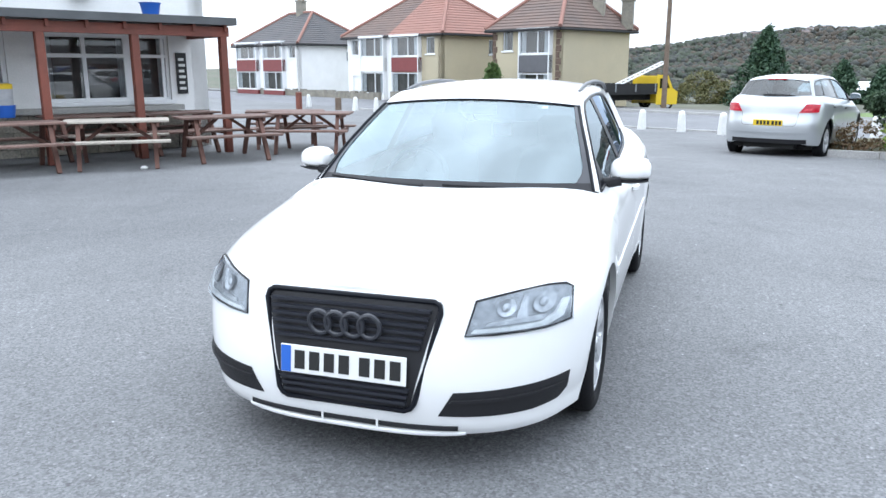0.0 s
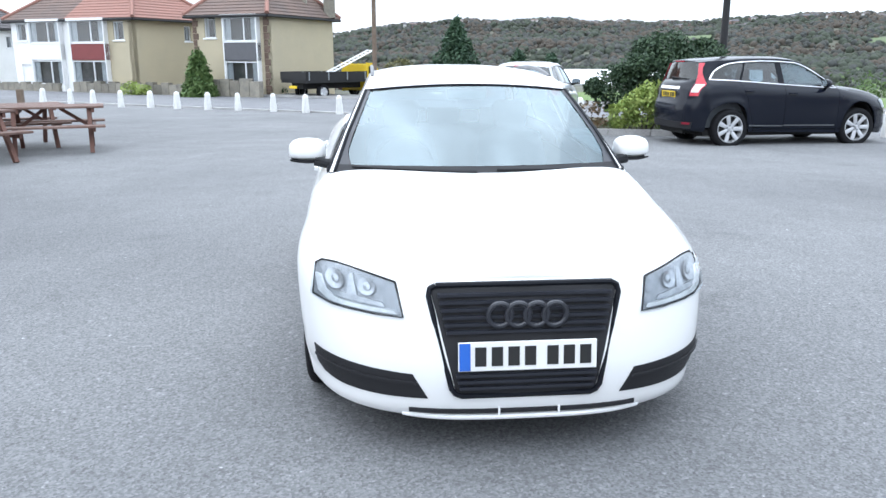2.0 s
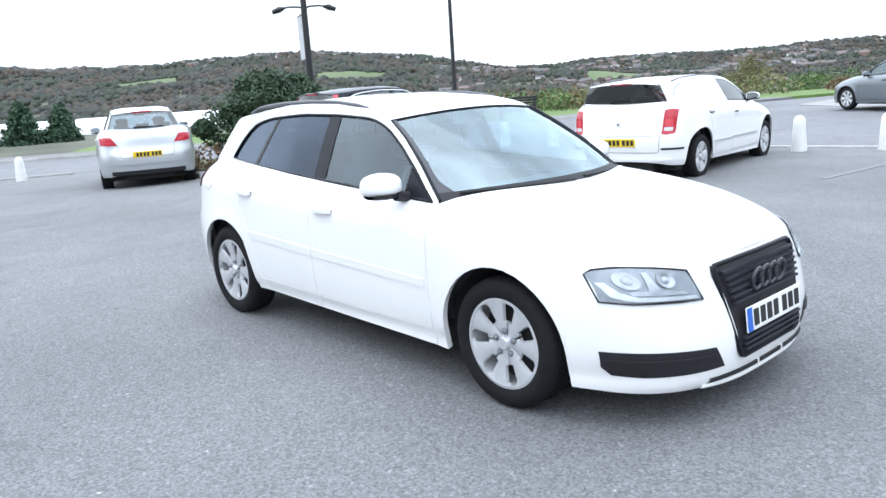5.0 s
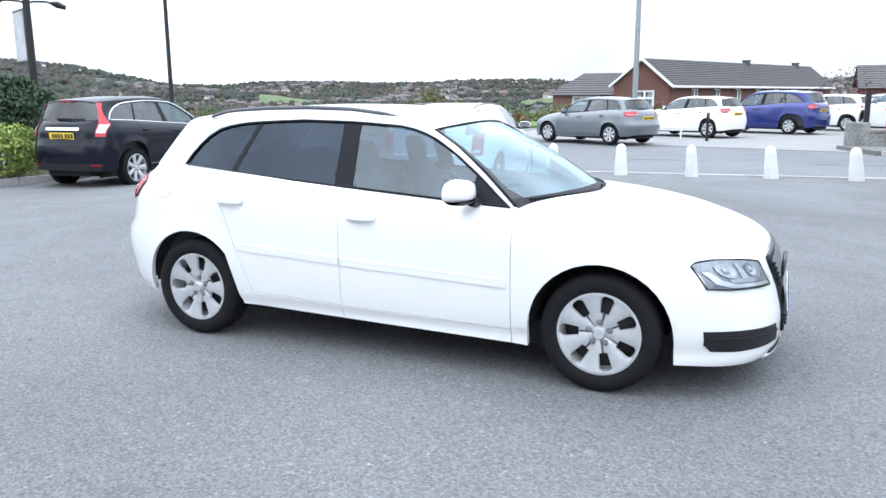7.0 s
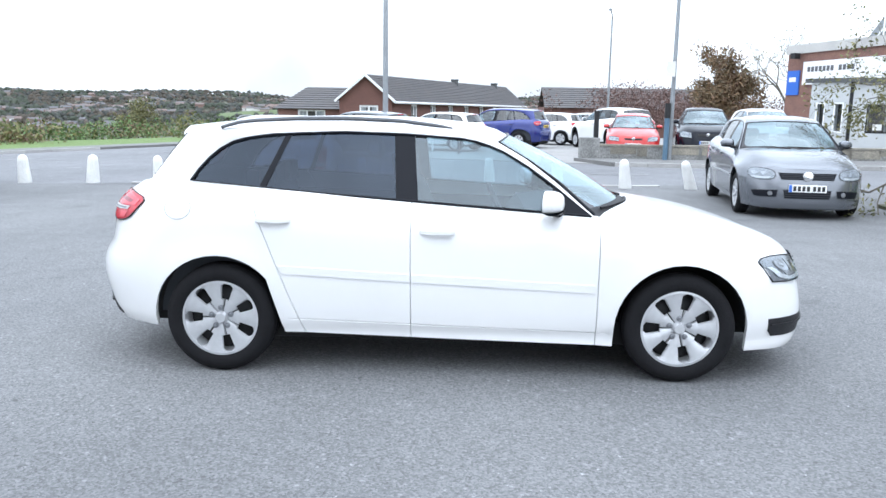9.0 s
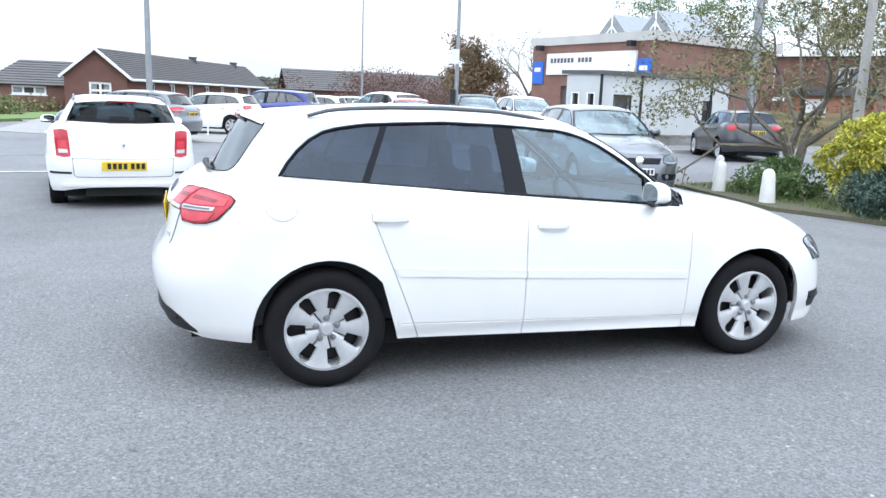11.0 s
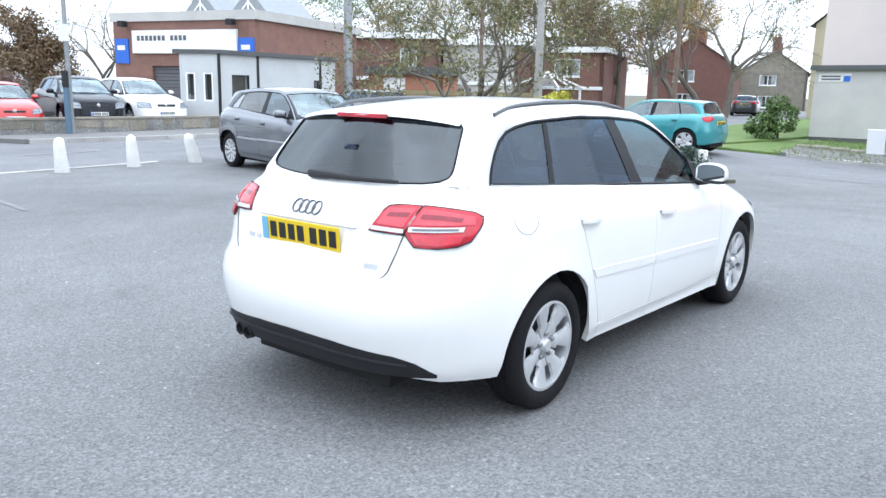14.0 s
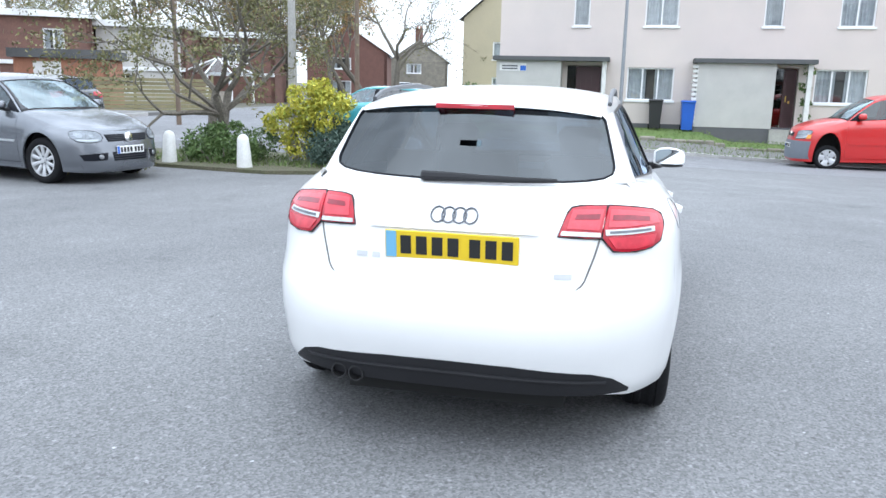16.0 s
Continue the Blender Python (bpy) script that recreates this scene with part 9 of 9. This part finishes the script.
# scrub along the edge of the valley beyond the northern road
SCRUB = [Shape(), Shape(), Shape()]
rng = random.Random(78)
for i in range(125):
    along_, off = rng.uniform(14, 64), rng.uniform(14.5, 30)
    cx, cy = north(along_, off)
    big = rng.uniform(0.5, 1.15) * (1.0 + 0.05 * (off - 14))
    cz = land(cx, cy) + 0.2 - 0.06 * (off - 14)
    q = SCRUB[rng.choice((0, 0, 1, 2))]
    for k in range(3):
        clump(q, (cx + rng.gauss(0, 0.6), cy + rng.gauss(0, 0.6), cz + big * 0.35 + rng.gauss(0, 0.15)), big * 0.9, 110, 0.11, rng, 0.75)
for q, m in zip(SCRUB, (L_SHRUB, L_OLIVE, L_BROWN)):
    tagged(part("scrub", q, m, None, "rough autumn scrub on the edge of the valley", 0), category="scrub", kind="stuff")


def grass_tufts(name, label, places, seed):
    rng = random.Random(seed)
    s = Shape()
    for x0, y0, x1, y1, count, lift in places:
        for _ in range(count):
            x, y = rng.uniform(x0, x1), rng.uniform(y0, y1)
            z = level(x, y) + lift
            h, a = rng.uniform(0.03, 0.09), rng.random() * 6.28
            dx, dy = 0.012 * math.cos(a), 0.012 * math.sin(a)
            s.face((x - dx, y - dy, z), (x + dx, y + dy, z), (x + rng.gauss(0, 0.03), y + rng.gauss(0, 0.03), z + h))
    return tagged(part(name, s, L_GRASS, None, label, 0), category="grass", kind="stuff")


grass_tufts("grass", "uneven grass tufts on the verge and beds", [(2.2, -9.0, 8.2, -7.2, 2600, 0.06), (-8, -22.5, 3.6, -17.2, 5000, 0.13), (4.6, 11.3, 8.6, 14.0, 2200, 0.10)], 91)
sb = thing("sandwich_board", "two white boards leaning on the verge", "board", at=pose(0.9, -17.4, 0.2))
for k in range(2):
    part("board", Shape().box((-0.42 + k * 0.43, -0.02, 0.0), (-0.02 + k * 0.43, 0.02, 0.62), pose(0, 0, 0, -14)), UPVC, sb, smooth_deg=0)


# ---- far hills: woods and town ----
def hill_r(az, elev):
    """How far off the land first rises to this angle above the eye."""
    r = 420.0
    while r < 1390 and land(r * math.cos(radians(az)), r * math.sin(radians(az))) < 1.5 + r * math.tan(radians(elev)):
        r += 10
    return r


FIELDS = [(51.5, 56.5, 0.62, 0.95), (66.0, 70.0, 1.0, 1.25), (33.0, 37.0, -0.5, -0.1), (14.0, 18.0, -0.7, -0.3)]
FIELD_AT = [(a0, a1, hill_r((a0 + a1) / 2, e0), hill_r((a0 + a1) / 2, e1)) for a0, a1, e0, e1 in FIELDS]


def far_woods():
    """Closely set rounded, uneven crowns in three mixtures of colour."""
    rng = random.Random(5)
    where = {0: [], 1: [], 2: []}
    for _ in range(60000):
        az, r = rng.uniform(-12, 108), (150 + 1290 * rng.random() ** 0.72)
        a = radians(az)
        x, y = r * math.cos(a), r * math.sin(a)
        if any(a0 < az < a1 and r0 < r < r1 + 20 for a0, a1, r0, r1 in FIELD_AT):
            continue
        if az < 46 and noise.noise((x / 120, y / 120, 1.0)) < -0.05 and rng.random() < 0.2:
            continue
        patch = noise.noise((x / 110, y / 110, 9))
        k = rng.choice((0, 0, 2)) if patch < -0.08 else rng.choice((1, 1, 2)) if patch > 0.12 else rng.choice((0, 1, 2))
        where[k].append((x, y, land(x, y), (1.7 + 4.6 * rng.random() ** 1.5) * (0.8 if az < 45 else 1.0) * (0.75 + 0.4 * min(1.0, r / 1100))))
    out = {}
    gen = np.random.default_rng(5)
    for k, rows in where.items():
        p = np.array(rows)
        n = len(p)
        h = p[:, 3]
        pts = []
        for up, out_ in ((0.0, 0.82), (0.5, 0.95), (0.88, 0.48)):
            for i in range(6):
                w = h * 0.78 * out_ * gen.uniform(0.7, 1.3, n)
                t = 6.2832 * (i + 0.5 * up) / 6 + p[:, 0]
                pts.append(np.stack((p[:, 0] + w * np.cos(t), p[:, 1] + w * np.sin(t), p[:, 2] + h * (up + gen.uniform(-0.06, 0.06, n))), axis=1))
        pts.append(np.stack((p[:, 0], p[:, 1], p[:, 2] + h * gen.uniform(0.96, 1.1, n)), axis=1))
        s = Shape()
        s.v = np.stack(pts, axis=1).reshape(-1, 3).tolist()
        cell = [(6 * j + i, 6 * j + (i + 1) % 6, 6 * j + 6 + (i + 1) % 6, 6 * j + 6 + i) for j in range(2) for i in range(6)]
        cap = [(12 + i, 12 + (i + 1) % 6, 18) for i in range(6)]
        s.f = [[19 * q + c for c in f] for q in range(n) for f in cell + cap]
        out[k] = s
    return out


FIELD = material("far_pasture", (0.085, 0.125, 0.055), 0.95, second=(0.11, 0.14, 0.065), scale=0.02)
fs = Shape()
for a0, a1, r0, r1 in FIELD_AT:
    fs.grid([[(r * math.cos(radians(a0 + (a1 - a0) * i / 8)), r * math.sin(radians(a0 + (a1 - a0) * i / 8)), land(r * math.cos(radians(a0 + (a1 - a0) * i / 8)), r * math.sin(radians(a0 + (a1 - a0) * i / 8))) + 1.2) for i in range(9)] for r in [r0 + (r1 + 25 - r0) * j / 5 for j in range(6)]], flip=True)
tagged(part("far_field", fs, FIELD, None, "green pastures on the far hillside", 60), category="field", kind="stuff")
# leaf colours greyed and drawn together: some distance haze is put into them
W_GREEN = leafy("hazed_green_wood", (0.078, 0.098, 0.072), (0.104, 0.122, 0.088), thin=0.5)
W_BROWN = leafy("hazed_brown_wood", (0.112, 0.100, 0.084), (0.145, 0.118, 0.092), thin=0.5)
W_DARK = leafy("hazed_dark_wood", (0.086, 0.094, 0.088), (0.112, 0.116, 0.106), thin=0.5)
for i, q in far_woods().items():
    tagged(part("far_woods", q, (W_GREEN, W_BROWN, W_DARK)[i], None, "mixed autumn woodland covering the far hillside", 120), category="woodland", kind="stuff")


def far_town():
    rng = random.Random(6)
    walls, roofs, pale = Shape(), Shape(), Shape()
    for _ in range(2300):
        az = rng.uniform(-10, 48) if rng.random() < 0.93 else rng.uniform(40, 105)
        r = rng.uniform(420, 1380) if az < 48 else rng.uniform(1340, 1405)
        a = radians(az)
        x, y = r * math.cos(a), r * math.sin(a)
        # streets lie in patches, with woods between
        if az < 48 and noise.noise((x / 130, y / 130, 5)) + 0.35 * noise.noise((x / 40, y / 40, 2)) < 0.02:
            continue
        z = land(x, y) - 0.5
        L, D, h = rng.uniform(5, 14), 6, rng.uniform(3.2, 4.6)
        m = Matrix.Translation((x, y, z)) @ Matrix.Rotation(a + 1.57 + rng.choice((0, 0, 0.5, -0.4, 1.57)), 4, "Z")
        (pale if rng.random() < (0.12 if az < 48 else 0.5) else walls).box((-L / 2, -D / 2, 0), (L / 2, D / 2, h), m)
        e = [m @ Vector(p) for p in ((-L / 2, -D / 2 - 0.4, h), (L / 2, -D / 2 - 0.4, h), (L / 2, 0, h + 2.2), (-L / 2, 0, h + 2.2), (L / 2, D / 2 + 0.4, h), (-L / 2, D / 2 + 0.4, h))]
        roofs.face(e[0], e[1], e[2], e[3])
        roofs.face(e[4], e[5], e[3], e[2])
        roofs.face(e[1], e[4], e[2])
        roofs.face(e[5], e[0], e[3])
    return walls, roofs, pale


T_WALL = leafy("far_house_wall", (0.19, 0.12, 0.10), (0.28, 0.24, 0.21), (0.21, 0.15, 0.13))
T_ROOF = leafy("far_house_roof", (0.095, 0.095, 0.105), (0.17, 0.12, 0.105), (0.12, 0.115, 0.12))
T_PALE = leafy("far_pale_wall", (0.55, 0.54, 0.52), (0.66, 0.66, 0.66))
tw_, tr_, tp_ = far_town()
tagged(part("far_town", tw_, T_WALL, None, "brick houses of the town across the valley", 0), category="town", kind="stuff")
tagged(part("far_town_roofs", tr_, T_ROOF, None, "slate and tile roofs across the valley", 0), category="town", kind="stuff")
tagged(part("far_town_white", tp_, T_PALE, None, "white rendered houses across the valley", 0), category="town", kind="stuff")
wh = thing("warehouse", "pale grey metal warehouse down in the valley", "warehouse", at=pose(58, 180, -13.2, 0, 0, -18))
part("walls", Shape().box((-35, -12, 0), (35, 12, 9)), RENDER_GREY, wh, smooth_deg=0)
part("roof", Shape().slab((-36, -13, 9), (36, -13, 9), (36, 0, 12), (-36, 0, 12), 0.3).slab((36, 13, 9), (-36, 13, 9), (-36, 0, 12), (36, 0, 12), 0.3), UPVC, wh, smooth_deg=0)
